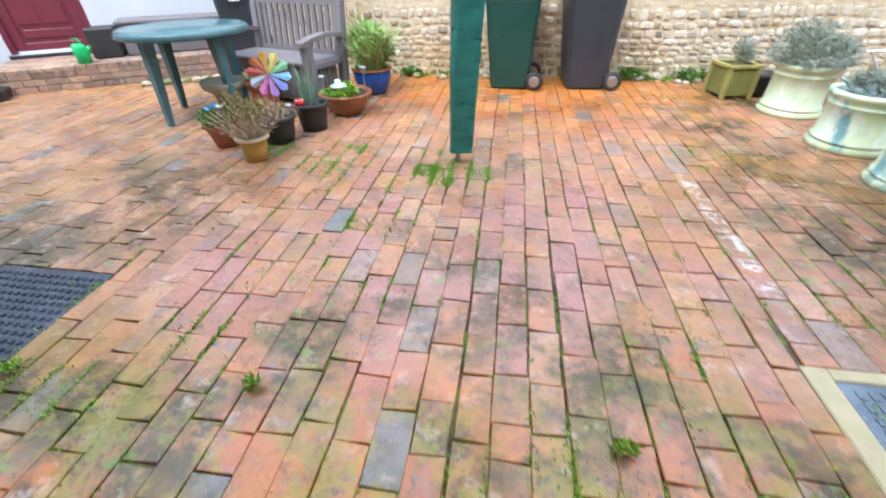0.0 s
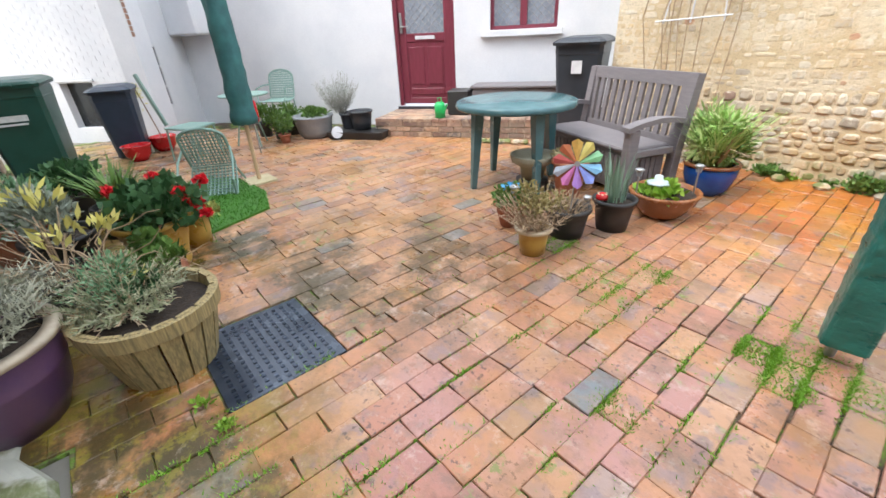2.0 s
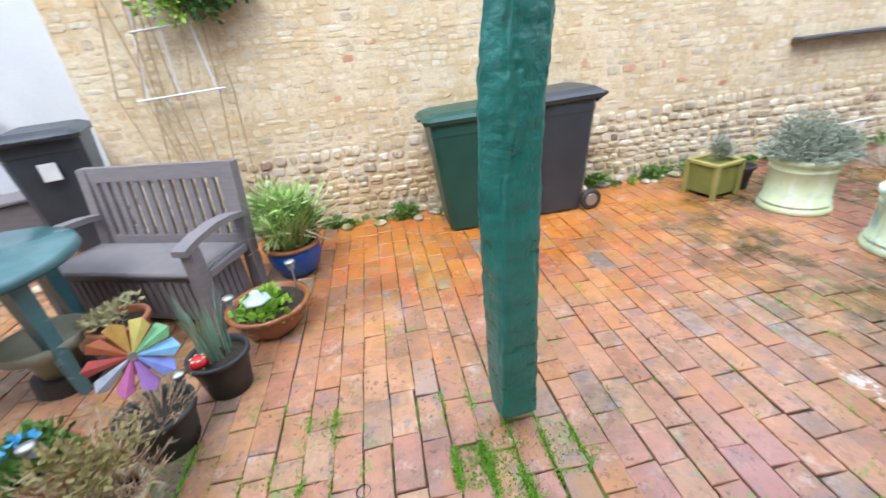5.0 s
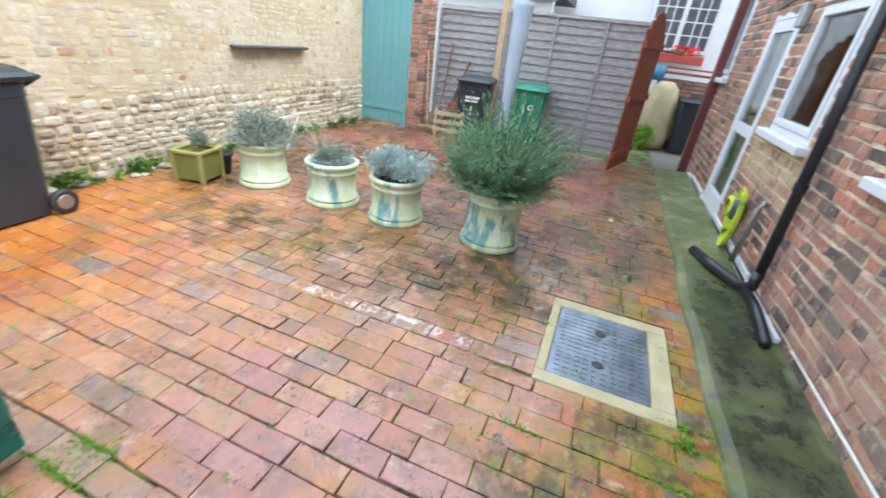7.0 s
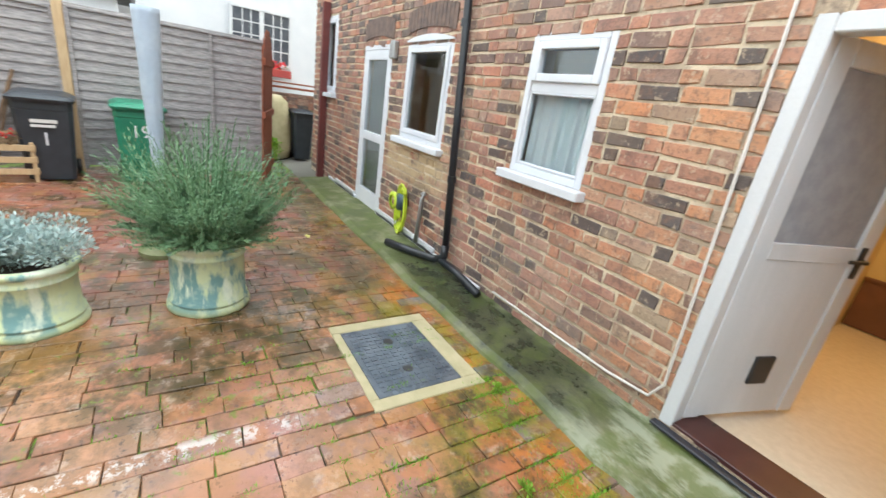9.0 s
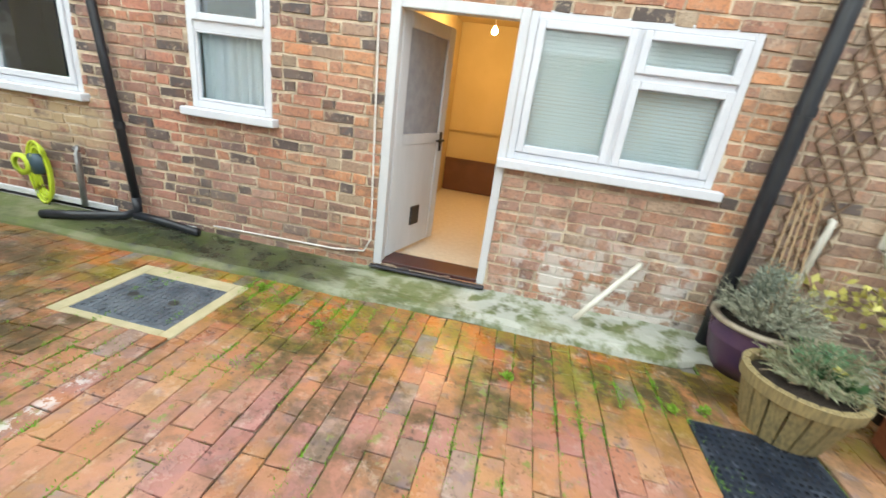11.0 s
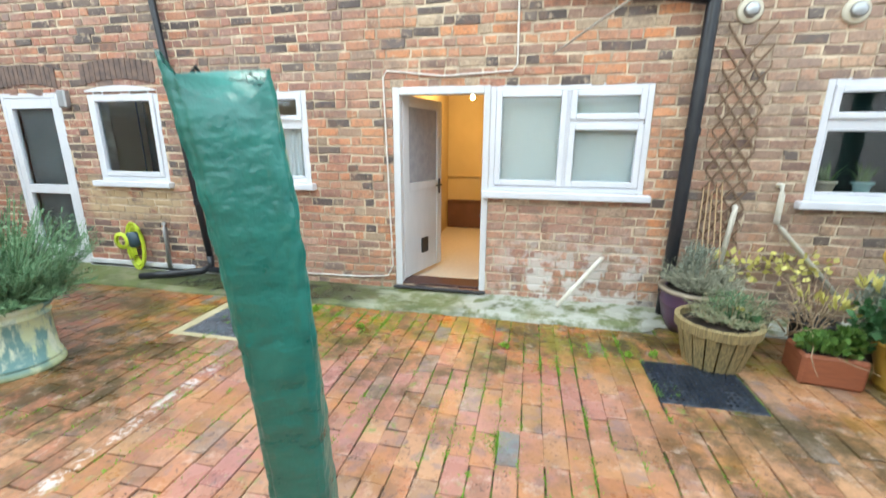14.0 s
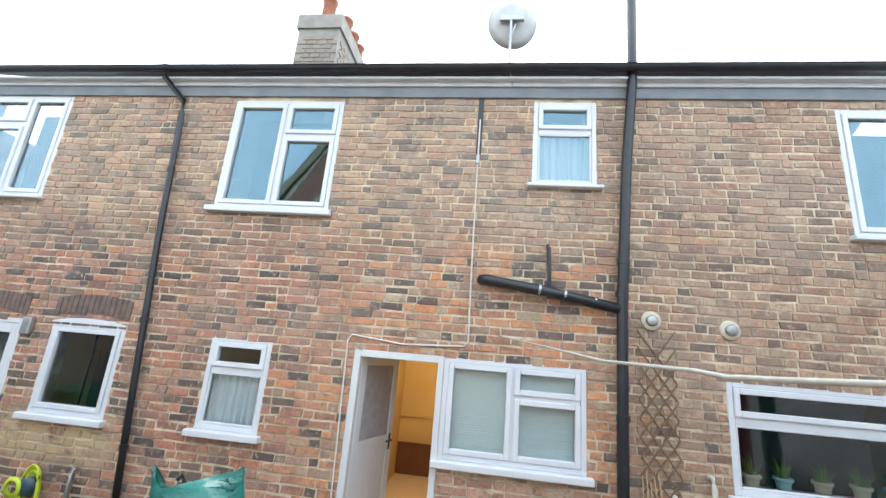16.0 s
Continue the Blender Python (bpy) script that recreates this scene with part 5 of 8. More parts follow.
# wheelie bins
def wheelie(name, label, m, body, lid=None, w=.55, d=.64, h=.96):
    """Front faces -y, the handle and wheels are at +y."""
    t = thing(name, (0, 0, 0), 0, label, "wheelie bin", "wheelie bins")
    t.matrix_world = m
    bw, bd = w * .80, d * .66
    secs = []
    for z, k in ((.02, 0), (.10, .12), (h - .12, .9), (h - .10, .9), (h - .09, 1.0), (h, 1.0)):
        ww, y0, y1 = bw + (w - bw) * k, -bd / 2 - (d / 2 - bd / 2) * k * .9, bd / 2 + (d / 2 - bd / 2) * k * .55
        c = .04
        secs.append([(-ww / 2 + c, y0, z), (ww / 2 - c, y0, z), (ww / 2, y0 + c, z), (ww / 2, y1 - c, z), (ww / 2 - c, y1, z), (-ww / 2 + c, y1, z), (-ww / 2, y1 - c, z), (-ww / 2, y0 + c, z)])
    part("body", loft(secs), body, t)
    lm = []
    for z, e in ((h + .002, .02), (h + .035, .03), (h + .06, .0), (h + .085, -.06)):
        y0, y1, ww = -d / 2 - .02 - e, d / 2 - .02 + e * .5, w / 2 + e
        c = .05
        lm.append([(-ww + c, y0, z), (ww - c, y0, z), (ww, y0 + c, z), (ww, y1, z + .01), (ww - c, y1 + .02, z + .01), (-ww + c, y1 + .02, z + .01), (-ww, y1, z + .01), (-ww, y0 + c, z)])
    part("lid", loft(lm), lid or body, t)
    part("handle", tube([(-w / 2 + .06, d / 2 - .05, h - .03), (-w / 2 + .05, d / 2 + .06, h + .03), (w / 2 - .05, d / 2 + .06, h + .03), (w / 2 - .06, d / 2 - .05, h - .03)], .016, 8), body, t)
    part("lid_grip", boxes([((-.13, -d / 2 - .075, h + .02), (.13, -d / 2 - .045, h + .045))], .008), lid or body, t)
    for s in (-1, 1):
        wm_ = Matrix.Translation((s * (bw / 2 + .035), bd / 2 + .06, .10)) @ Matrix.Rotation(radians(90), 4, "Y")
        wh = part("wheel", lathe([(0, -.025), (.055, -.025), (.06, -.02), (.06, .02), (.055, .025), (0, .025)], 20, m=wm_), METAL, t, smooth=False)
        part("tyre", lathe([(.058, -.022), (.085, -.026), (.10, -.016), (.10, .016), (.085, .026), (.058, .022)], 20, m=wm_), BLACK_PLASTIC, wh, smooth=True)
    part("axle", tube([(-bw / 2 - .03, bd / 2 + .06, .10), (bw / 2 + .03, bd / 2 + .06, .10)], .012, 8), BLACK_PLASTIC, t)
    return t


wheelie("wheelie_bin", "dark green wheelie bin against the flint wall", pose(.11, 5.46, 0, 0, 0, -90), GREEN_BIN)
wheelie("wheelie_bin", "dark grey wheelie bin against the flint wall", pose(.95, 5.52, 0, 0, 0, -86), GREY_BIN, h=1.0, w=.58)
b3 = wheelie("wheelie_bin", "grey wheelie bin with a white label behind the bench", pose(-3.36, 5.90, .20, 0, 0, 20), GREY_BIN)
part("label", boxes([((-.06, -.322, .66), (.06, -.316, .80))], 0), simple("white_sticker", (.7, .7, .72), (.6, .6, .62), 9, .5), b3, "worn white sticker")
b4 = wheelie("wheelie_bin", "large dark green wheelie bin with white lettering block", pose(-6.95, .50, 0, 0, 0, 80), GREEN_BIN, w=.62, d=.72, h=1.06)
part("label", boxes([((-.20, -.352, .74), (.12, -.346, .80)), ((-.20, -.350, .70), (.10, -.344, .72))], 0), simple("white_marking", (.62, .66, .66), (.5, .55, .55), 20, .5), b4, "white printed marks")
wheelie("wheelie_bin", "dark blue-grey wheelie bin by the white wall", pose(-7.65, 1.42, 0, 0, 0, 75), simple("navy_bin_plastic", (.02, .035, .06), (.03, .045, .075), 5, .4), w=.46, d=.5, h=.86)
b6 = wheelie("wheelie_bin", "dark grey wheelie bin by the fence marked with a white 1", pose(6.72, 3.66, 0, 0, 0, -82), GREY_BIN)
part("label", boxes([((-.12, -.325, .72), (.12, -.319, .76)), ((-.12, -.324, .67), (.10, -.318, .70))], 0), simple("white_marking_b", (.7, .7, .7), (.6, .6, .6), 20, .5), b6, "white bar of print")


def text_on(parent, body, size, m, material, label):
    cu = bpy.data.curves.new("text", "FONT")
    cu.body, cu.size, cu.extrude, cu.align_x = body, size, .002, "CENTER"
    ob = new("house_number", cu)
    ob.parent = parent
    ob.matrix_local = m
    cu.materials.append(material)
    return tagged(ob, label)


text_on(b6, "1", .22, pose(0, -.325, .46, 90, 0, 0), UPVC, "white number one")
b7 = wheelie("wheelie_bin", "bright green wheelie bin by the fence with a white number", pose(6.75, 2.72, 0, 0, 0, -84), LIGHT_GREEN_BIN)
text_on(b7, "19", .22, pose(0, -.325, .62, 90, 0, 0), UPVC, "white number nineteen")

# folded rotary airer under its green cover
air = thing("covered_rotary_airer", (0, 0, 0), 0, "folded rotary airer under a wrinkled dark green cover", "rotary airer")
part("pole", tube([(-.24, 3.17, -.02), (-.225, 3.17, .3)], .02, 12), METAL, air, "steel pole")
rng_a = random.Random(4)
secs = []
for i in range(91):
    s = i / 90
    z = .095 + s * 1.705
    cx, cy = -.212 + .035 * s + .075 * s ** 4, 3.165 + .10 * s - .02 * s ** 4
    hw = .084 + .006 * s + .030 * s * s
    hd = .084 - .010 * s - .02 * (max(0, s - .8) / .2)
    yaw = radians(6 + 29 * min(1, s * 1.3))
    ring = []
    n = 56
    for j in range(n):
        t = 2 * math.pi * j / n + radians(6)
        ct, st = math.cos(t), math.sin(t)
        p = .42
        x, y = math.copysign(abs(ct) ** p, ct) * hw, math.copysign(abs(st) ** p, st) * hd
        cr = .004 * noise.noise((ct * 2.2, st * 2.2, z * 5)) + .004 * noise.noise((ct * 4, st * 4, z * 16 + ct * 3)) + .010 * abs(noise.noise((ct * 2.5 + 5, st * 2.5, z * 24 + st * 4))) - .006 * max(0, math.cos(7 * t + 2 * noise.noise((0, 0, z * 3)))) ** 4 * s
        k = 1 + cr / .1
        top = 0
        if s > .93:
            top = (-.078 + .105 * abs(ct) ** 1.15 + (.012 if ct > 0 else -.01)) * (s - .93) / .07
        ring.append((cx + x * k * math.cos(yaw) - y * k * math.sin(yaw), cy + x * k * math.sin(yaw) + y * k * math.cos(yaw), z + top))
    secs.append(ring)
cov = part("cover", loft(secs, cap=False), COVER_GREEN, air, smooth=True)
part("cover_top", loft([secs[-1], [((p[0] - .10) / 2, (p[1] + 3.245) / 2, p[2] - .12) for p in secs[-1]]]), COVER_GREEN, air, smooth=True)
for k, (dx, dz, dk) in enumerate(((-.075, .02, .02), (-.045, .03, .01), (.0, -.01, -.02), (.028, .045, .01), (.045, .0, -.01))):
    x_, y_ = -.10 + dx * .82 - dk * .57, 3.245 + dx * .57 + dk * .82
    part("arm_end", tube([(x_, y_, 1.55), (x_ + .005, y_, 1.74 + dz), (x_ + .014, y_ + .01, 1.765 + dz), (x_ + .022, y_ + .012, 1.75 + dz)], .007, 8), BLACK_PLASTIC, air, "black arm tip")

pale = thing("covered_parasol", (0, 0, 0), 0, "closed parasol in a pale blue-grey cover behind the rosemary", "parasol")
secs = []
for i in range(30):
    s = i / 29
    z = .75 + s * 1.22
    r = .042 + .052 * s
    secs.append([(3.84 + r * 1.0 * math.cos(2 * math.pi * j / 20) * (1 + .12 * noise.noise((j * .8, z * 4, 2))), 2.42 + r * math.sin(2 * math.pi * j / 20) * (1 + .12 * noise.noise((j * .8, z * 4, 5))), z) for j in range(20)])
part("cover", loft(secs), COVER_PALE, pale, smooth=True)
part("pole", tube([(3.84, 2.42, -.02), (3.84, 2.42, .8)], .02, 10), METAL, pale)
part("base", lathe([(0, 0), (.2, 0), (.2, .04), (.06, .07), (0, .07)], 24, m=Matrix.Translation((3.84, 2.42, 0))), CONCRETE, pale)

par2 = thing("green_parasol", (0, 0, 0), 0, "closed dark green parasol standing by the bistro set", "parasol")
part("pole", tube([(-4.95, 2.25, -.02), (-4.98, 2.27, 1.1)], .022, 10), WOOD_PALE, par2)
secs = []
for i in range(36):
    s = i / 35
    z = .62 + s * 1.75
    r = .115 + .012 * math.sin(s * 44) * max(0, .35 - s) * 3 - .02 * s
    secs.append([(-4.97 + r * math.cos(2 * math.pi * j / 20) * (1 + .25 * noise.noise((j * .9, z * 5, 2))), 2.27 + r * math.sin(2 * math.pi * j / 20) * (1 + .25 * noise.noise((j * .9, z * 5, 5))), z) for j in range(20)])
part("canopy", loft(secs), PARASOL_GREEN, par2, smooth=True)
part("base", boxes([((-5.1, 2.1, .0), (-4.8, 2.4, .03))], .006), CREAM_STONE_FRAME, par2, "mossy slab base")

# the row of pale green pots
def big_pot(x, y, rr, h, label, dark=False, rz=0):
    t = thing("glazed_pot", (x, y, 0), rz, label, "plant pot", "row of large glazed pots")
    part("pot", lathe([(0, 0), (rr + .022, 0), (rr + .026, .012), (rr + .024, .034), (rr + .008, .046), (rr + .002, .058), (rr + .012, .066), (rr + .012, .076), (rr - .002, .086), (rr - .010, h * .5), (rr - .010, h - .105), (rr + .000, h - .098), (rr + .000, h - .088), (rr - .010, h - .080), (rr - .008, h - .052), (rr + .012, h - .040), (rr + .020, h - .026), (rr + .020, h - .010), (rr + .008, h), (rr - .018, h), (rr - .026, h - .02), (rr - .030, h - .09), (0, h - .09)], 40), PATINA, t, smooth=True)
    part("soil", lathe([(0, h - .055), (rr - .034, h - .062)], 24), PEAT, t)
    return t


big_pot(2.77, 4.67, .235, .44, "pale green patinated pot with rounded rims", rz=20)
big_pot(2.77, 3.80, .24, .42, "pale green patinated pot, low grey plant inside", rz=100)
big_pot(2.76, 3.07, .24, .42, "pale green patinated pot holding silver foliage", rz=200)
big_pot(2.79, 2.13, .245, .50, "blue-green streaked pot holding a rosemary bush", rz=300)
rg = random.Random(31)
plant("lavender", (2.77, 4.67, .36), [("foliage", sprigs(rg, 420, (0, 0, 0), .13, .42, 1.5, 9, .045, .002, .15), LAVENDER), ("crown", foliage(rg, 3200, (0, 0, .24), (.32, .32, .17), .035, .3, .8, .5), LAVENDER)], "rounded grey-green lavender bush in a pale pot")
plant("lavender", (2.77, 3.80, .35), [("foliage", foliage(rg, 3200, (0, 0, .14), (.25, .25, .14), .035, .3, .6, .3), LAVENDER), ("stalk", sprigs(rg, 160, (0, 0, 0), .12, .22, 1.3, 8, .03, .002), SILVER)], "low grey lavender in a pale pot")
plant("silver_santolina", (2.76, 3.07, .36), [("foliage", foliage(rg, 5600, (0, 0, .17), (.32, .32, .16), .032, .45, .6, .4, 14), SILVER)], "dense silver-blue cushion plant in a pot")
plant("rosemary", (2.79, 2.13, .43), [("stalk", sprigs(rg, 620, (0, 0, 0), .17, .92, .92, 34, .038, .0022, .08), ROSEMARY), ("skirt", sprigs(rg, 420, (0, 0, .04), .19, .56, 1.7, 26, .038, .0022, .28), ROSEMARY)], "tall bushy green rosemary in a glazed pot")

pl = thing("square_planter", (2.42, 5.20, 0), 12, "mossy square wooden planter", "planter")
part("box", boxes([((-.15, -.15, .03), (.15, .15, .30))], .01), simple("mossy_wood", (.22, .22, .05), (.16, .17, .04), 6, .85, bump=.4), pl)
part("rim", boxes([((-.17, -.17, .30), (.17, -.13, .33)), ((-.17, .13, .30), (.17, .17, .33)), ((-.17, -.13, .30), (-.13, .13, .33)), ((.13, -.13, .30), (.17, .13, .33)), ((-.17, -.17, 0), (-.13, -.13, .3)), ((.13, -.17, 0), (.17, -.13, .3)), ((.13, .13, 0), (.17, .17, .3)), ((-.17, .13, 0), (-.13, .17, .3))], .004), simple("mossy_wood_rim", (.36, .32, .10), (.26, .24, .07), 6, .85), pl)
plant("lavender", (2.42, 5.20, .31), [("foliage", foliage(rg, 900, (0, 0, .12), (.15, .15, .12), .04, .3, .8, .4), LAVENDER)], "small grey lavender in a square planter")
pot("black_pot", (2.72, 5.25, 0), pot_profile(.11, .14, .22), BLACK_PLASTIC, "small black plastic pot behind the planter", soil=(.12, .19))

# manhole covers
mh = thing("manhole_cover", (0, 0, 0), 0, "worn grey metal manhole cover in a cement frame", "manhole cover", kind="structure")
part("frame", boxes([((1.27, .68, -.02), (1.36, 1.43, .002)), ((2.08, .68, -.02), (2.18, 1.43, .002)), ((1.36, .68, -.02), (2.08, .80, .002)), ((1.36, 1.37, -.02), (2.08, 1.43, .002))], .006), CREAM_STONE_FRAME, mh, "yellowed cement surround")
part("cover", boxes([((1.362, .802, -.02), (2.078, 1.368, -.001))], .004), DARK_METAL, mh)
part("tread", boxes([((1.40 + i * .043, .83 + j * .052, -.001), (1.40 + i * .043 + .022, .83 + j * .052 + .034, .0025)) for i in range(15) for j in range(10) if not ((i in (3, 4) or i in (10, 11)) and j in (4, 5))]), DARK_METAL, mh, "raised tread pattern", kind="stuff")
for hx in (1.56, 1.88):
    part("keyhole", lathe([(0, .004), (.03, .004), (.035, .0)], 16, m=Matrix.Translation((hx, 1.09, 0))), BLACK_PLASTIC, mh)
mh2 = thing("manhole_cover", (0, 0, 0), 0, "dark studded metal manhole cover", "manhole cover", kind="structure")
part("cover", boxes([((-2.44, 1.03, -.02), (-1.80, 1.585, .0))], .004), simple("wet_dark_iron", (.022, .03, .048), (.06, .075, .10), 5, .25, .3, bump=.3), mh2)
part("tread", boxes([((-2.40 + i * .040, 1.07 + j * .045, .0), (-2.40 + i * .040 + .018, 1.07 + j * .045 + .018, .005)) for i in range(15) for j in range(11)]), TREAD_METAL, mh2, "raised studs", kind="stuff")

# resin storage bench
bench = thing("garden_bench", (-2.33, 4.76, 0), -20, "taupe slatted resin storage bench", "bench")
BW, BD = 1.28, .60
part("chest", boxes([((-BW / 2 + .08, -BD / 2 + .07, .05), (BW / 2 - .08, BD / 2 - .10, .40))], .01), RESIN, bench)
part("seat", boxes([((-BW / 2 + .03, -BD / 2 + .02, .402), (BW / 2 - .03, BD / 2 - .12, .44))], .012), RESIN, bench)
part("chest_ribs", boxes([((-BW / 2 + .12 + i * .06, -BD / 2 + .055, .10), (-BW / 2 + .16 + i * .06, -BD / 2 + .068, .36)) for i in range(19)] + [((s * (BW / 2 - .075) - .006, -BD / 2 + .12 + i * .055, .08), (s * (BW / 2 - .075) + .006, -BD / 2 + .16 + i * .055, .33)) for s in (-1, 1) for i in range(6)], .004), RESIN, bench)
for s in (-1, 1):
    x = s * (BW / 2 - .03)
    part("leg", boxes([((x - .045, -BD / 2, 0), (x + .045, -BD / 2 + .10, .60))], .012), RESIN, bench)
    part("leg", loft([[(x - .04, .19 + k * .10 * z, z), (x + .04, .19 + k * .10 * z, z), (x + .04, .27 + k * .10 * z, z), (x - .04, .27 + k * .10 * z, z)] for z, k in ((0, 0), (.45, .6), (.98, 1))]), RESIN, bench)
    arm = bmesh.new()
    loft([[(x - .05, y, z), (x + .05, y, z), (x + .05, y, z + .04), (x - .05, y, z + .04)] for y, z in ((-BD / 2 - .03, .585), (-BD / 2 + .10, .615), (-.02, .635), (.14, .625), (.27, .60))], arm)
    part("armrest", arm, RESIN, bench)
    part("side_rail", boxes([((x - .03, -BD / 2 + .10, .36), (x + .03, .2, .42))], .008), RESIN, bench)


def lean_box(x0, x1, z0, z1, t=.035, y=.20):
    return [[(x0, y + .10 * z, z), (x1, y + .10 * z, z), (x1, y + .10 * z + t, z), (x0, y + .10 * z + t, z)] for z in (z0, z1)]


for i in range(13):
    x = -BW / 2 + .10 + i * .09
    part("back_slat", loft(lean_box(x - .026, x + .026, .46, .88, .025)), RESIN, bench)
part("back_rail", loft(lean_box(-BW / 2 + .01, BW / 2 - .01, .88, .985, .045, .195)), RESIN, bench)
part("back_rail", loft(lean_box(-BW / 2 + .01, BW / 2 - .01, .40, .47, .045, .195)), RESIN, bench)

# round green table
tb = thing("garden_table", (-2.87, 4.07, 0), 25, "round green plastic garden table", "table", scale=1.06)
part("tabletop", lathe([(0, .72), (.48, .722), (.50, .705), (.515, .69), (.525, .70), (.52, .735), (.505, .745), (0, .742)], 44), TABLE_GREEN, tb, smooth=True)
for k in range(4):
    a = radians(45 + 90 * k)
    c, s = math.cos(a), math.sin(a)
    secs = []
    for z, r, w in ((0, .41, .022), (.35, .385, .033), (.71, .36, .045)):
        secs.append([(c * (r + u) - s * v, s * (r + u) + c * v, z) for u, v in ((-w, -w), (w, -w), (w, w), (-w, w))])
    part("leg", loft(secs), TABLE_GREEN, tb)

# pots in front of the bench
pot("terracotta_pot", (-2.20, 3.28, 0), pot_profile(.09, .14, .20), TERRACOTTA, "weathered terracotta pot with low green plants", soil=(.12, .17))
plant("low_green_plant", (-2.20, 3.28, .18), [("leaf_mass", foliage(rg, 700, (0, 0, .05), (.16, .16, .07), .045, .6, .5, .3), LEAF_GREEN), ("flower_mass", foliage(rg, 14, (-.03, 0, .13), (.05, .05, .02), .04, .8), simple("blue_petal", (.05, .3, .6), (.1, .4, .7), 30, .5))], "low green bedding plant")
pot("mustard_pot", (-1.80, 3.03, 0), pot_profile(.085, .105, .19), YELLOW_GLAZE, "small mustard glazed pot with a cream rim", CREAM_GLAZE, [(.112, .165), (.126, .17), (.128, .188), (.118, .196), (.098, .194), (.096, .17)], (.095, .165))
plant("twiggy_shrub", (-1.80, 3.03, .16), [("stalk", sprigs(rg, 110, (0, 0, 0), .06, .36, 1.5, 7, .04, .0025), DRY), ("leaf_mass", foliage(rg, 650, (0, 0, .22), (.18, .18, .12), .03, .6, .3, .3), leafy("olive_leaf", (.20, .17, .06), (.36, .30, .12)))], "brown-green twiggy shrub in a mustard pot")
pot("black_pot", (-1.80, 3.42, 0), pot_profile(.12, .155, .22), BLACK_PLASTIC, "round black plastic pot of dry stems", soil=(.14, .18))
plant("dry_plant", (-1.80, 3.42, .19), [("stalk", sprigs(rg, 70, (0, 0, 0), .12, .16, 1.8, 3, .03, .003), DRY)], "cut-back dry plant in a black pot")
pot("black_pot", (-1.62, 3.74, 0), pot_profile(.11, .145, .24), BLACK_PLASTIC, "deep black plastic pot with upright blades", soil=(.13, .2))
plant("upright_blades", (-1.64, 3.76, .2), [("leaf_mass", blades(rg, 46, .08, .40, .012, .18), leafy("blue_green_blade", (.16, .28, .2), (.28, .4, .3)))], "clump of thin upright blue-green leaves")
bw_ = thing("brown_bowl", (-1.47, 4.22, 0), 0, "wide brown glazed bowl planted with bright green leaves", "plant pot")
part("pot", lathe([(0, 0), (.12, 0), (.16, .03), (.225, .12), (.245, .18), (.255, .185), (.26, .205), (.245, .212), (.225, .205), (.22, .15), (0, .12)], 36), BROWN_GLAZE, bw_, smooth=True)
part("soil", lathe([(0, .19), (.222, .18)], 24), PEAT, bw_)
plant("bright_green_leaves", (-1.50, 4.20, .19), [("leaf_mass", foliage(rg, 420, (0, 0, .02), (.20, .19, .035), .06, .75, .6, .2), LEAF_BRIGHT)], "low bright green leafy plant")
bp = pot("blue_pot", (-1.42, 4.98, 0), [(0, 0), (.13, 0), (.17, .06), (.205, .16), (.21, .23), (.20, .25), (.165, .25), (.16, .2), (0, .2)], BLUE_GLAZE, "blue glazed pot with a brown rim", BROWN_GLAZE, [(.19, .245), (.222, .25), (.225, .27), (.20, .276), (.165, .27), (.165, .24)], (.165, .24))
plant("variegated_grass", (-1.42, 4.98, .25), [("blade_mass", blades(rg, 190, .14, .54, .015, .75), VARIEGATED), ("outer_leaf_mass", foliage(rg, 1300, (0, 0, .25), (.26, .26, .23), .10, .18, .3, .3, 10), VARIEGATED), ("inner_leaf_mass", foliage(rg, 900, (0, 0, .16), (.26, .26, .18), .07, .3, .5, .3), LEAF_GREEN), ("dry_blade_mass", blades(rg, 30, .10, .60, .012, 1.25), DRY)], "arching variegated grass with bamboo-like leaves")
tr = thing("stone_trough", (-2.62, 4.05, 0), 30, "small weathered stone bowl on a stand", "bird bath")
part("bowl", lathe([(0, .10), (.10, .10), (.12, .22), (.20, .27), (.22, .33), (.20, .335), (.17, .29), (0, .27)], 24, wob=.04), simple("mossy_pale_stone", (.36, .35, .27), (.28, .28, .2), 8, .9, bump=.4), tr, smooth=True)
part("foot", lathe([(0, 0), (.16, 0), (.15, .10), (0, .102)], 20), BLACK_PLASTIC, tr)
pot("terracotta_pot", (-2.25, 4.10, .0), pot_profile(.10, .15, .33), TERRACOTTA, "tall terracotta pot by the bench", soil=(.13, .29))
plant("dry_sedum", (-2.25, 4.10, .31), [("leaf_mass", foliage(rg, 420, (0, 0, .06), (.14, .14, .06), .04, .4, .5, .3), leafy("faded_leaf", (.36, .36, .18), (.5, .46, .28)))], "faded low plant in terracotta")
mir = thing("pale_frame", (-1.76, 3.93, 0), 0, "leaning pale wooden frame with dark glass", "frame")
fm = pose(-1.80, 3.90, .02, -14, 22, 30)
part("frame", boxes([((-.15, -.012, 0), (-.12, .012, .58)), ((.12, -.012, 0), (.15, .012, .58)), ((-.12, -.012, .55), (.12, .012, .58)), ((-.12, -.012, 0), (.12, .012, .03))], .003, fm), WHITE_PAINT, mir)
part("pane", boxes([((-.12, -.003, .03), (.12, .003, .55))], 0, fm), simple("dark_glass_panel", (.03, .035, .04), (.05, .055, .06), 4, .12), mir)

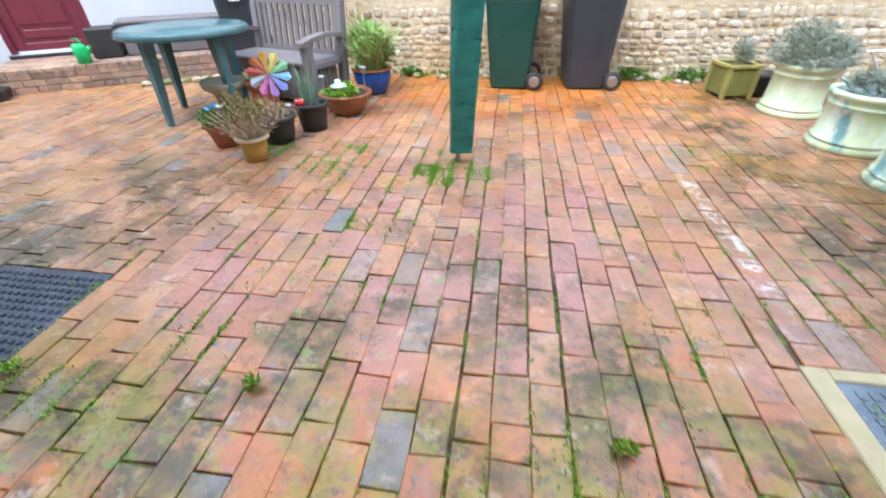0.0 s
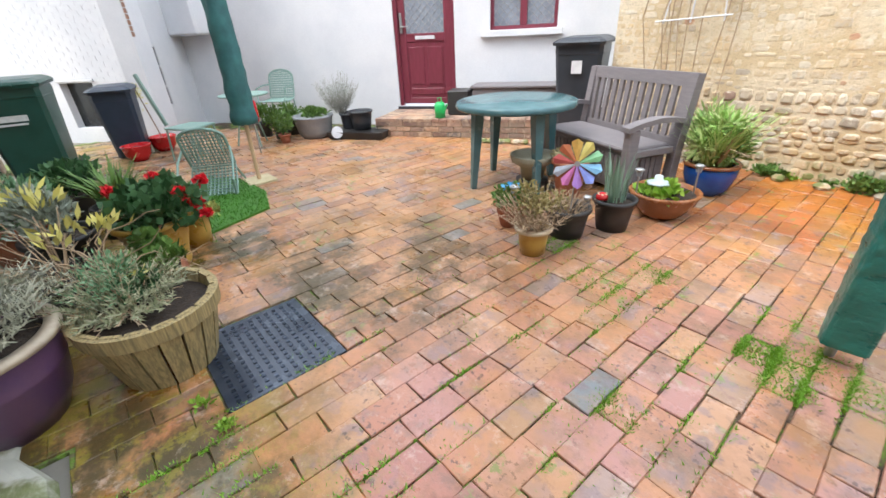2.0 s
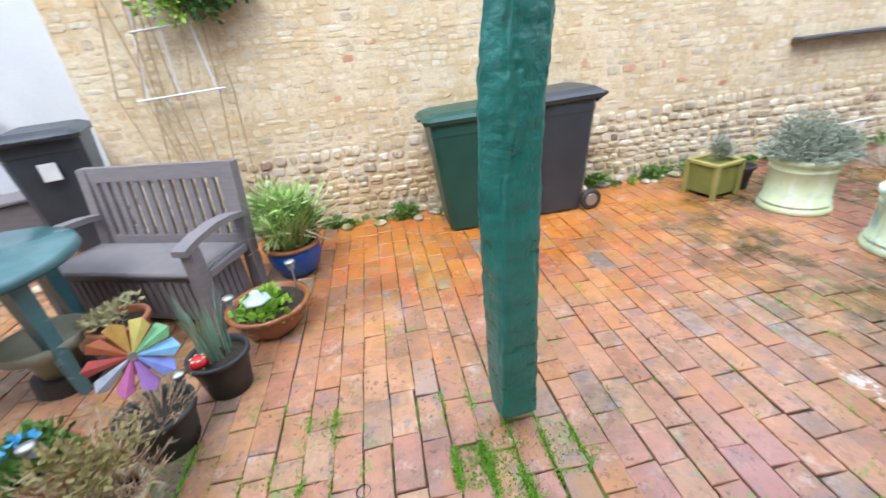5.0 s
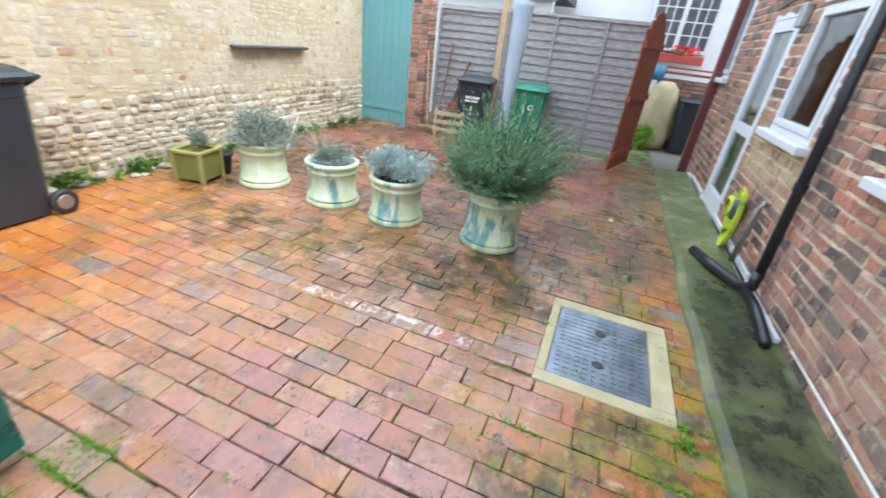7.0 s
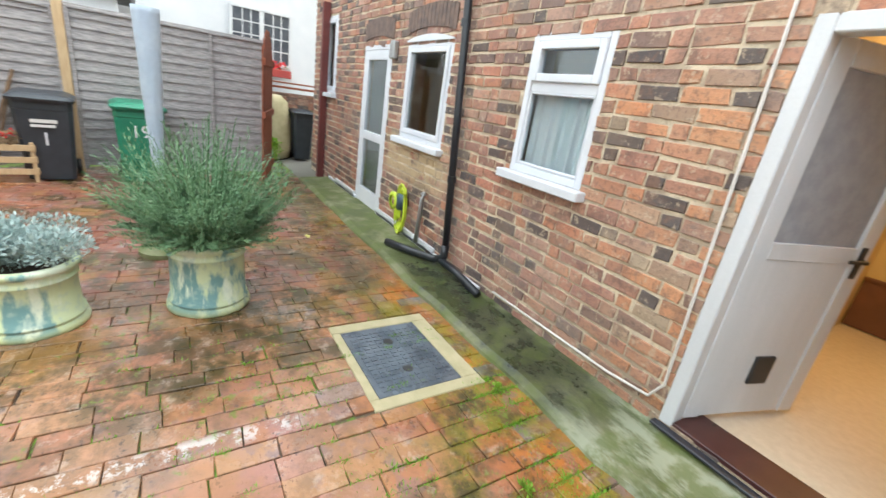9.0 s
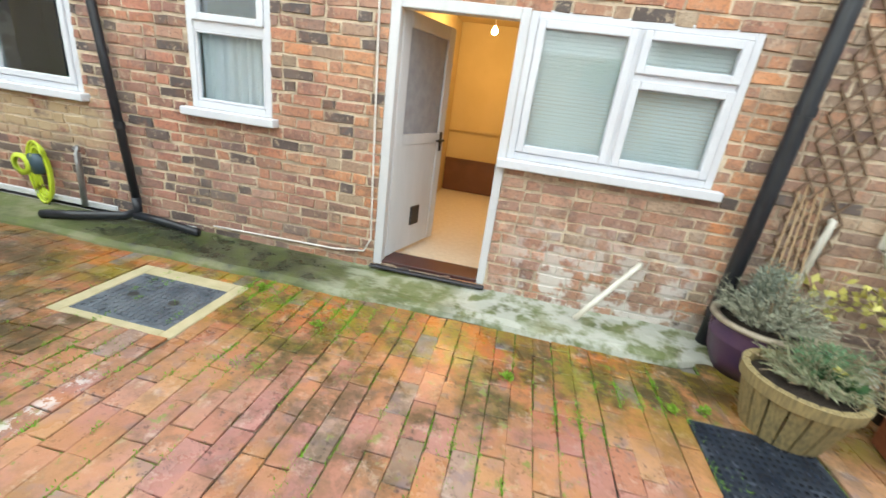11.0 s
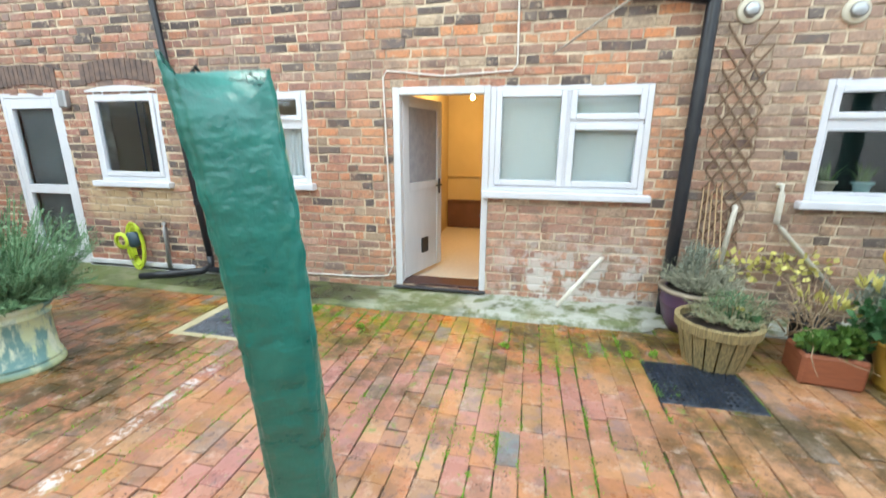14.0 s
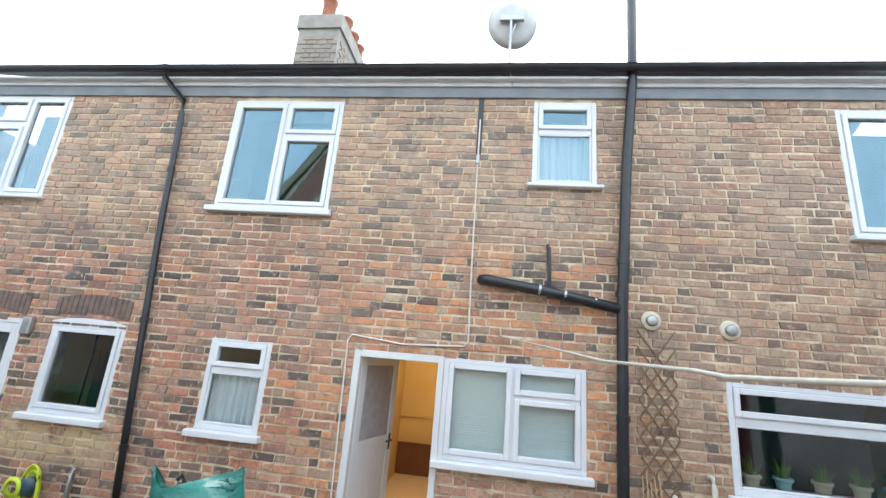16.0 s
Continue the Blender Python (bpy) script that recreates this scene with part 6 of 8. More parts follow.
pw = thing("garden_pinwheel", (0, 0, 0), 0, "rainbow-coloured fabric garden pinwheel", "garden ornament")
HUB = Vector((-1.74, 3.38, .55))
part("stick", tube([(-1.78, 3.42, .15), (HUB.x, HUB.y, HUB.z)], .005, 6), METAL, pw)
cols = [(.7, .03, .03), (.75, .18, .02), (.8, .5, .03), (.75, .65, .1), (.1, .45, .15), (.1, .4, .7), (.08, .15, .6), (.3, .08, .5), (.6, .08, .4), (.5, .6, .75)]
pm = look(HUB, (.2, .9, 1.2))
for k, c_ in enumerate(cols):
    a0, a1 = 2 * math.pi * k / 10, 2 * math.pi * (k + .8) / 10
    bm = bmesh.new()
    pts = [(0, 0, .004), (.15 * math.cos(a0), .15 * math.sin(a0), .0), (.165 * math.cos((a0 + a1) / 2), .165 * math.sin((a0 + a1) / 2), -.035), (.14 * math.cos(a1), .14 * math.sin(a1), -.03)]
    loft([[pm @ Vector(p) for p in pts], [pm @ (Vector(p) + Vector((0, 0, -.002))) for p in pts]], bm)
    part("petal", bm, simple("petal_colour", tuple(v * .8 + .12 for v in c_), tuple(v * .65 + .10 for v in c_), 30, .5), pw)
part("hub", lathe([(0, -.01), (.018, -.01), (.018, .012), (0, .016)], 12, m=pm), METAL, pw)


def solar_light(x, y, z, h=.14):
    t = thing("solar_light", (x, y, z), 0, "small silver solar stake light", "garden light")
    part("stake", tube([(0, 0, -.05), (0, 0, h)], .006, 6), METAL, t)
    part("lens", lathe([(0, h - .04), (.02, h - .04), (.024, h), (0, h)], 12), PANE_DARK, t)
    part("cap", lathe([(0, h), (.032, h), (.034, h + .012), (.02, h + .02), (0, h + .022)], 16), METAL, t, smooth=True)


solar_light(-1.30, 4.32, .2, .20)
solar_light(-1.60, 4.02, .16, .22)
solar_light(-1.76, 3.60, .12, .12)
solar_light(-2.12, 3.20, .2, .14)
ms = thing("toadstool_ornament", (-1.68, 3.66, .22), 0, "small red and white toadstool ornament", "garden ornament")
part("stalk", lathe([(0, -.03), (.014, -.03), (.012, .03), (0, .03)], 12), CREAM_GLAZE, ms)
part("cap", lathe([(0, .02), (.045, .02), (.042, .045), (.022, .065), (0, .07)], 16), RED_GLAZE, ms, smooth=True)
for k in range(6):
    part("spot", lathe([(0, .004), (.009, .002), (.01, 0)], 8, m=Matrix.Translation((.03 * math.cos(k * 1.05), .03 * math.sin(k * 1.05), .058))), CREAM_GLAZE, ms)
hs = thing("toy_bird_house", (-1.50, 4.14, .24), 0, "small pale blue ornament house", "garden ornament")
part("base", lathe([(0, 0), (.03, 0), (.03, .04), (0, .04)], 10), CREAM_GLAZE, hs)
part("roof", lathe([(.0, .04), (.088, .032), (.080, .046), (.036, .060), (.030, .095), (.012, .10), (0, .102)], 6), simple("pale_blue_paint", (.42, .50, .53), (.5, .58, .6), 9, .4), hs, smooth=True)
wc = thing("watering_can", (-5.05, 4.98, .26), 0, "small bright green watering can on the brick step", "watering can")
part("can", lathe([(0, 0), (.075, 0), (.078, .18), (.06, .21), (.045, .22), (0, .22)], 20), simple("bright_green_plastic", (.02, .45, .10), (.03, .5, .14), 6, .35), wc, smooth=True)
part("spout", tube([(.07, 0, .05), (.16, 0, .2)], .012, 8), wc.children[0].data.materials[0], wc)
part("handle", tube([(-.02, 0, .2), (-.05, 0, .27), (.03, 0, .28), (.05, 0, .2)], .009, 8), wc.children[0].data.materials[0], wc)
sb = thing("storage_box", (0, 0, 0), 0, "low taupe resin storage box on the brick step", "storage box")
part("box", boxes([((1.35, -.55, .265), (2.6, -.12, .62))], .01, W1), RESIN, sb)
part("lid", boxes([((1.32, -.58, .622), (2.63, -.10, .66))], .01, W1), RESIN, sb)
sb2 = thing("dark_planter", (0, 0, 0), 0, "dark plastic planter on the brick step", "planter")
part("box", boxes([((.98, -.60, .265), (1.30, -.25, .60))], .012, W1), BLACK_PLASTIC, sb2)
rk = random.Random(12)
for k in range(8):
    st = thing("loose_stone", (-4.35 + k * .10 + rk.uniform(-.02, .02), 5.0 + k * .055, .0), 0, "pale rounded stone below the step", "stone", "stones by the step")
    part("stone", lathe([(0, 0), (.05, .005), (.06, .03), (.045, .055), (0, .065)], 10, wob=.3), STONE, st)

# west corner by the white wall
gp = thing("large_grey_pot", (-6.62, 3.72, 0), 0, "wide grey ribbed pot full of leaves", "plant pot")
part("pot", lathe([(0, 0), (.20, 0), (.26, .10), (.29, .28), (.31, .30), (.31, .33), (.28, .33), (.27, .28), (0, .28)], 30), GREY_STONE_POT, gp, smooth=True)
plant("leafy_pot_plant", (-6.62, 3.72, .30), [("leaf_mass", foliage(rg, 700, (0, 0, .05), (.24, .24, .07), .06, .5, .6, .3), LEAF_GREEN)], "mixed green leaves in a grey pot")
for x, y, z, nm in ((-6.25, 4.18, .0, "dark grey pot with a tall feathery plant"), (-5.98, 4.20, .12, "empty dark grey pot on a tray")):
    pot("dark_grey_pot", (x, y, z), pot_profile(.13, .17, .34 if z == 0 else .27), GREY_BIN, nm, soil=(.15, .3 if z == 0 else .2))
plant("feathery_shrub", (-6.42, 4.10, .33), [("stalk", sprigs(rg, 150, (0, 0, 0), .10, .62, .7, 12, .05, .002), leafy("feathery_grey_leaf", (.26, .27, .24), (.40, .42, .38)))], "tall feathery grey-green shrub")
ty = thing("black_tray", (-5.98, 4.14, 0), 35, "black plastic tray holding pots", "tray")
part("tray", loft([[(-.42, -.17, 0), (.42, -.17, 0), (.42, .2, 0), (-.42, .2, 0)], [(-.45, -.20, .11), (.45, -.20, .11), (.45, .23, .11), (-.45, .23, .11)]]), BLACK_PLASTIC, ty)
ds = thing("white_disc", (-6.1, 3.83, .02), 0, "round white plastic disc leaning on the tray", "disc")
part("disc", lathe([(0, 0), (.085, 0), (.09, .01), (0, .014)], 20, m=pose(0, 0, .09, 70, 0, 40)), simple("grey_white_plastic", (.5, .53, .58), (.6, .62, .66), 20, .4), ds)
for x, y, r, h in ((-6.95, 3.30, .11, .2), (-6.60, 3.22, .08, .13), (-7.35, 3.2, .12, .22), (-7.1, 3.55, .12, .24)):
    pot("terracotta_pot" if r < .1 else "plastic_pot", (x, y, 0), pot_profile(r * .75, r, h), TERRACOTTA if r < .1 else BLACK_PLASTIC, "small pot by the white wall", soil=(r * .85, h * .8))
    plant("leafy_plant", (x, y, h * .85), [("leaf_mass", foliage(rg, 420, (0, 0, .16), (.20, .20, .17), .06, .45, .5, .35), LEAF_GREEN)], "loose green leafy plant")
for x, y in ((-7.64, 1.80), (-7.25, 1.42)):
    pot("red_pot", (x, y, 0), [(0, 0), (.09, 0), (.15, .08), (.17, .19), (.18, .2), (.18, .215), (.155, .215), (.15, .17), (0, .17)], RED_GLAZE, "glossy red glazed pot", soil=(.15, .17))
plant("bare_sapling", (-7.64, 1.80, .17), [("trunk", tube([(0, 0, 0), (-.08, -.05, .35), (-.2, -.1, .7)], .008, 6), TWIG), ("leaf_mass", foliage(rg, 60, (-.2, -.1, .6), (.1, .1, .2), .05, .5), YELLOW_LEAF)], "thin bare sapling in a red pot")


def mesh_chair(name, m, label):
    """A wire garden chair with a pierced seat and a rounded back."""
    t = thing(name, (0, 0, 0), 0, label, "chair", "mesh garden chairs")
    t.matrix_world = m
    w = .21

    def net(surface, nu, nv, inside):
        bm = bmesh.new()
        for i in range(nu + 1):
            run = [surface(-w + 2 * w * i / nu, k / 24) for k in range(25) if inside(-w + 2 * w * i / nu, k / 24)]
            if len(run) > 1:
                tube(run[::3] + [run[-1]] if len(run) > 3 else run, .0085, 4, bm)
        for j in range(nv + 1):
            run = [surface(-w + 2 * w * k / 24, j / nv) for k in range(25) if inside(-w + 2 * w * k / 24, j / nv)]
            if len(run) > 1:
                tube(run[::4] + [run[-1]] if len(run) > 4 else run, .0085, 4, bm)
        return bm

    seat = lambda x, s: (x * (1 + .1 * (1 - s)), -.21 + .42 * s, .44 - .02 * math.sin(math.pi * s))
    back = lambda x, s: (x, .22 + .10 * s, .46 + .42 * s)
    part("seat", net(seat, 12, 12, lambda x, s: True), CHAIR_GREEN, t)
    part("backrest", net(back, 12, 12, lambda x, s: s < .72 or (x / w) ** 2 + ((s - .72) / .28) ** 2 < 1.02), CHAIR_GREEN, t)
    rim = [back(-w, 0), back(-w, .7)] + [back(-w * math.cos(math.pi * k / 10), .72 + .28 * math.sin(math.pi * k / 10)) for k in range(11)] + [back(w, .7), back(w, 0)]
    part("back_frame", tube(rim, .015, 8), CHAIR_GREEN, t)
    part("seat_frame", tube([seat(-w, 0), seat(w, 0), seat(w, .5), seat(w, 1), seat(-w, 1), seat(-w, .5)], .011, 8, closed=True), CHAIR_GREEN, t)
    for sx in (-1, 1):
        part("leg", tube([(sx * .20, -.19, .43), (sx * .22, -.23, 0)], .012, 8), CHAIR_GREEN, t)
        part("leg", tube([(sx * .20, .20, .43), (sx * .22, .26, 0)], .012, 8), CHAIR_GREEN, t)
        part("armrest", tube([(sx * .22, .27, .66), (sx * .25, .10, .66), (sx * .25, -.12, .63), (sx * .22, -.18, .44)], .012, 8), CHAIR_GREEN, t)
    return t


mesh_chair("mesh_chair", pose(-5.05, 1.88, .02, 38, 0, 62) @ pose(0, -.1, -.24), "pale green pierced metal chair tipped forward by the lawn mat")
mesh_chair("mesh_chair", pose(-7.55, 3.55, .06, 0, 0, 42), "pale green pierced metal chair at the bistro table")
bt = thing("bistro_table", (-6.85, 2.85, 0), 0, "small round green metal table", "table")
part("tabletop", lathe([(0, .70), (.33, .70), (.34, .715), (.33, .725), (0, .725)], 30), CHAIR_GREEN, bt)
for k in range(3):
    part("leg", tube([(0.05 * math.cos(k * 2.1), .05 * math.sin(k * 2.1), .70), (.25 * math.cos(k * 2.1), .25 * math.sin(k * 2.1), 0)], .013, 8), CHAIR_GREEN, bt)
fdc = thing("folding_chair", (-6.75, 2.05, 0), 30, "pale green folding chair seen from behind", "chair")
part("backrest", boxes([((-.03, -.02, .45), (.03, .01, 1.15))], .006, pose(-.25, 0, 0, 0, -22, 0)), CHAIR_GREEN, fdc)
part("seat", boxes([((-.22, -.22, .40), (.22, .22, .43))], .01), CHAIR_GREEN, fdc)
for sx in (-1, 1):
    for sy in (-1, 1):
        part("leg", tube([(sx * .2, sy * .19, .41), (sx * .21, sy * .22, 0)], .012, 8), CHAIR_GREEN, fdc)
rb = thing("red_lantern", (-6.25, 2.72, .42), 0, "red cylindrical hanging lantern", "ornament")
part("body", lathe([(0, 0), (.075, 0), (.085, .03), (.085, .24), (.07, .27), (0, .27)], 18), RED_GLAZE, rb, smooth=True)
part("stand", tube([(0, 0, -.42), (0, 0, 0)], .01, 6), METAL, rb)

turf = bmesh.new()
turf_pts = [(-4.02, 2.02), (-4.5, 2.16), (-5.2, 2.10), (-5.6, 1.8), (-5.2, 1.3), (-4.6, 1.2), (-3.80, 1.42)]
loft([[(x, y, 0.002) for x, y in turf_pts], [(x, y, .022) for x, y in turf_pts]], turf)
tm = thing("turf_mat", (0, 0, 0), 0, "bright artificial turf mat on the paving", "mat")
part("mat", turf, TURF, tm)
rt = random.Random(77)
v, f = [], []
for _ in range(7000):
    x, y = rt.uniform(-5.9, -3.75), rt.uniform(1.15, 2.2)
    ins = False
    for (xa, ya), (xb, yb) in zip(turf_pts, turf_pts[1:] + turf_pts[:1]):
        if (ya > y) != (yb > y) and x < (xb - xa) * (y - ya) / (yb - ya) + xa:
            ins = not ins
    if not ins:
        continue
    k, a = len(v), rt.uniform(0, 6.28)
    v += [(x - .004 * math.cos(a), y - .004 * math.sin(a), .02), (x + .004 * math.cos(a), y + .004 * math.sin(a), .02), (x + rt.uniform(-.012, .012), y + rt.uniform(-.012, .012), .042)]
    f.append((k, k + 1, k + 2))
me = quad_mesh("pile", v, f)
me.materials.append(TURF)
ob = new("turf", me)
ob.parent = tm
tagged(ob, kind="stuff")

# barrel planter and neighbours by the strip
bar = thing("half_barrel", (-2.34, .92, 0), 15, "weathered half-barrel planter with dark hoops", "planter")
for k in range(18):
    a0, a1 = 2 * math.pi * k / 18 + .022, 2 * math.pi * (k + 1) / 18 - .022
    secs = []
    for z, r in ((.0, .205), (.14, .24), (.27, .27), (.36, .28)):
        secs.append([(r * math.cos(a0), r * math.sin(a0), z), (r * math.cos(a1), r * math.sin(a1), z), ((r - .02) * math.cos(a1), (r - .02) * math.sin(a1), z), ((r - .02) * math.cos(a0), (r - .02) * math.sin(a0), z)])
    part("stave", loft(secs), WOOD_OLD, bar)
part("hoop", lathe([(.272, .285), (.290, .283), (.296, .355), (.278, .358)], 36), WOOD_OLD, bar, "wide pale top hoop")
part("soil", lathe([(0, .31), (.258, .30)], 24), PEAT, bar)
plant("straggly_lavender", (-2.38, .90, .30), [("stalk", sprigs(rg, 190, (-.08, -.07, 0), .14, .32, 1.4, 12, .035, .0022, .25), leafy("dry_lavender", (.20, .24, .12), (.38, .36, .24))), ("green", foliage(rg, 620, (-.10, -.08, .14), (.22, .17, .12), .032, .25, .7, .4), ROSEMARY), ("dead_stalk", sprigs(rg, 70, (-.08, -.06, 0), .14, .34, 1.8, 4, .03, .002, .35), DRY)], "straggly half-dead lavender in the barrel")
plant("pansies", (-2.50, .90, .32), [("leaf_mass", foliage(rg, 200, (0, 0, .05), (.10, .10, .05), .05, .6), LEAF_DARK), ("flower_mass", foliage(rg, 10, (0, .03, .11), (.07, .07, .02), .045, .9), YELLOW_LEAF)], "small dark-leaved pansies in the barrel")
bx = thing("wooden_trough", (-3.02, 1.02, 0), -8, "orange-brown wooden planter trough", "planter")
part("box", boxes([((-.19, -.15, 0), (.19, .15, .23))], .02), simple("orange_brown_wood", (.33, .11, .05), (.27, .09, .045), 5, .6, stretch=(2, 2, 12)), bx)
part("soil", boxes([((-.17, -.13, .231), (.17, .13, .236))]), PEAT, bx)
plant("trough_plants", (-2.98, 1.0, .20), [("leaf_mass", foliage(rg, 700, (-.05, 0, .08), (.22, .15, .11), .06, .8, .5, .4), LEAF_GREEN)], "low green leaves in the wooden trough")

# ---- pipes, cables and fittings on the house ----
def run(name, label, pts, r, mat, cat, seg=12, extra=()):
    t = thing(name, (0, 0, 0), 0, label, cat)
    part("pipe", tube(pts, r, seg), mat, t, smooth=True)
    for k, p in enumerate(extra):
        part("bracket", tube([(p[0], p[1], p[2] - .03), (p[0], p[1], p[2] + .03)], r + .008, seg), mat, t)
    return t


run("soil_stack", "large black soil pipe running up past the gutter", [(-2.20, .10, .02), (-2.22, .11, 1.0), (-2.25, .11, 2.8), (-2.33, .11, 4.4), (-2.42, .12, 5.5), (-2.45, .14, 7.4)], .055, BLACK_PIPE, "drainpipe", 16, [(-2.205, .10, .3), (-2.235, .11, 1.75), (-2.25, .11, 2.95), (-2.27, .11, 3.3)])
br = run("waste_branch", "sloping black waste pipe joined to the soil pipe", [(-2.22, .11, 2.80), (-1.5, .10, 2.93), (-.86, .09, 3.02), (-.80, .02, 3.03)], .058, BLACK_PIPE, "drainpipe", 16)
for x, z in ((-1.98, 2.845), (-1.68, 2.90), (-1.42, 2.945)):
    part("joint_ring", tube([(x - .012, .1, z), (x + .012, .1, z + .003)], .062, 16), METAL, br)
part("upstand", tube([(-1.52, .09, 2.86), (-1.52, .08, 3.2), (-1.51, .06, 3.42), (-1.51, .0, 3.46)], .022, 10), BLACK_PIPE, br)
run("downpipe", "black painted downpipe beside the arched window", [(3.62, .18, 5.68), (3.60, .16, 5.5), (3.32, .07, 5.2), (3.30, .07, 5.0), (3.18, .07, 3.4), (3.00, .07, 1.6), (2.86, .07, .28)], .036, BLACK_PIPE, "drainpipe", 14, [(3.24, .07, 4.2), (3.08, .07, 2.3), (2.93, .07, .95)])
sh = thing("drain_shoe", label="black pipe elbows lying over the wet drain", category="drainpipe")
part("elbow", tube([(2.86, .07, .30), (2.85, .08, .18), (2.95, .12, .12), (3.3, .26, .10), (3.6, .36, .085)], .042, 12), BLACK_PIPE, sh, smooth=True)
part("elbow", tube([(2.86, .10, .14), (2.6, .08, .12), (2.18, .12, .10)], .036, 12), BLACK_PIPE, sh, smooth=True)
run("grey_waste_pipe", "short grey waste pipe at the foot of the wall", [(3.50, .02, .66), (3.48, .05, .66), (3.46, .06, .62), (3.44, .09, .12)], .026, METAL, "pipe")
hr = thing("garden_hose", (3.95, .03, .45), 0, "lime yellow garden hose hanging on a wall reel", "garden hose")
part("reel", lathe([(0, 0), (.10, 0), (.11, .02), (.10, .07), (0, .08)], 20, m=pose(0, 0, 0, -90, 0, 0)), simple("blue_black_reel", (.03, .06, .09), (.05, .09, .12), 9, .4), hr, smooth=True)
for k in range(6):
    a, b = .07 + .010 * k, .21 + .018 * k
    part("hose_loop", tube([(a * math.cos(t) - .07 + .006 * k, .035 + .014 * (k % 3), -.08 + b * math.sin(t)) for t in [2 * math.pi * j / 22 for j in range(22)]], .011, 6, closed=True), YELLOW_HOSE, hr, smooth=True)
part("hose_coil", lathe([(.06, .06), (.10, .05), (.11, .08), (.07, .09)], 18, m=pose(.14, 0, -.02, -90, 0, 0)), YELLOW_HOSE, hr, smooth=True)
cab = thing("wall_cable", label="thin white cable clipped round the back door", category="cable")
part("cable", tube([(-.67, .03, 5.0), (-.67, .015, 4.5), (-.68, .014, 3.4), (-.70, .014, 2.36), (-.66, .014, 2.30), (.0, .014, 2.27), (.58, .014, 2.33), (.62, .014, 2.27), (.60, .014, 1.6), (.58, .014, .9), (.56, .014, .32), (.62, .018, .2), (.9, .02, .17), (1.5, .02, .16), (2.1, .02, .15)], .009, 8), CABLE_WHITE, cab, smooth=True)
part("junction", boxes([((-.69, .003, 4.42), (-.65, .03, 4.54))], .004), METAL, cab)
part("dark_drop", boxes([((-.70, .003, 4.54), (-.64, .012, 5.35))], .003), BLACK_PIPE, cab)
ln = thing("clothes_line", label="pale washing line from the wall across the yard", category="clothes line")
part("line", tube([(-1.02, .012, 2.44), (-1.08, .4, 2.41), (-1.22, 1.4, 2.337), (-1.40, 2.7, 2.237), (-1.48, 3.3, 2.224), (-1.50, 3.42, 2.214), (-1.52, 3.6, 2.218), (-1.66, 4.7, 2.25), (-1.84, 5.86, 2.32)], .007, 6), ROPE, ln, smooth=True)
for x, z in ((-2.56, 2.71), (-3.31, 2.67)):
    vt = thing("wall_vent", (x, .005, z), 0, "round cream extractor vent on the brick wall", "vent", "round wall vents")
    mv = pose(0, 0, 0, -90, 0, 0)
    part("flange", lathe([(0, 0), (.095, 0), (.10, .01), (.085, .022), (.06, .024), (0, .024)], 24, m=mv), simple("cream_plastic", (.62, .58, .46), (.55, .5, .4), 9, .5), vt, smooth=True)
    part("cap", lathe([(0, .026), (.055, .026), (.058, .05), (.04, .06), (0, .062)], 20, m=mv), METAL, vt, smooth=True)
wpm = simple("white_waste_pipe", (.72, .70, .62), (.64, .61, .52), 9, .4)
run("white_waste_pipe", "cream waste pipe slanting into the gully", [(-1.62, .0, .54), (-1.60, .05, .54), (-1.56, .08, .50), (-1.30, .20, .20), (-1.20, .27, .10)], .022, wpm, "pipe")
run("white_waste_pipe", "short upright white pipe beside the trellis", [(-2.70, .01, 1.10), (-2.70, .05, 1.10), (-2.69, .06, 1.02), (-2.63, .07, .40)], .024, wpm, "pipe")
run("white_waste_pipe", "cream pipe bending down behind the pots", [(-3.02, .01, 1.30), (-3.03, .05, 1.30), (-3.04, .06, 1.22), (-3.04, .06, .98), (-3.08, .07, .92), (-3.90, .12, .02)], .024, wpm, "pipe")
gy = thing("gully_grate", (-1.20, .33, .0), 0, "small dark drain grate by the strip", "drain")
part("frame", boxes([((-.10, -.09, -.02), (.10, -.07, .035)), ((-.10, .07, -.02), (.10, .09, .02)), ((-.10, -.07, -.02), (-.08, .07, .03)), ((.08, -.07, -.02), (.10, .07, .03))], .003), DARK_METAL, gy)
for k in range(5):
    part("grate_bar", boxes([((-.065 + k * .03, -.07, .0), (-.052 + k * .03, .07, .018))], .002), DARK_METAL, gy)
tl = thing("wall_trellis", label="dark wooden diamond trellis fixed to the wall", category="trellis")
k = 0
for sgn in (1, -1):
    for i in range(-5, 10):
        pts = []
        for s in (0, 1):
            u = s
            x = -2.42 - .36 * u
            z = .75 + i * .17 + (u if sgn > 0 else 1 - u) * .50
            pts.append((x, z))
        (xa, za), (xb, zb) = pts
        if max(za, zb) < .8 or min(za, zb) > 2.2:
            continue
        part("lath", loft([[(xa, .010 + .012 * (sgn > 0), za - .012), (xa, .020 + .012 * (sgn > 0), za - .012), (xa, .020 + .012 * (sgn > 0), za + .012), (xa, .010 + .012 * (sgn > 0), za + .012)], [(xb, .010 + .012 * (sgn > 0), zb - .012), (xb, .020 + .012 * (sgn > 0), zb - .012), (xb, .020 + .012 * (sgn > 0), zb + .012), (xb, .010 + .012 * (sgn > 0), zb + .012)]]), TWIG, tl)
for x in (-3.95 + 8.62,):
    eb = thing("wall_light", (4.62, .004, 2.12), 0, "small grey bulkhead box above the window", "light")
    part("body", boxes([((-.06, 0, -.10), (.06, .07, .10))], .012), METAL, eb)
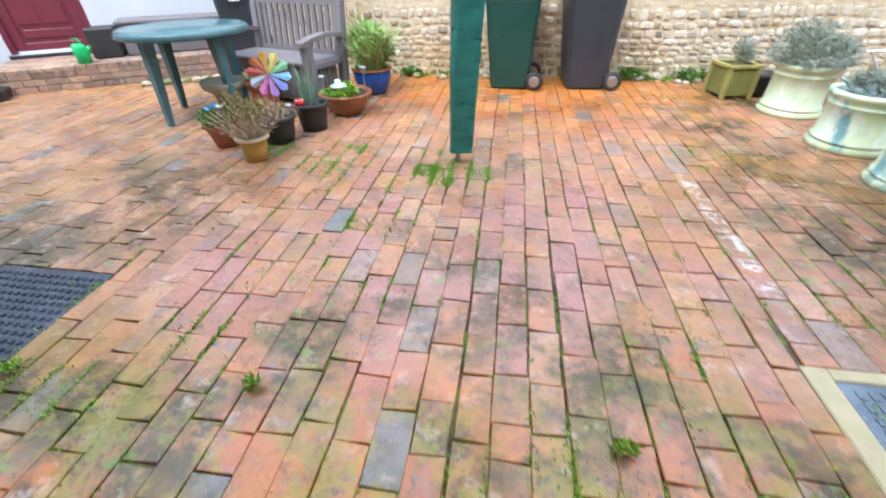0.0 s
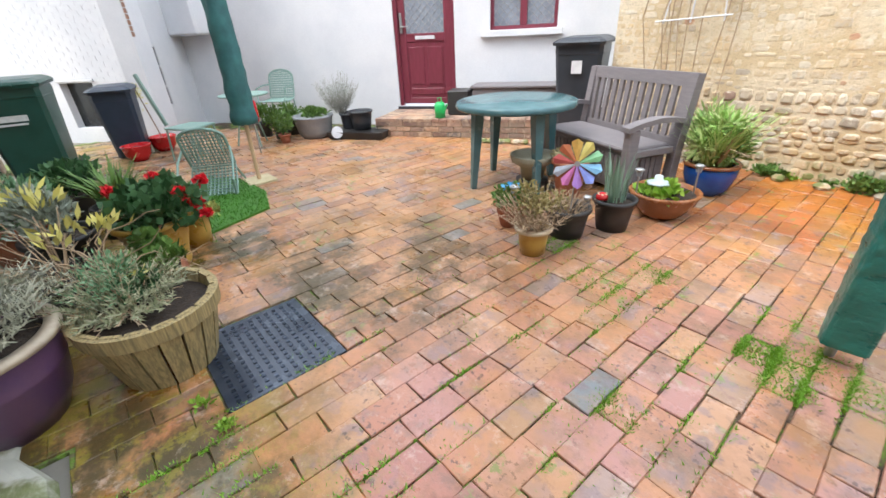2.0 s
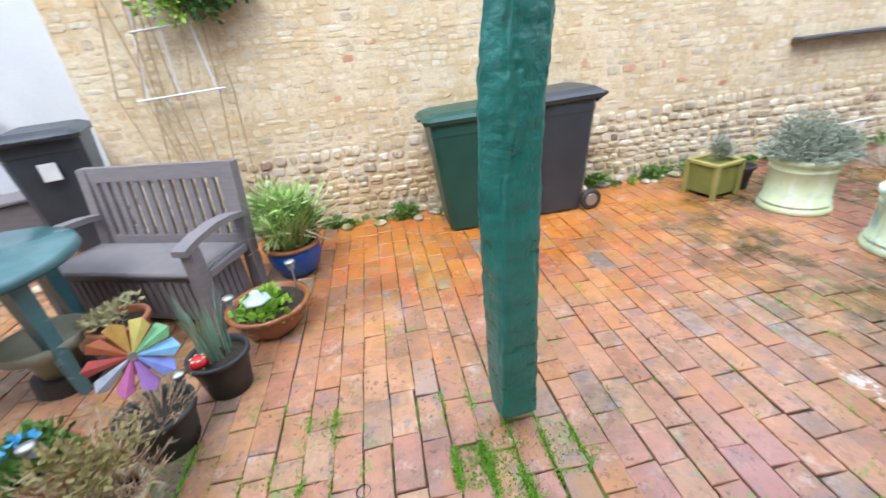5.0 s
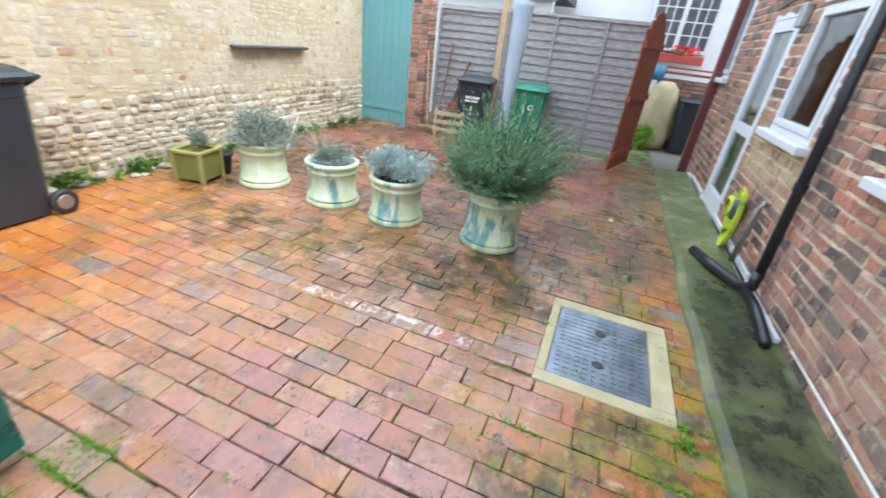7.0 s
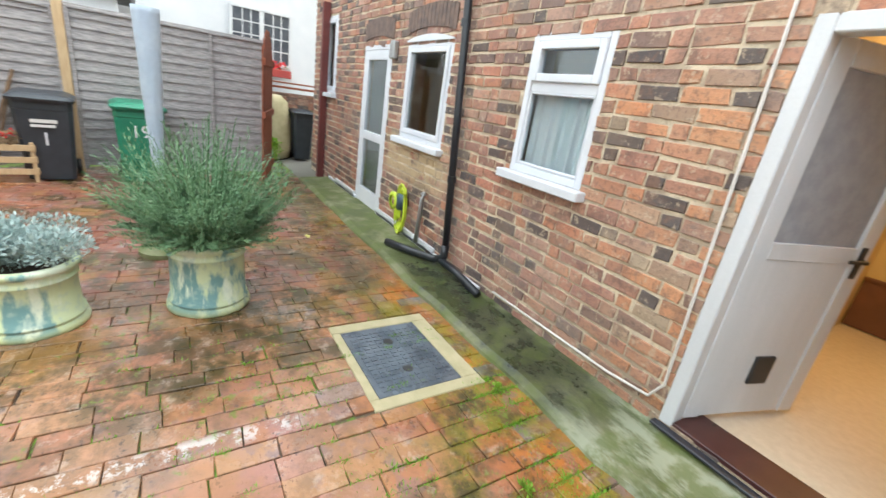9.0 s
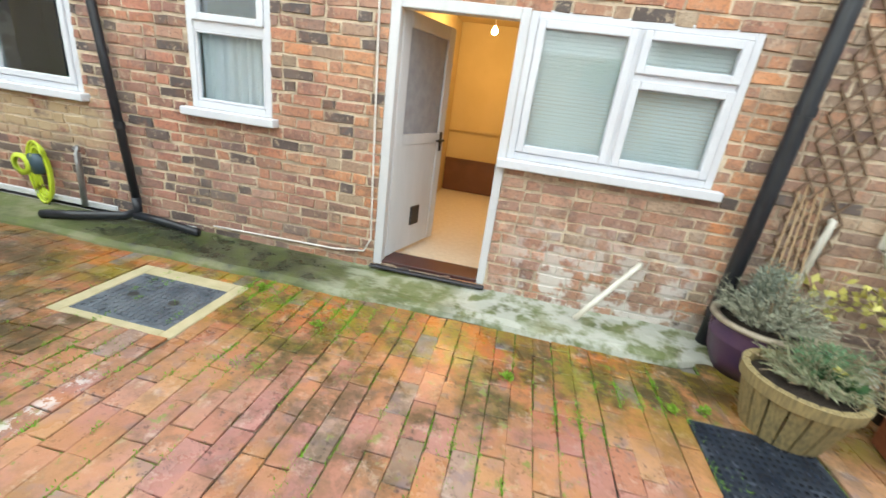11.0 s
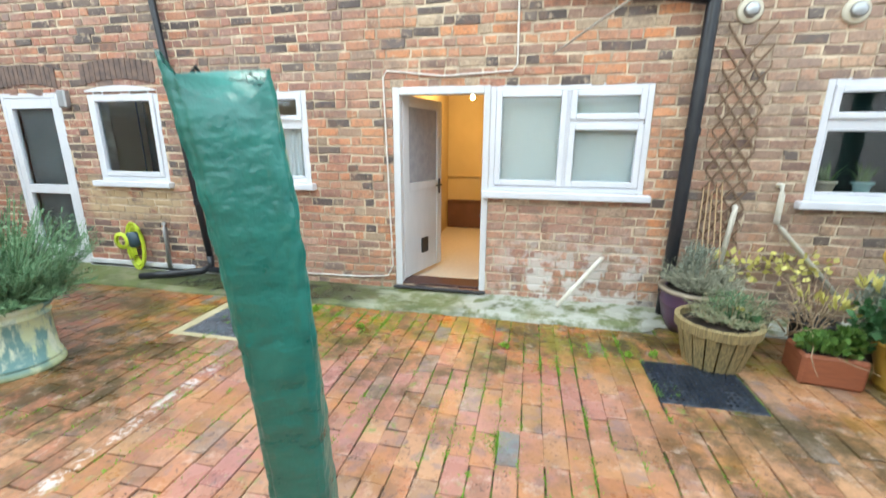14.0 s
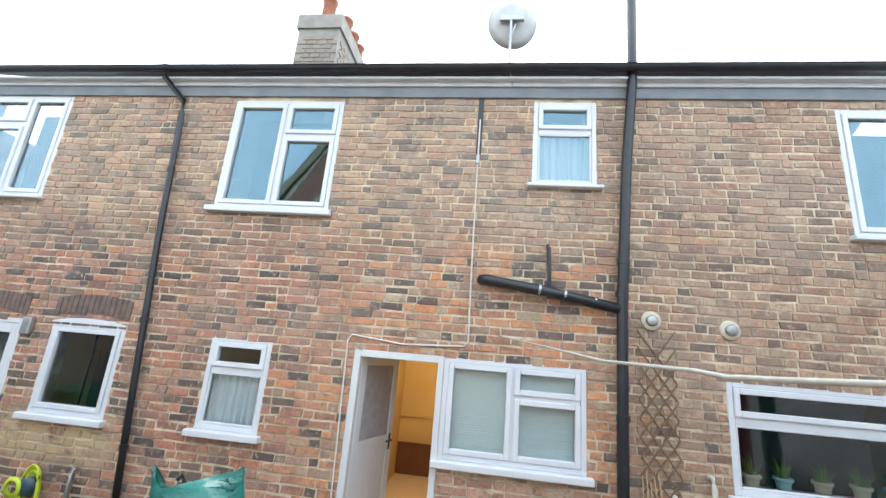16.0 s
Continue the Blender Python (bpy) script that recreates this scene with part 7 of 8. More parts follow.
sd = thing("satellite_dish", (-.98, .12, 5.75), 0, "pale round satellite dish on a pole above the gutter", "satellite dish")
part("mast", tube([(-.06, -.08, -.30), (.0, .02, -.05), (.0, .03, .62)], .018, 8), METAL, sd)
dm = look((-.02, -.06, .62), (.15, -1.2, 1.0))
part("dish", lathe([(0, .03), (.12, .025), (.22, .01), (.31, -.03), (.315, -.022), (.22, .022), (0, .045)], 32, m=dm), simple("pale_dish_mesh", (.62, .62, .62), (.52, .53, .54), 6, .5), sd, smooth=True)
part("bracket", boxes([((-.16, .0, .58), (.14, .05, .66))], .006), METAL, sd)
part("strut", tube([(.02, .04, .30), (-.08, .0, .60)], .01, 6), METAL, sd)
ch = thing("chimney_stack", label="grey brick chimney stack with red clay pots", category="chimney", kind="structure")
part("core", boxes([((2.95, -5.2, 6.6), (3.95, -3.2, 9.45)), ((2.90, -5.25, 9.35), (4.0, -3.15, 9.72))]), simple("grey_stack_mortar", (.36, .33, .30), (.28, .26, .24), 4, .9), ch)
part("chimney_brick", boxes([((2.95 + i * .25 + (.0 if r % 2 else .12), -3.199, 7.6 + r * .12), (3.17 + i * .25 + (.0 if r % 2 else .12), -3.18, 7.705 + r * .12)) for r in range(13) for i in range(4 if r % 2 else 3)] + [((2.93, -5.15 + i * .25 + (.0 if r % 2 else .1), 7.6 + r * .12), (2.949, -4.93 + i * .25 + (.0 if r % 2 else .1), 7.705 + r * .12)) for r in range(13) for i in range(7)], .004), simple("grey_chimney_brick", (.26, .22, .19), (.36, .30, .25), 3, .85), ch, kind="stuff")
for y in (-3.5, -4.0, -4.5, -4.95):
    part("chimney_pot", lathe([(.0, 9.72), (.19, 9.72), (.17, 9.9), (.15, 10.35), (.18, 10.38), (.18, 10.45), (.14, 10.45), (.13, 9.8), (0, 9.8)], 18, m=Matrix.Translation((3.45 if y > -3.8 else 3.2, y, 0 if y > -3.8 else -.12))), TERRACOTTA, ch, smooth=True)
# arches over the windows: bricks on end
ARCH_BRICK = simple("sooty_arch_brick", (.20, .135, .11), (.11, .085, .08), 12, .85, bump=.5)
for nm, (xa, xb, z) in {"arch_a": (3.32, 4.35, 2.27), "arch_b": (4.72, 5.68, 2.24)}.items():
    n = 14
    items = []
    for i in range(n):
        x = xa + (xb - xa) * i / n
        u = 2 * (i + .5) / n - 1
        zz = z + .06 * (1 - u * u)
        items.append(((x + .004, -.004, zz), (x + (xb - xa) / n - .004, .014, zz + .22)))
    part("arch_brick", boxes(items, .002), ARCH_BRICK, house)

# lit room behind the open door
lamp_m = Nodes("warm_bulb_glow")
em = lamp_m.t.nodes.new("ShaderNodeEmission")
em.inputs["Color"].default_value, em.inputs["Strength"].default_value = (1, .75, .42, 1), 18
lamp_m.t.links.new(em.outputs[0], lamp_m.out.inputs["Surface"])
cl = thing("ceiling_lamp", (-.02, -1.9, 2.27), 0, "bare warm bulb hanging from the ceiling", "ceiling lamp")
part("bulb", lathe([(0, -.04), (.03, -.025), (.035, 0), (.02, .03), (.012, .05), (0, .05)], 16), lamp_m.mat, cl, smooth=True)
part("cord", tube([(0, 0, .05), (0, 0, .28)], .004, 6), UPVC, cl)
bulb = new("bulb_light", bpy.data.lights.new("bulb_light", "POINT"))
bulb.data.energy, bulb.data.color, bulb.data.shadow_soft_size = 13, (1.0, .68, .34), .05
bulb.location = (-.02, -1.9, 2.14)
shf = thing("inner_shelf_unit", label="pale louvred cupboard front inside the room", category="cupboard")
part("cupboard", boxes([((-1.5, -3.38, 1.25), (-.75, -3.2, 2.1))], .01), simple("cream_paint", (.6, .52, .38), (.54, .46, .33), 5, .5), shf)
part("louvre", boxes([((-1.46, -3.199, 1.29 + k * .045), (-.79, -3.18, 1.32 + k * .045)) for k in range(17)]), simple("cream_paint_b", (.6, .52, .38), (.54, .46, .33), 5, .5), shf, kind="stuff")

# plants on the inner sill of the wide window
rp_ = random.Random(41)
part("inner_sill", boxes([((-4.90, -.36, 1.17), (-3.28, -.08, 1.20))], .004), UPVC, house)
for k, x in enumerate((-3.50, -3.78, -4.12, -4.45, -4.74)):
    pt = pot("sill_pot", (x, -.2, 1.202), pot_profile(.05, .07, .13), (CREAM_GLAZE, simple("pale_turquoise_glaze", (.35, .6, .6), (.4, .66, .66), 9, .3), CREAM_GLAZE)[k % 3], "small pale pot on the inner window sill", soil=(.055, .11), group="pots on the window sill")
    plant("sill_plant", (x, -.2, 1.31), [("leaf_mass", blades(rp_, 26, .05, .22, .014, .7), LEAF_GREEN)], "small spiky house plant on the sill")

# climber and wire obelisk on the flint wall
ob_ = thing("wire_obelisk", label="white wire obelisk frame hung on the flint wall", category="trellis")
for x0_, x1_ in ((-2.42, -2.22), (-1.86, -1.98), (-2.16, -2.12)):
    part("upright", tube([(x0_, 5.80, 1.34), (x1_, 5.80, 2.5)], .008, 6), WHITE_PAINT, ob_)
for z, a, b in ((1.36, -2.50, -1.80), (1.85, -2.36, -1.88), (2.2, -2.30, -1.92)):
    part("crossbar", tube([(a, 5.79, z), (b, 5.79, z + .03)], .008, 6), WHITE_PAINT, ob_)
plant("wall_climber", (-1.75, 5.72, 2.15), [("leaf_mass", foliage(rp_, 2200, (0, 0, 0), (.42, .14, .36), .06, .6, .3, .4, 9), LEAF_BRIGHT), ("inner_leaf_mass", foliage(rp_, 900, (0, .03, -.02), (.36, .10, .30), .06, .6, .2, .3, 7), LEAF_DARK)], "bright green climber on top of the flint wall")
vines = []
rv = random.Random(52)
cv = thing("bare_vine", label="dry bare vine stems trained up the wall", category="climber")
for k in range(9):
    x = -2.55 + k * .09
    bm = tube([(x, 5.80, .05), (x + rv.uniform(-.06, .06), 5.80, .7), (x + rv.uniform(-.1, .1), 5.80, 1.4), (x + rv.uniform(-.15, .15), 5.79, 2.2)], .006, 5)
    part("vine", bm, DRY, cv)
ledge = thing("projecting_slate", label="thin slate projecting from the flint wall", category="ledge")
part("slate", boxes([((3.62, 5.76, 1.20), (4.96, 5.87, 1.235))], .008), SLATE_ROOF, ledge)
part("pale_patch", boxes([((4.7, 5.862, .52), (5.9, 5.868, .66))], .004), LIME, ledge, "smooth pale mortar patch") if False else None

# weeds along the foot of the flint wall
rw = random.Random(61)
for k in range(26):
    x = rw.choice((rw.uniform(-1.2, -.35), rw.uniform(1.3, 2.6), rw.uniform(1.3, 2.4), rw.uniform(2.6, 6.3)))
    s = rw.uniform(.05, .11)
    plant("wall_weed", (x, 5.78 + rw.uniform(-.06, .04), 0), [("leaf_mass", foliage(rw, 120, (0, 0, s * .7), (s * 1.5, s, s * .8), .04, .7, .6, .2, 4), LEAF_GREEN)], "low green weed at the foot of the wall")
for k in range(16):
    x = rw.uniform(1.2, 2.9) if k < 11 else rw.uniform(-1.3, 0)
    st = thing("fallen_flint", (x, 5.76 + rw.uniform(-.10, .05), 0), rw.uniform(0, 360), "pale flint lying at the wall foot", "stone", "flints at the wall foot")
    r = rw.uniform(.03, .07)
    part("stone", lathe([(0, 0), (r, .005), (r * 1.15, r * .5), (r * .7, r * .9), (0, r)], 9, wob=.5), STONE, st)

for i in range(16):
    x = (2.25, 2.0, 1.75, 1.5, 1.3, 1.05, .75, 3.2, 3.6, 4.3, -.75, -1.0, -1.25, -1.5, -1.75, 5.0)[i]
    s = rw.uniform(.03, .06)
    plant("wall_weed", (x + rw.uniform(-.05, .05), 5.77 + rw.uniform(-.08, .04), 0), [("leaf_mass", foliage(rw, 90, (0, 0, s * .6), (s * 2.0, s * 1.2, s * .7), .032, .7, .6, .2, 4), (LEAF_GREEN, LEAF_BRIGHT)[i % 2])], "low green weed at the foot of the wall")

# grass and moss in the joints
def tufts(name, label, spots, rng):
    v, f = [], []
    for x, y, r, n in spots:
        for _ in range(int(n * 1.5)):
            a, q = rng.uniform(0, 6.283), math.sqrt(rng.random()) * r
            px = x + q * math.cos(a)
            py = y + q * math.sin(a)
            # grass keeps to the joints between bricks
            c = (px + 9.288) % .129
            if min(c, .129 - c) > .016 and rng.random() < (.62 if n > 450 else .85):
                px += (0 if c < .0645 else .129) - c + rng.gauss(0, .008 + .10 * r * max(0, .7 - q / r))
            h = rng.uniform(.003, .017) * (1.3 - .6 * q / r)
            b = rng.uniform(0, 6.283)
            lx, ly = rng.uniform(-.02, .02), rng.uniform(-.02, .02)
            k = len(v)
            w = .0055
            v += [(px - w * math.cos(b), py - w * math.sin(b), -.008), (px + w * math.cos(b), py + w * math.sin(b), -.008), (px + lx, py + ly, h)]
            f.append((k, k + 1, k + 2))
    me = quad_mesh(name, v, f)
    me.materials.append(GRASS)
    return tagged(new(name, me), label, "grass", kind="stuff")


rgm = random.Random(71)
spots = [(-.26, 3.04, .17, 1500), (-.05, 2.96, .13, 1100), (-.42, 2.98, .12, 1500), (-.30, 2.82, .10, 700), (-.75, 2.2, .10, 500), (-1.05, 3.3, .12, 600), (.55, .72, .2, 500), (1.05, .70, .2, 420), (1.6, 1.75, .25, 420), (.8, 1.5, .2, 260), (-1.75, 3.25, .15, 500), (-.35, 3.3, .16, 240), (-1.30, 3.02, .2, 360), (-1.05, 2.9, .22, 300), (-.55, 1.6, .15, 120), (-1.15, 1.25, .16, 260), (-1.45, .95, .14, 220), (1.22, .62, .16, 240), (.95, .9, .2, 200), (.35, .85, .25, 260), (.1, .72, .2, 160), (-.5, 2.2, .2, 120), (-1.62, .98, .1, 160)]
for _ in range(150):
    spots.append((rgm.uniform(-2.0, 2.2), rgm.uniform(.62, 3.6), rgm.uniform(.03, .12), rgm.randint(8, 40)))
tufts("joint_grass", "short bright grass and moss in the paving joints", spots, rgm)
for x, y in ((-1.72, 1.02), (-1.92, .96), (.55, 1.0), (1.18, .66), (-.75, 1.05)):
    plant("paving_weed", (x, y, 0), [("leaf_mass", foliage(rgm, 60, (0, 0, .02), (.045, .045, .02), .03, .5, .6, .2, 4), LEAF_BRIGHT)], "small fresh green weed in the joint")
# dark spots and leaf
hl = thing("airer_socket", (-.90, 2.96, 0), 0, "small dark socket hole in the paving", "socket", kind="structure")
part("hole", lathe([(.032, .004), (.026, .005), (.022, -.01), (0, -.011)], 18), BLACK_PLASTIC, hl)
yl = thing("fallen_leaf", (4.1, 1.1, .004), 0, "single yellow fallen leaf on the paving", "leaf")
part("leaf", loft([[(-.06, 0, 0), (0, .03, .004), (.07, 0, .002), (0, -.03, .004)], [(-.06, 0, .002), (0, .03, .006), (.07, 0, .004), (0, -.03, .006)]]), YELLOW_LEAF, yl)

# pots by the house, west side
pot("purple_pot", (-2.38, .33, .0), [(0, 0), (.19, 0), (.245, .12), (.272, .25), (.276, .262), (.272, .27), (.285, .36), (.285, .39), (.25, .39), (.245, .34), (0, .34)], PURPLE_GLAZE, "large purple-brown glazed pot with a cream rim", simple("worn_pot_rim", (.40, .34, .25), (.26, .21, .16), 9, .5), [(.283, .375), (.305, .38), (.307, .40), (.288, .408), (.25, .405), (.25, .37)], (.25, .365))
plant("lavender_bush", (-2.40, .33, .38), [("stalk", sprigs(rgm, 220, (0, 0, 0), .16, .42, 1.2, 14, .04, .0025, .2), leafy("faded_lavender", (.24, .25, .18), (.40, .40, .30))), ("leaf_mass", foliage(rgm, 1400, (.02, -.08, .24), (.16, .12, .20), .035, .3, .7, .4, 6), LAVENDER)], "tall faded lavender in a purple pot")
ypt = pot("yellow_pot", (-3.46, 1.10, 0), [(0, 0), (.14, 0), (.16, .05), (.15, .08), (.215, .33), (.235, .34), (.235, .37), (.20, .37), (.19, .3), (0, .3)], YELLOW_GLAZE, "tall ribbed yellow glazed pot", soil=(.19, .33))
rgr = random.Random(83)
plant("geranium", (-3.46, 1.12, .30), [("leaf_mass", foliage(rgr, 1500, (0, 0, .12), (.34, .30, .17), .07, .85, .6, .4, 9), LEAF_DARK)], "bushy dark green geranium leaves in a yellow pot")
for x, y, z, r in ((-3.28, 1.28, 0.54, .055), (-3.62, 1.22, 0.58, .045), (-3.38, 1.38, 0.42, .05), (-3.52, 1.46, 0.52, .05), (-3.24, 1.40, 0.38, .035), (-3.65, .95, 0.54, .045), (-3.80, 1.30, 0.44, .03)):
    fl = thing("geranium_flower", (x, y, z), 0, "round scarlet geranium flower head", "flower", "geranium flowers")
    part("flower_head", foliage(rgr, 150, (0, 0, 0), (r * .8, r * .8, r * .6), r * .75, .9, .4, .5, 5), RED_PETAL, fl, kind="stuff")
    part("stalk", tube([(0, 0, -.22), (.0, .0, 0)], .003, 5), LEAF_GREEN, fl)
spp = pot("striped_pot", (-3.72, 1.36, 0), pot_profile(.09, .12, .26), YELLOW_GLAZE, "small orange-yellow striped pot", soil=(.1, .22))
plant("yellow_green_daisy", (-3.70, 1.36, .24), [("leaf_mass", foliage(rgr, 700, (.02, .02, .02), (.17, .15, .10), .04, .6, .5, .3, 6), leafy("yellow_green_leaf", (.30, .34, .08), (.50, .50, .18)))], "yellow-green tumbling plant in a small pot")
for (x, y, r, h, mt, lab) in ((-3.15, .62, .15, .30, BLACK_PLASTIC, "black pot of dead stems"), (-2.80, .38, .17, .24, BLACK_PLASTIC, "wide black plastic tub"), (-3.7, .62, .20, .34, BLACK_PLASTIC, "large black tub of sage"), (-4.4, .95, .16, .26, BLACK_PLASTIC, "black pot of spiky leaves"), (-4.3, .35, .20, .32, TERRACOTTA, "terracotta pot by the wall"), (-4.9, .7, .18, .3, BLACK_PLASTIC, "black pot of green leaves")):
    pot("black_pot" if mt is BLACK_PLASTIC else "terracotta_pot", (x, y, .0), pot_profile(r * .8, r, h), mt, lab, soil=(r * .85, h * .85))
plant("dead_stalks", (-3.15, .62, .26), [("stalk", sprigs(rgr, 60, (0, 0, 0), .12, .50, 1.3, 4, .04, .003, .3), DRY)], "tangle of dry brown stems")
for k in range(26):
    pass
twv = thing("twisted_branches", (-2.95, .72, .22), 0, "pale twisted bare branches arching over the pots", "plant")
for k in range(14):
    a = rgr.uniform(0, 6.28)
    p = [Vector((rgr.uniform(-.1, .1), rgr.uniform(-.1, .1), 0))]
    d = Vector((math.cos(a) * .5, math.sin(a) * .5, 1)).normalized()
    for j in range(9):
        d = (d + Vector((rgr.uniform(-.5, .5), rgr.uniform(-.5, .5), rgr.uniform(-.55, .25)))).normalized()
        p.append(p[-1] + d * .07)
    part("branch", tube(p, .006, 5, taper=.35), DRY, twv, smooth=True)
plant("yellow_leaves", (-3.1, .70, .42), [("leaf_mass", foliage(rgr, 46, (0, 0, .05), (.30, .24, .07), .10, .3, .9, .2, 6), YELLOW_LEAF)], "bright yellow autumn leaves on thin stems")
plant("yellow_leaves", (-3.55, .60, .50), [("leaf_mass", foliage(rgr, 36, (0, 0, .08), (.26, .22, .07), .10, .3, .9, .2, 6), YELLOW_LEAF)], "yellow fading leaves above the tubs")
plant("sage", (-3.75, .62, .32), [("leaf_mass", foliage(rgr, 1500, (0, 0, .16), (.34, .28, .18), .055, .4, .8, .4, 9), LAVENDER)], "grey-green sage bush in a black tub")
plant("sage", (-4.25, .36, .30), [("leaf_mass", foliage(rgr, 1500, (0, 0, .18), (.34, .28, .20), .055, .4, .8, .4, 9), ROSEMARY)], "grey-green shrub by the wall")
plant("spiky_leaves", (-4.4, .98, .24), [("leaf_mass", blades(rgr, 120, .10, .42, .02, .8), LEAF_GREEN)], "strap-leaved green plant in a pot")
plant("green_bush", (-4.9, .7, .28), [("leaf_mass", foliage(rgr, 900, (0, 0, .12), (.26, .24, .16), .06, .7, .6, .4, 7), LEAF_DARK)], "dark green leafy plant near the bins")
plant("wall_vine_leaves", (-3.05, .10, .55), [("leaf_mass", foliage(rgr, 120, (0, 0, 0), (.45, .05, .22), .075, .7, .4, .4, 8), YELLOW_LEAF)], "yellowing climber leaves against the brick wall")
cn = thing("bamboo_canes", (-2.52, .10, .30), 0, "bundle of thin bamboo canes against the wall", "cane")
for k in range(5):
    part("cane", tube([(-.10 + k * .06, .10, 0), (-.02 + k * .035, .0, 1.02 - .05 * (k % 3))], .006, 6), WOOD_PALE, cn)
yo = thing("yellow_ornament", (-3.78, .42, .78), 0, "flat yellow flower-shaped garden ornament on a stick", "ornament")
part("disc", lathe([(0, 0), (.11, .0), (.12, .01), (0, .02)], 20, m=look((0, 0, 0), (1.6, 2.2, .6)), wob=.3), YELLOW_GLAZE, yo)
part("stick", tube([(0, 0, -.75), (0, 0, 0)], .006, 6), METAL, yo)


# clutter along the fence
bm_ = thing("broom", (6.60, 4.48, 0), 0, "wooden broom leaning on the brick pier", "broom")
part("handle", tube([(0, 0, .10), (.02, .10, 1.35)], .014, 8), WOOD_PALE, bm_)
part("head", boxes([((-.05, -.17, .06), (.05, .17, .11))], .008), WOOD_OLD, bm_)
part("bristle", boxes([((-.045, -.165, .0), (.045, .165, .06))], .004), TWIG, bm_)
for k, (y0_, y1_, z1_, r_) in enumerate(((4.35, 3.95, 1.25, .02), (4.25, 4.0, 1.1, .016), (4.42, 4.30, 1.5, .018))):
    tn = thing("garden_tool", (6.95, y0_, 0), 0, "long garden tool leaning on the fence", "garden tool")
    part("shaft", tube([(-.05, 0, 0), (.10, y1_ - y0_, z1_)], r_, 8), TWIG, tn)
cr = thing("wooden_crate", (6.55, 4.02, 0), 10, "pale slatted wooden crate of odds and ends", "crate")
for z in (.10, .24, .38):
    part("slat", boxes([((-.2, -.26, z), (-.185, .26, z + .07))], .003), WOOD_PALE, cr)
    part("slat", boxes([((-.2, -.262, z), (.2, -.25, z + .07))], .003), WOOD_PALE, cr)
part("corner_post", boxes([((-.19, -.25, 0), (-.15, -.21, .48))], .003), WOOD_PALE, cr)
part("corner_post", boxes([((-.19, .21, 0), (-.15, .25, .48))], .003), WOOD_PALE, cr)
plant("crate_plants", (6.5, 3.98, .40), [("leaf_mass", foliage(rgr, 240, (0, 0, .08), (.18, .18, .10), .05, .6, .5, .4, 5), DRY), ("flower_mass", foliage(rgr, 24, (-.05, 0, .15), (.12, .12, .05), .045, .8), RED_PETAL)], "dry plants and red blooms in the crate")
plant("bare_brush", (4.3, 5.1, .0), [("stalk", sprigs(rgr, 130, (0, 0, 0), .35, .42, 2.6, 5, .03, .003, .5), leafy("grey_twig", (.30, .27, .22), (.44, .40, .34)))], "low grey twiggy brush by the flint wall")
wf_ = thing("white_folding_stand", (4.0, 5.35, 0), 0, "low white wire stand by the wall", "stand")
part("top_rail", tube([(-.35, 0, .42), (.35, .1, .42)], .012, 6), WHITE_PAINT, wf_)
part("leg", tube([(-.3, 0, .42), (.1, .1, 0)], .01, 6), WHITE_PAINT, wf_)
part("leg", tube([(.3, .1, .42), (-.1, 0, 0)], .01, 6), WHITE_PAINT, wf_)

# beyond the gate
tw = thing("low_stone_wall", label="low mossy stone wall beyond the gate", category="wall")
rs = random.Random(91)
for r in range(8):
    y = -.35
    while y < 1.35:
        l = rs.uniform(.18, .34)
        part("block", boxes([((9.45 + rs.uniform(0, .03), y, r * .13), (9.75, min(y + l, 1.4) - .012, r * .13 + .122))], .015), CREAM_STONE_FRAME, tw)
        y += l
part("top_board", boxes([((9.35, -.45, 1.42), (9.80, .75, 1.46)), ((9.38, -.45, 1.52), (9.7, .7, 1.55))], .005), GATE_RED, tw)
part("brick_course", boxes([((9.42, -.4 + k * .225, 1.04 + r * .075), (9.74, -.4 + k * .225 + .215, 1.105 + r * .075)) for k in range(5) for r in range(4)], .004), HOUSE_BRICK, tw)
bb = thing("blue_tub", (9.42, .78, 1.28), 0, "blue plastic tub on the stone wall", "tub")
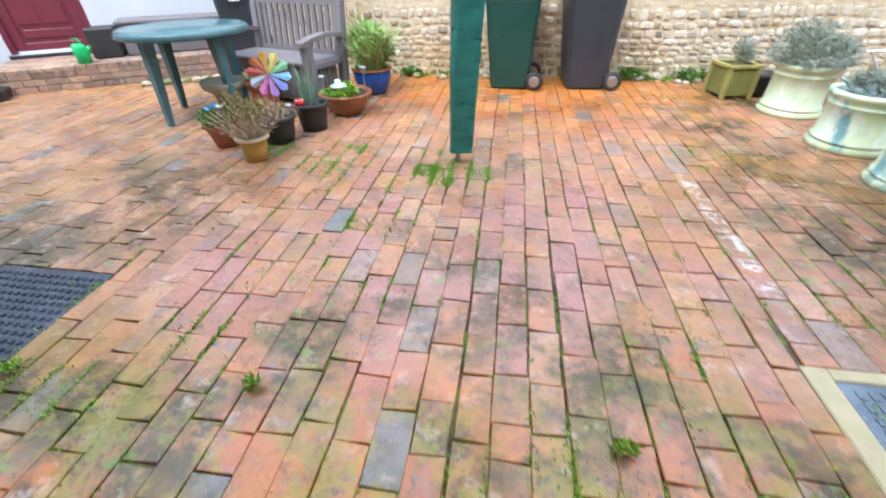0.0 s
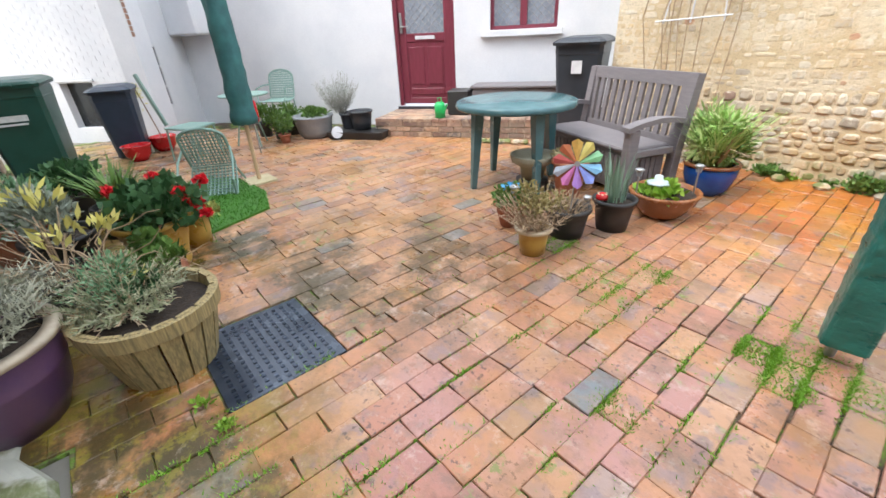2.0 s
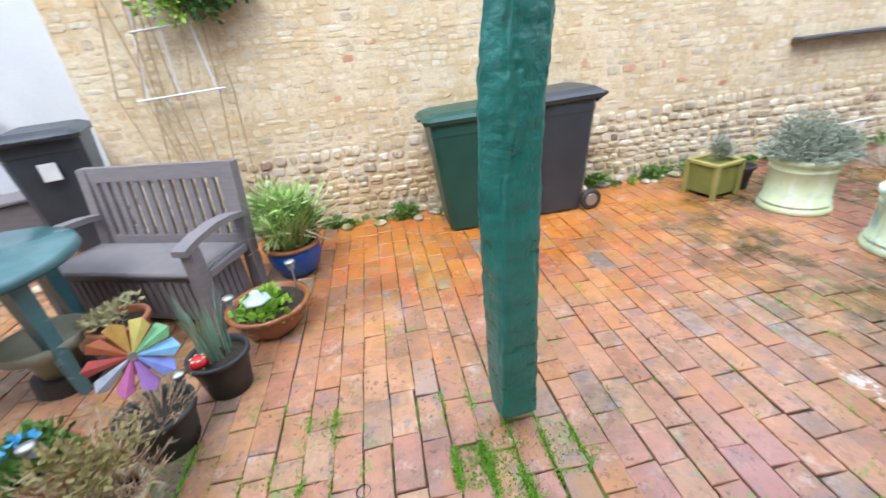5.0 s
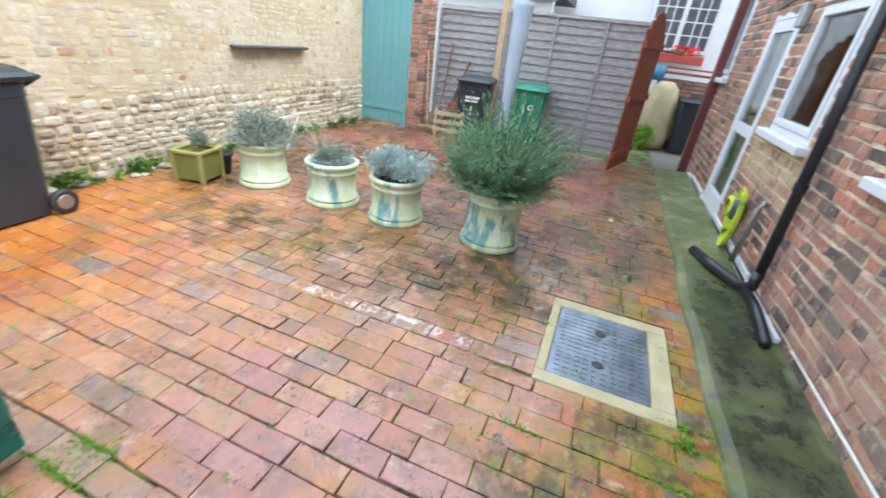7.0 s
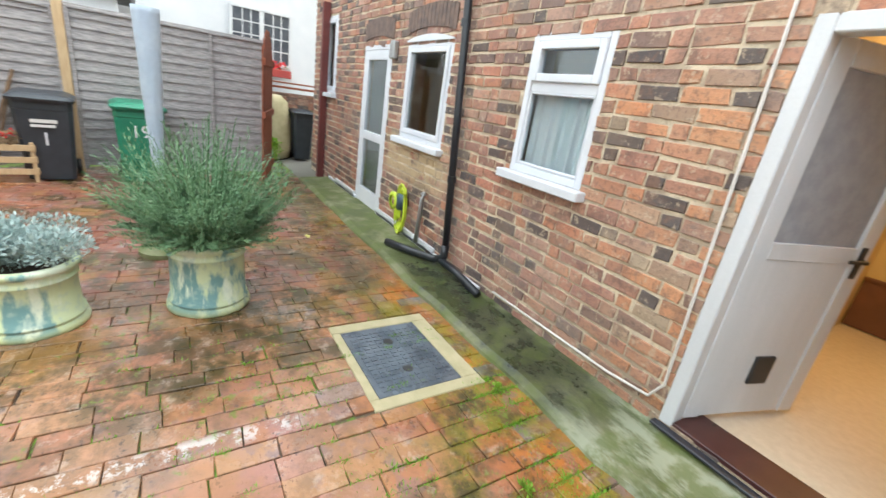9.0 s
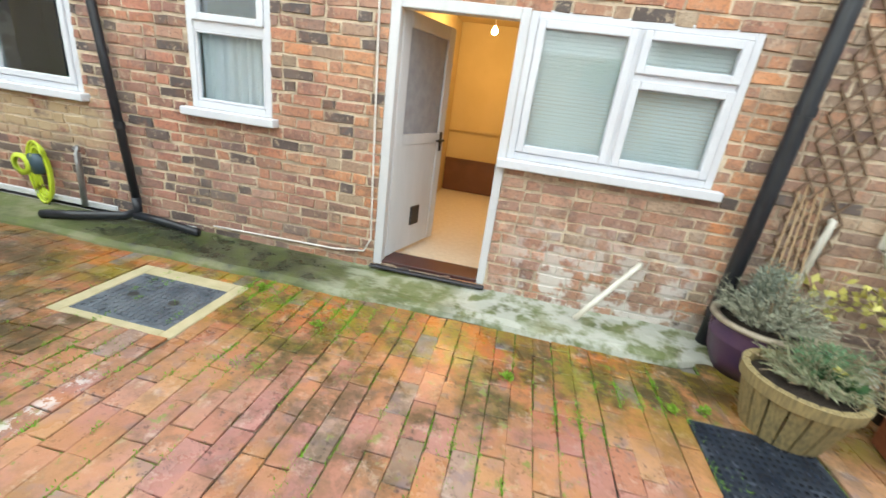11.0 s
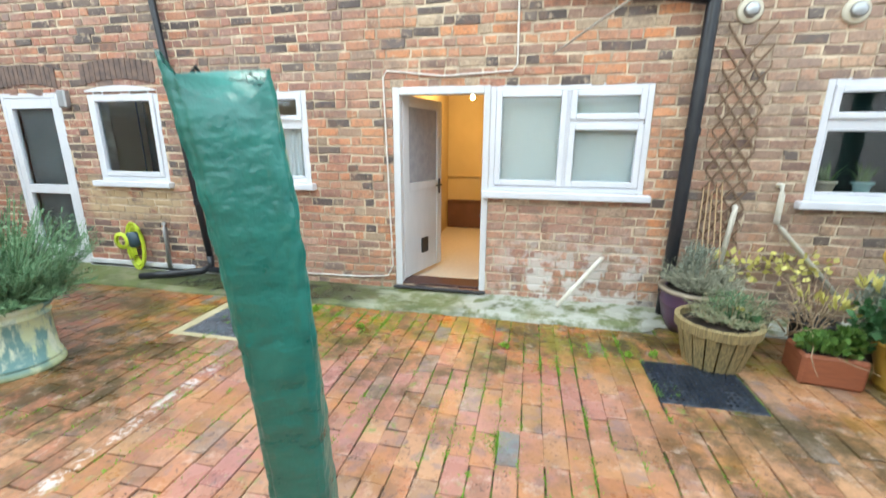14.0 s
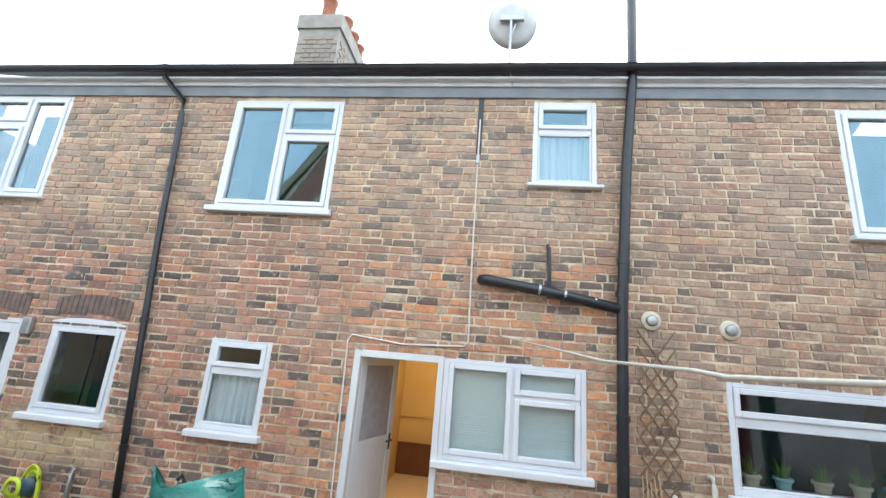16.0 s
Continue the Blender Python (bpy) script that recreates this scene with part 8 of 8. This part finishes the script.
part("tub", lathe([(0, 0), (.14, 0), (.17, .26), (.15, .26), (.12, .03), (0, .03)], 20), simple("mid_blue_plastic", (.05, .20, .38), (.07, .25, .45), 5, .4), bb, smooth=True)
bs = thing("cream_sack", (9.30, .55, .0), 0, "stained cream sack standing by the wall", "sack")
part("sack", lathe([(0, 0), (.28, 0), (.34, .2), (.33, .7), (.25, 1.15), (.12, 1.28), (0, 1.28)], 18, wob=.25), CREAM_STONE_FRAME, bs, smooth=True)
db = wheelie("wheelie_bin", "dark wheelie bin beyond the gate", pose(9.2, .0, 0, 0, 0, -90), GREY_BIN, w=.42, d=.5, h=.95)
plant("green_weeds", (9.0, .75, 0), [("leaf_mass", foliage(rgr, 500, (0, 0, .2), (.3, .3, .25), .07, .6, .6, .4, 6), LEAF_BRIGHT)], "bright green weeds beyond the gate")
rtp = thing("red_window_box", (11.4, .3, 1.62), 0, "red window box with pink-red flowers", "window box")
part("box", boxes([((-.12, -.5, 0), (.12, .5, .18))], .01), simple("dull_red_paint", (.4, .06, .05), (.34, .05, .05), 5, .5), rtp)
plant("window_box_flowers", (11.38, .3, 1.80), [("flower_mass", foliage(rgr, 90, (0, 0, .08), (.12, .42, .09), .08, .9), RED_PETAL), ("leaf_mass", foliage(rgr, 200, (0, 0, .04), (.12, .42, .07), .06, .7), LEAF_GREEN)], "red flowers in a window box")

# ---- pieces laid last ----
rng_s = random.Random(9)
for s in NEAR_STONES:
    v_, f_ = [], []
    ox, oz = (s[0] + s[1]) / 2, (s[2] + s[3]) / 2
    stone_mesh(rng_s, v_, f_, *s, ox, oz)
    me_ = quad_mesh("stone", [(x, y - 5.88, z) for x, y, z in v_], f_)
    me_.materials.append(STONE)
    ob = new("stone", me_)
    ob.location = (ox, 5.88, oz)
    ob.parent = flint
finish_pieces()

# the plan is drawn in units; bring all of it to metres
bpy.context.view_layer.update()
for ob in list(scene.objects):
    if ob.parent is None and ob.type in ("MESH", "EMPTY", "FONT"):
        ob.matrix_world = Matrix.Scale(UNIT, 4) @ ob.matrix_world
bulb.location = Vector(bulb.location) * UNIT
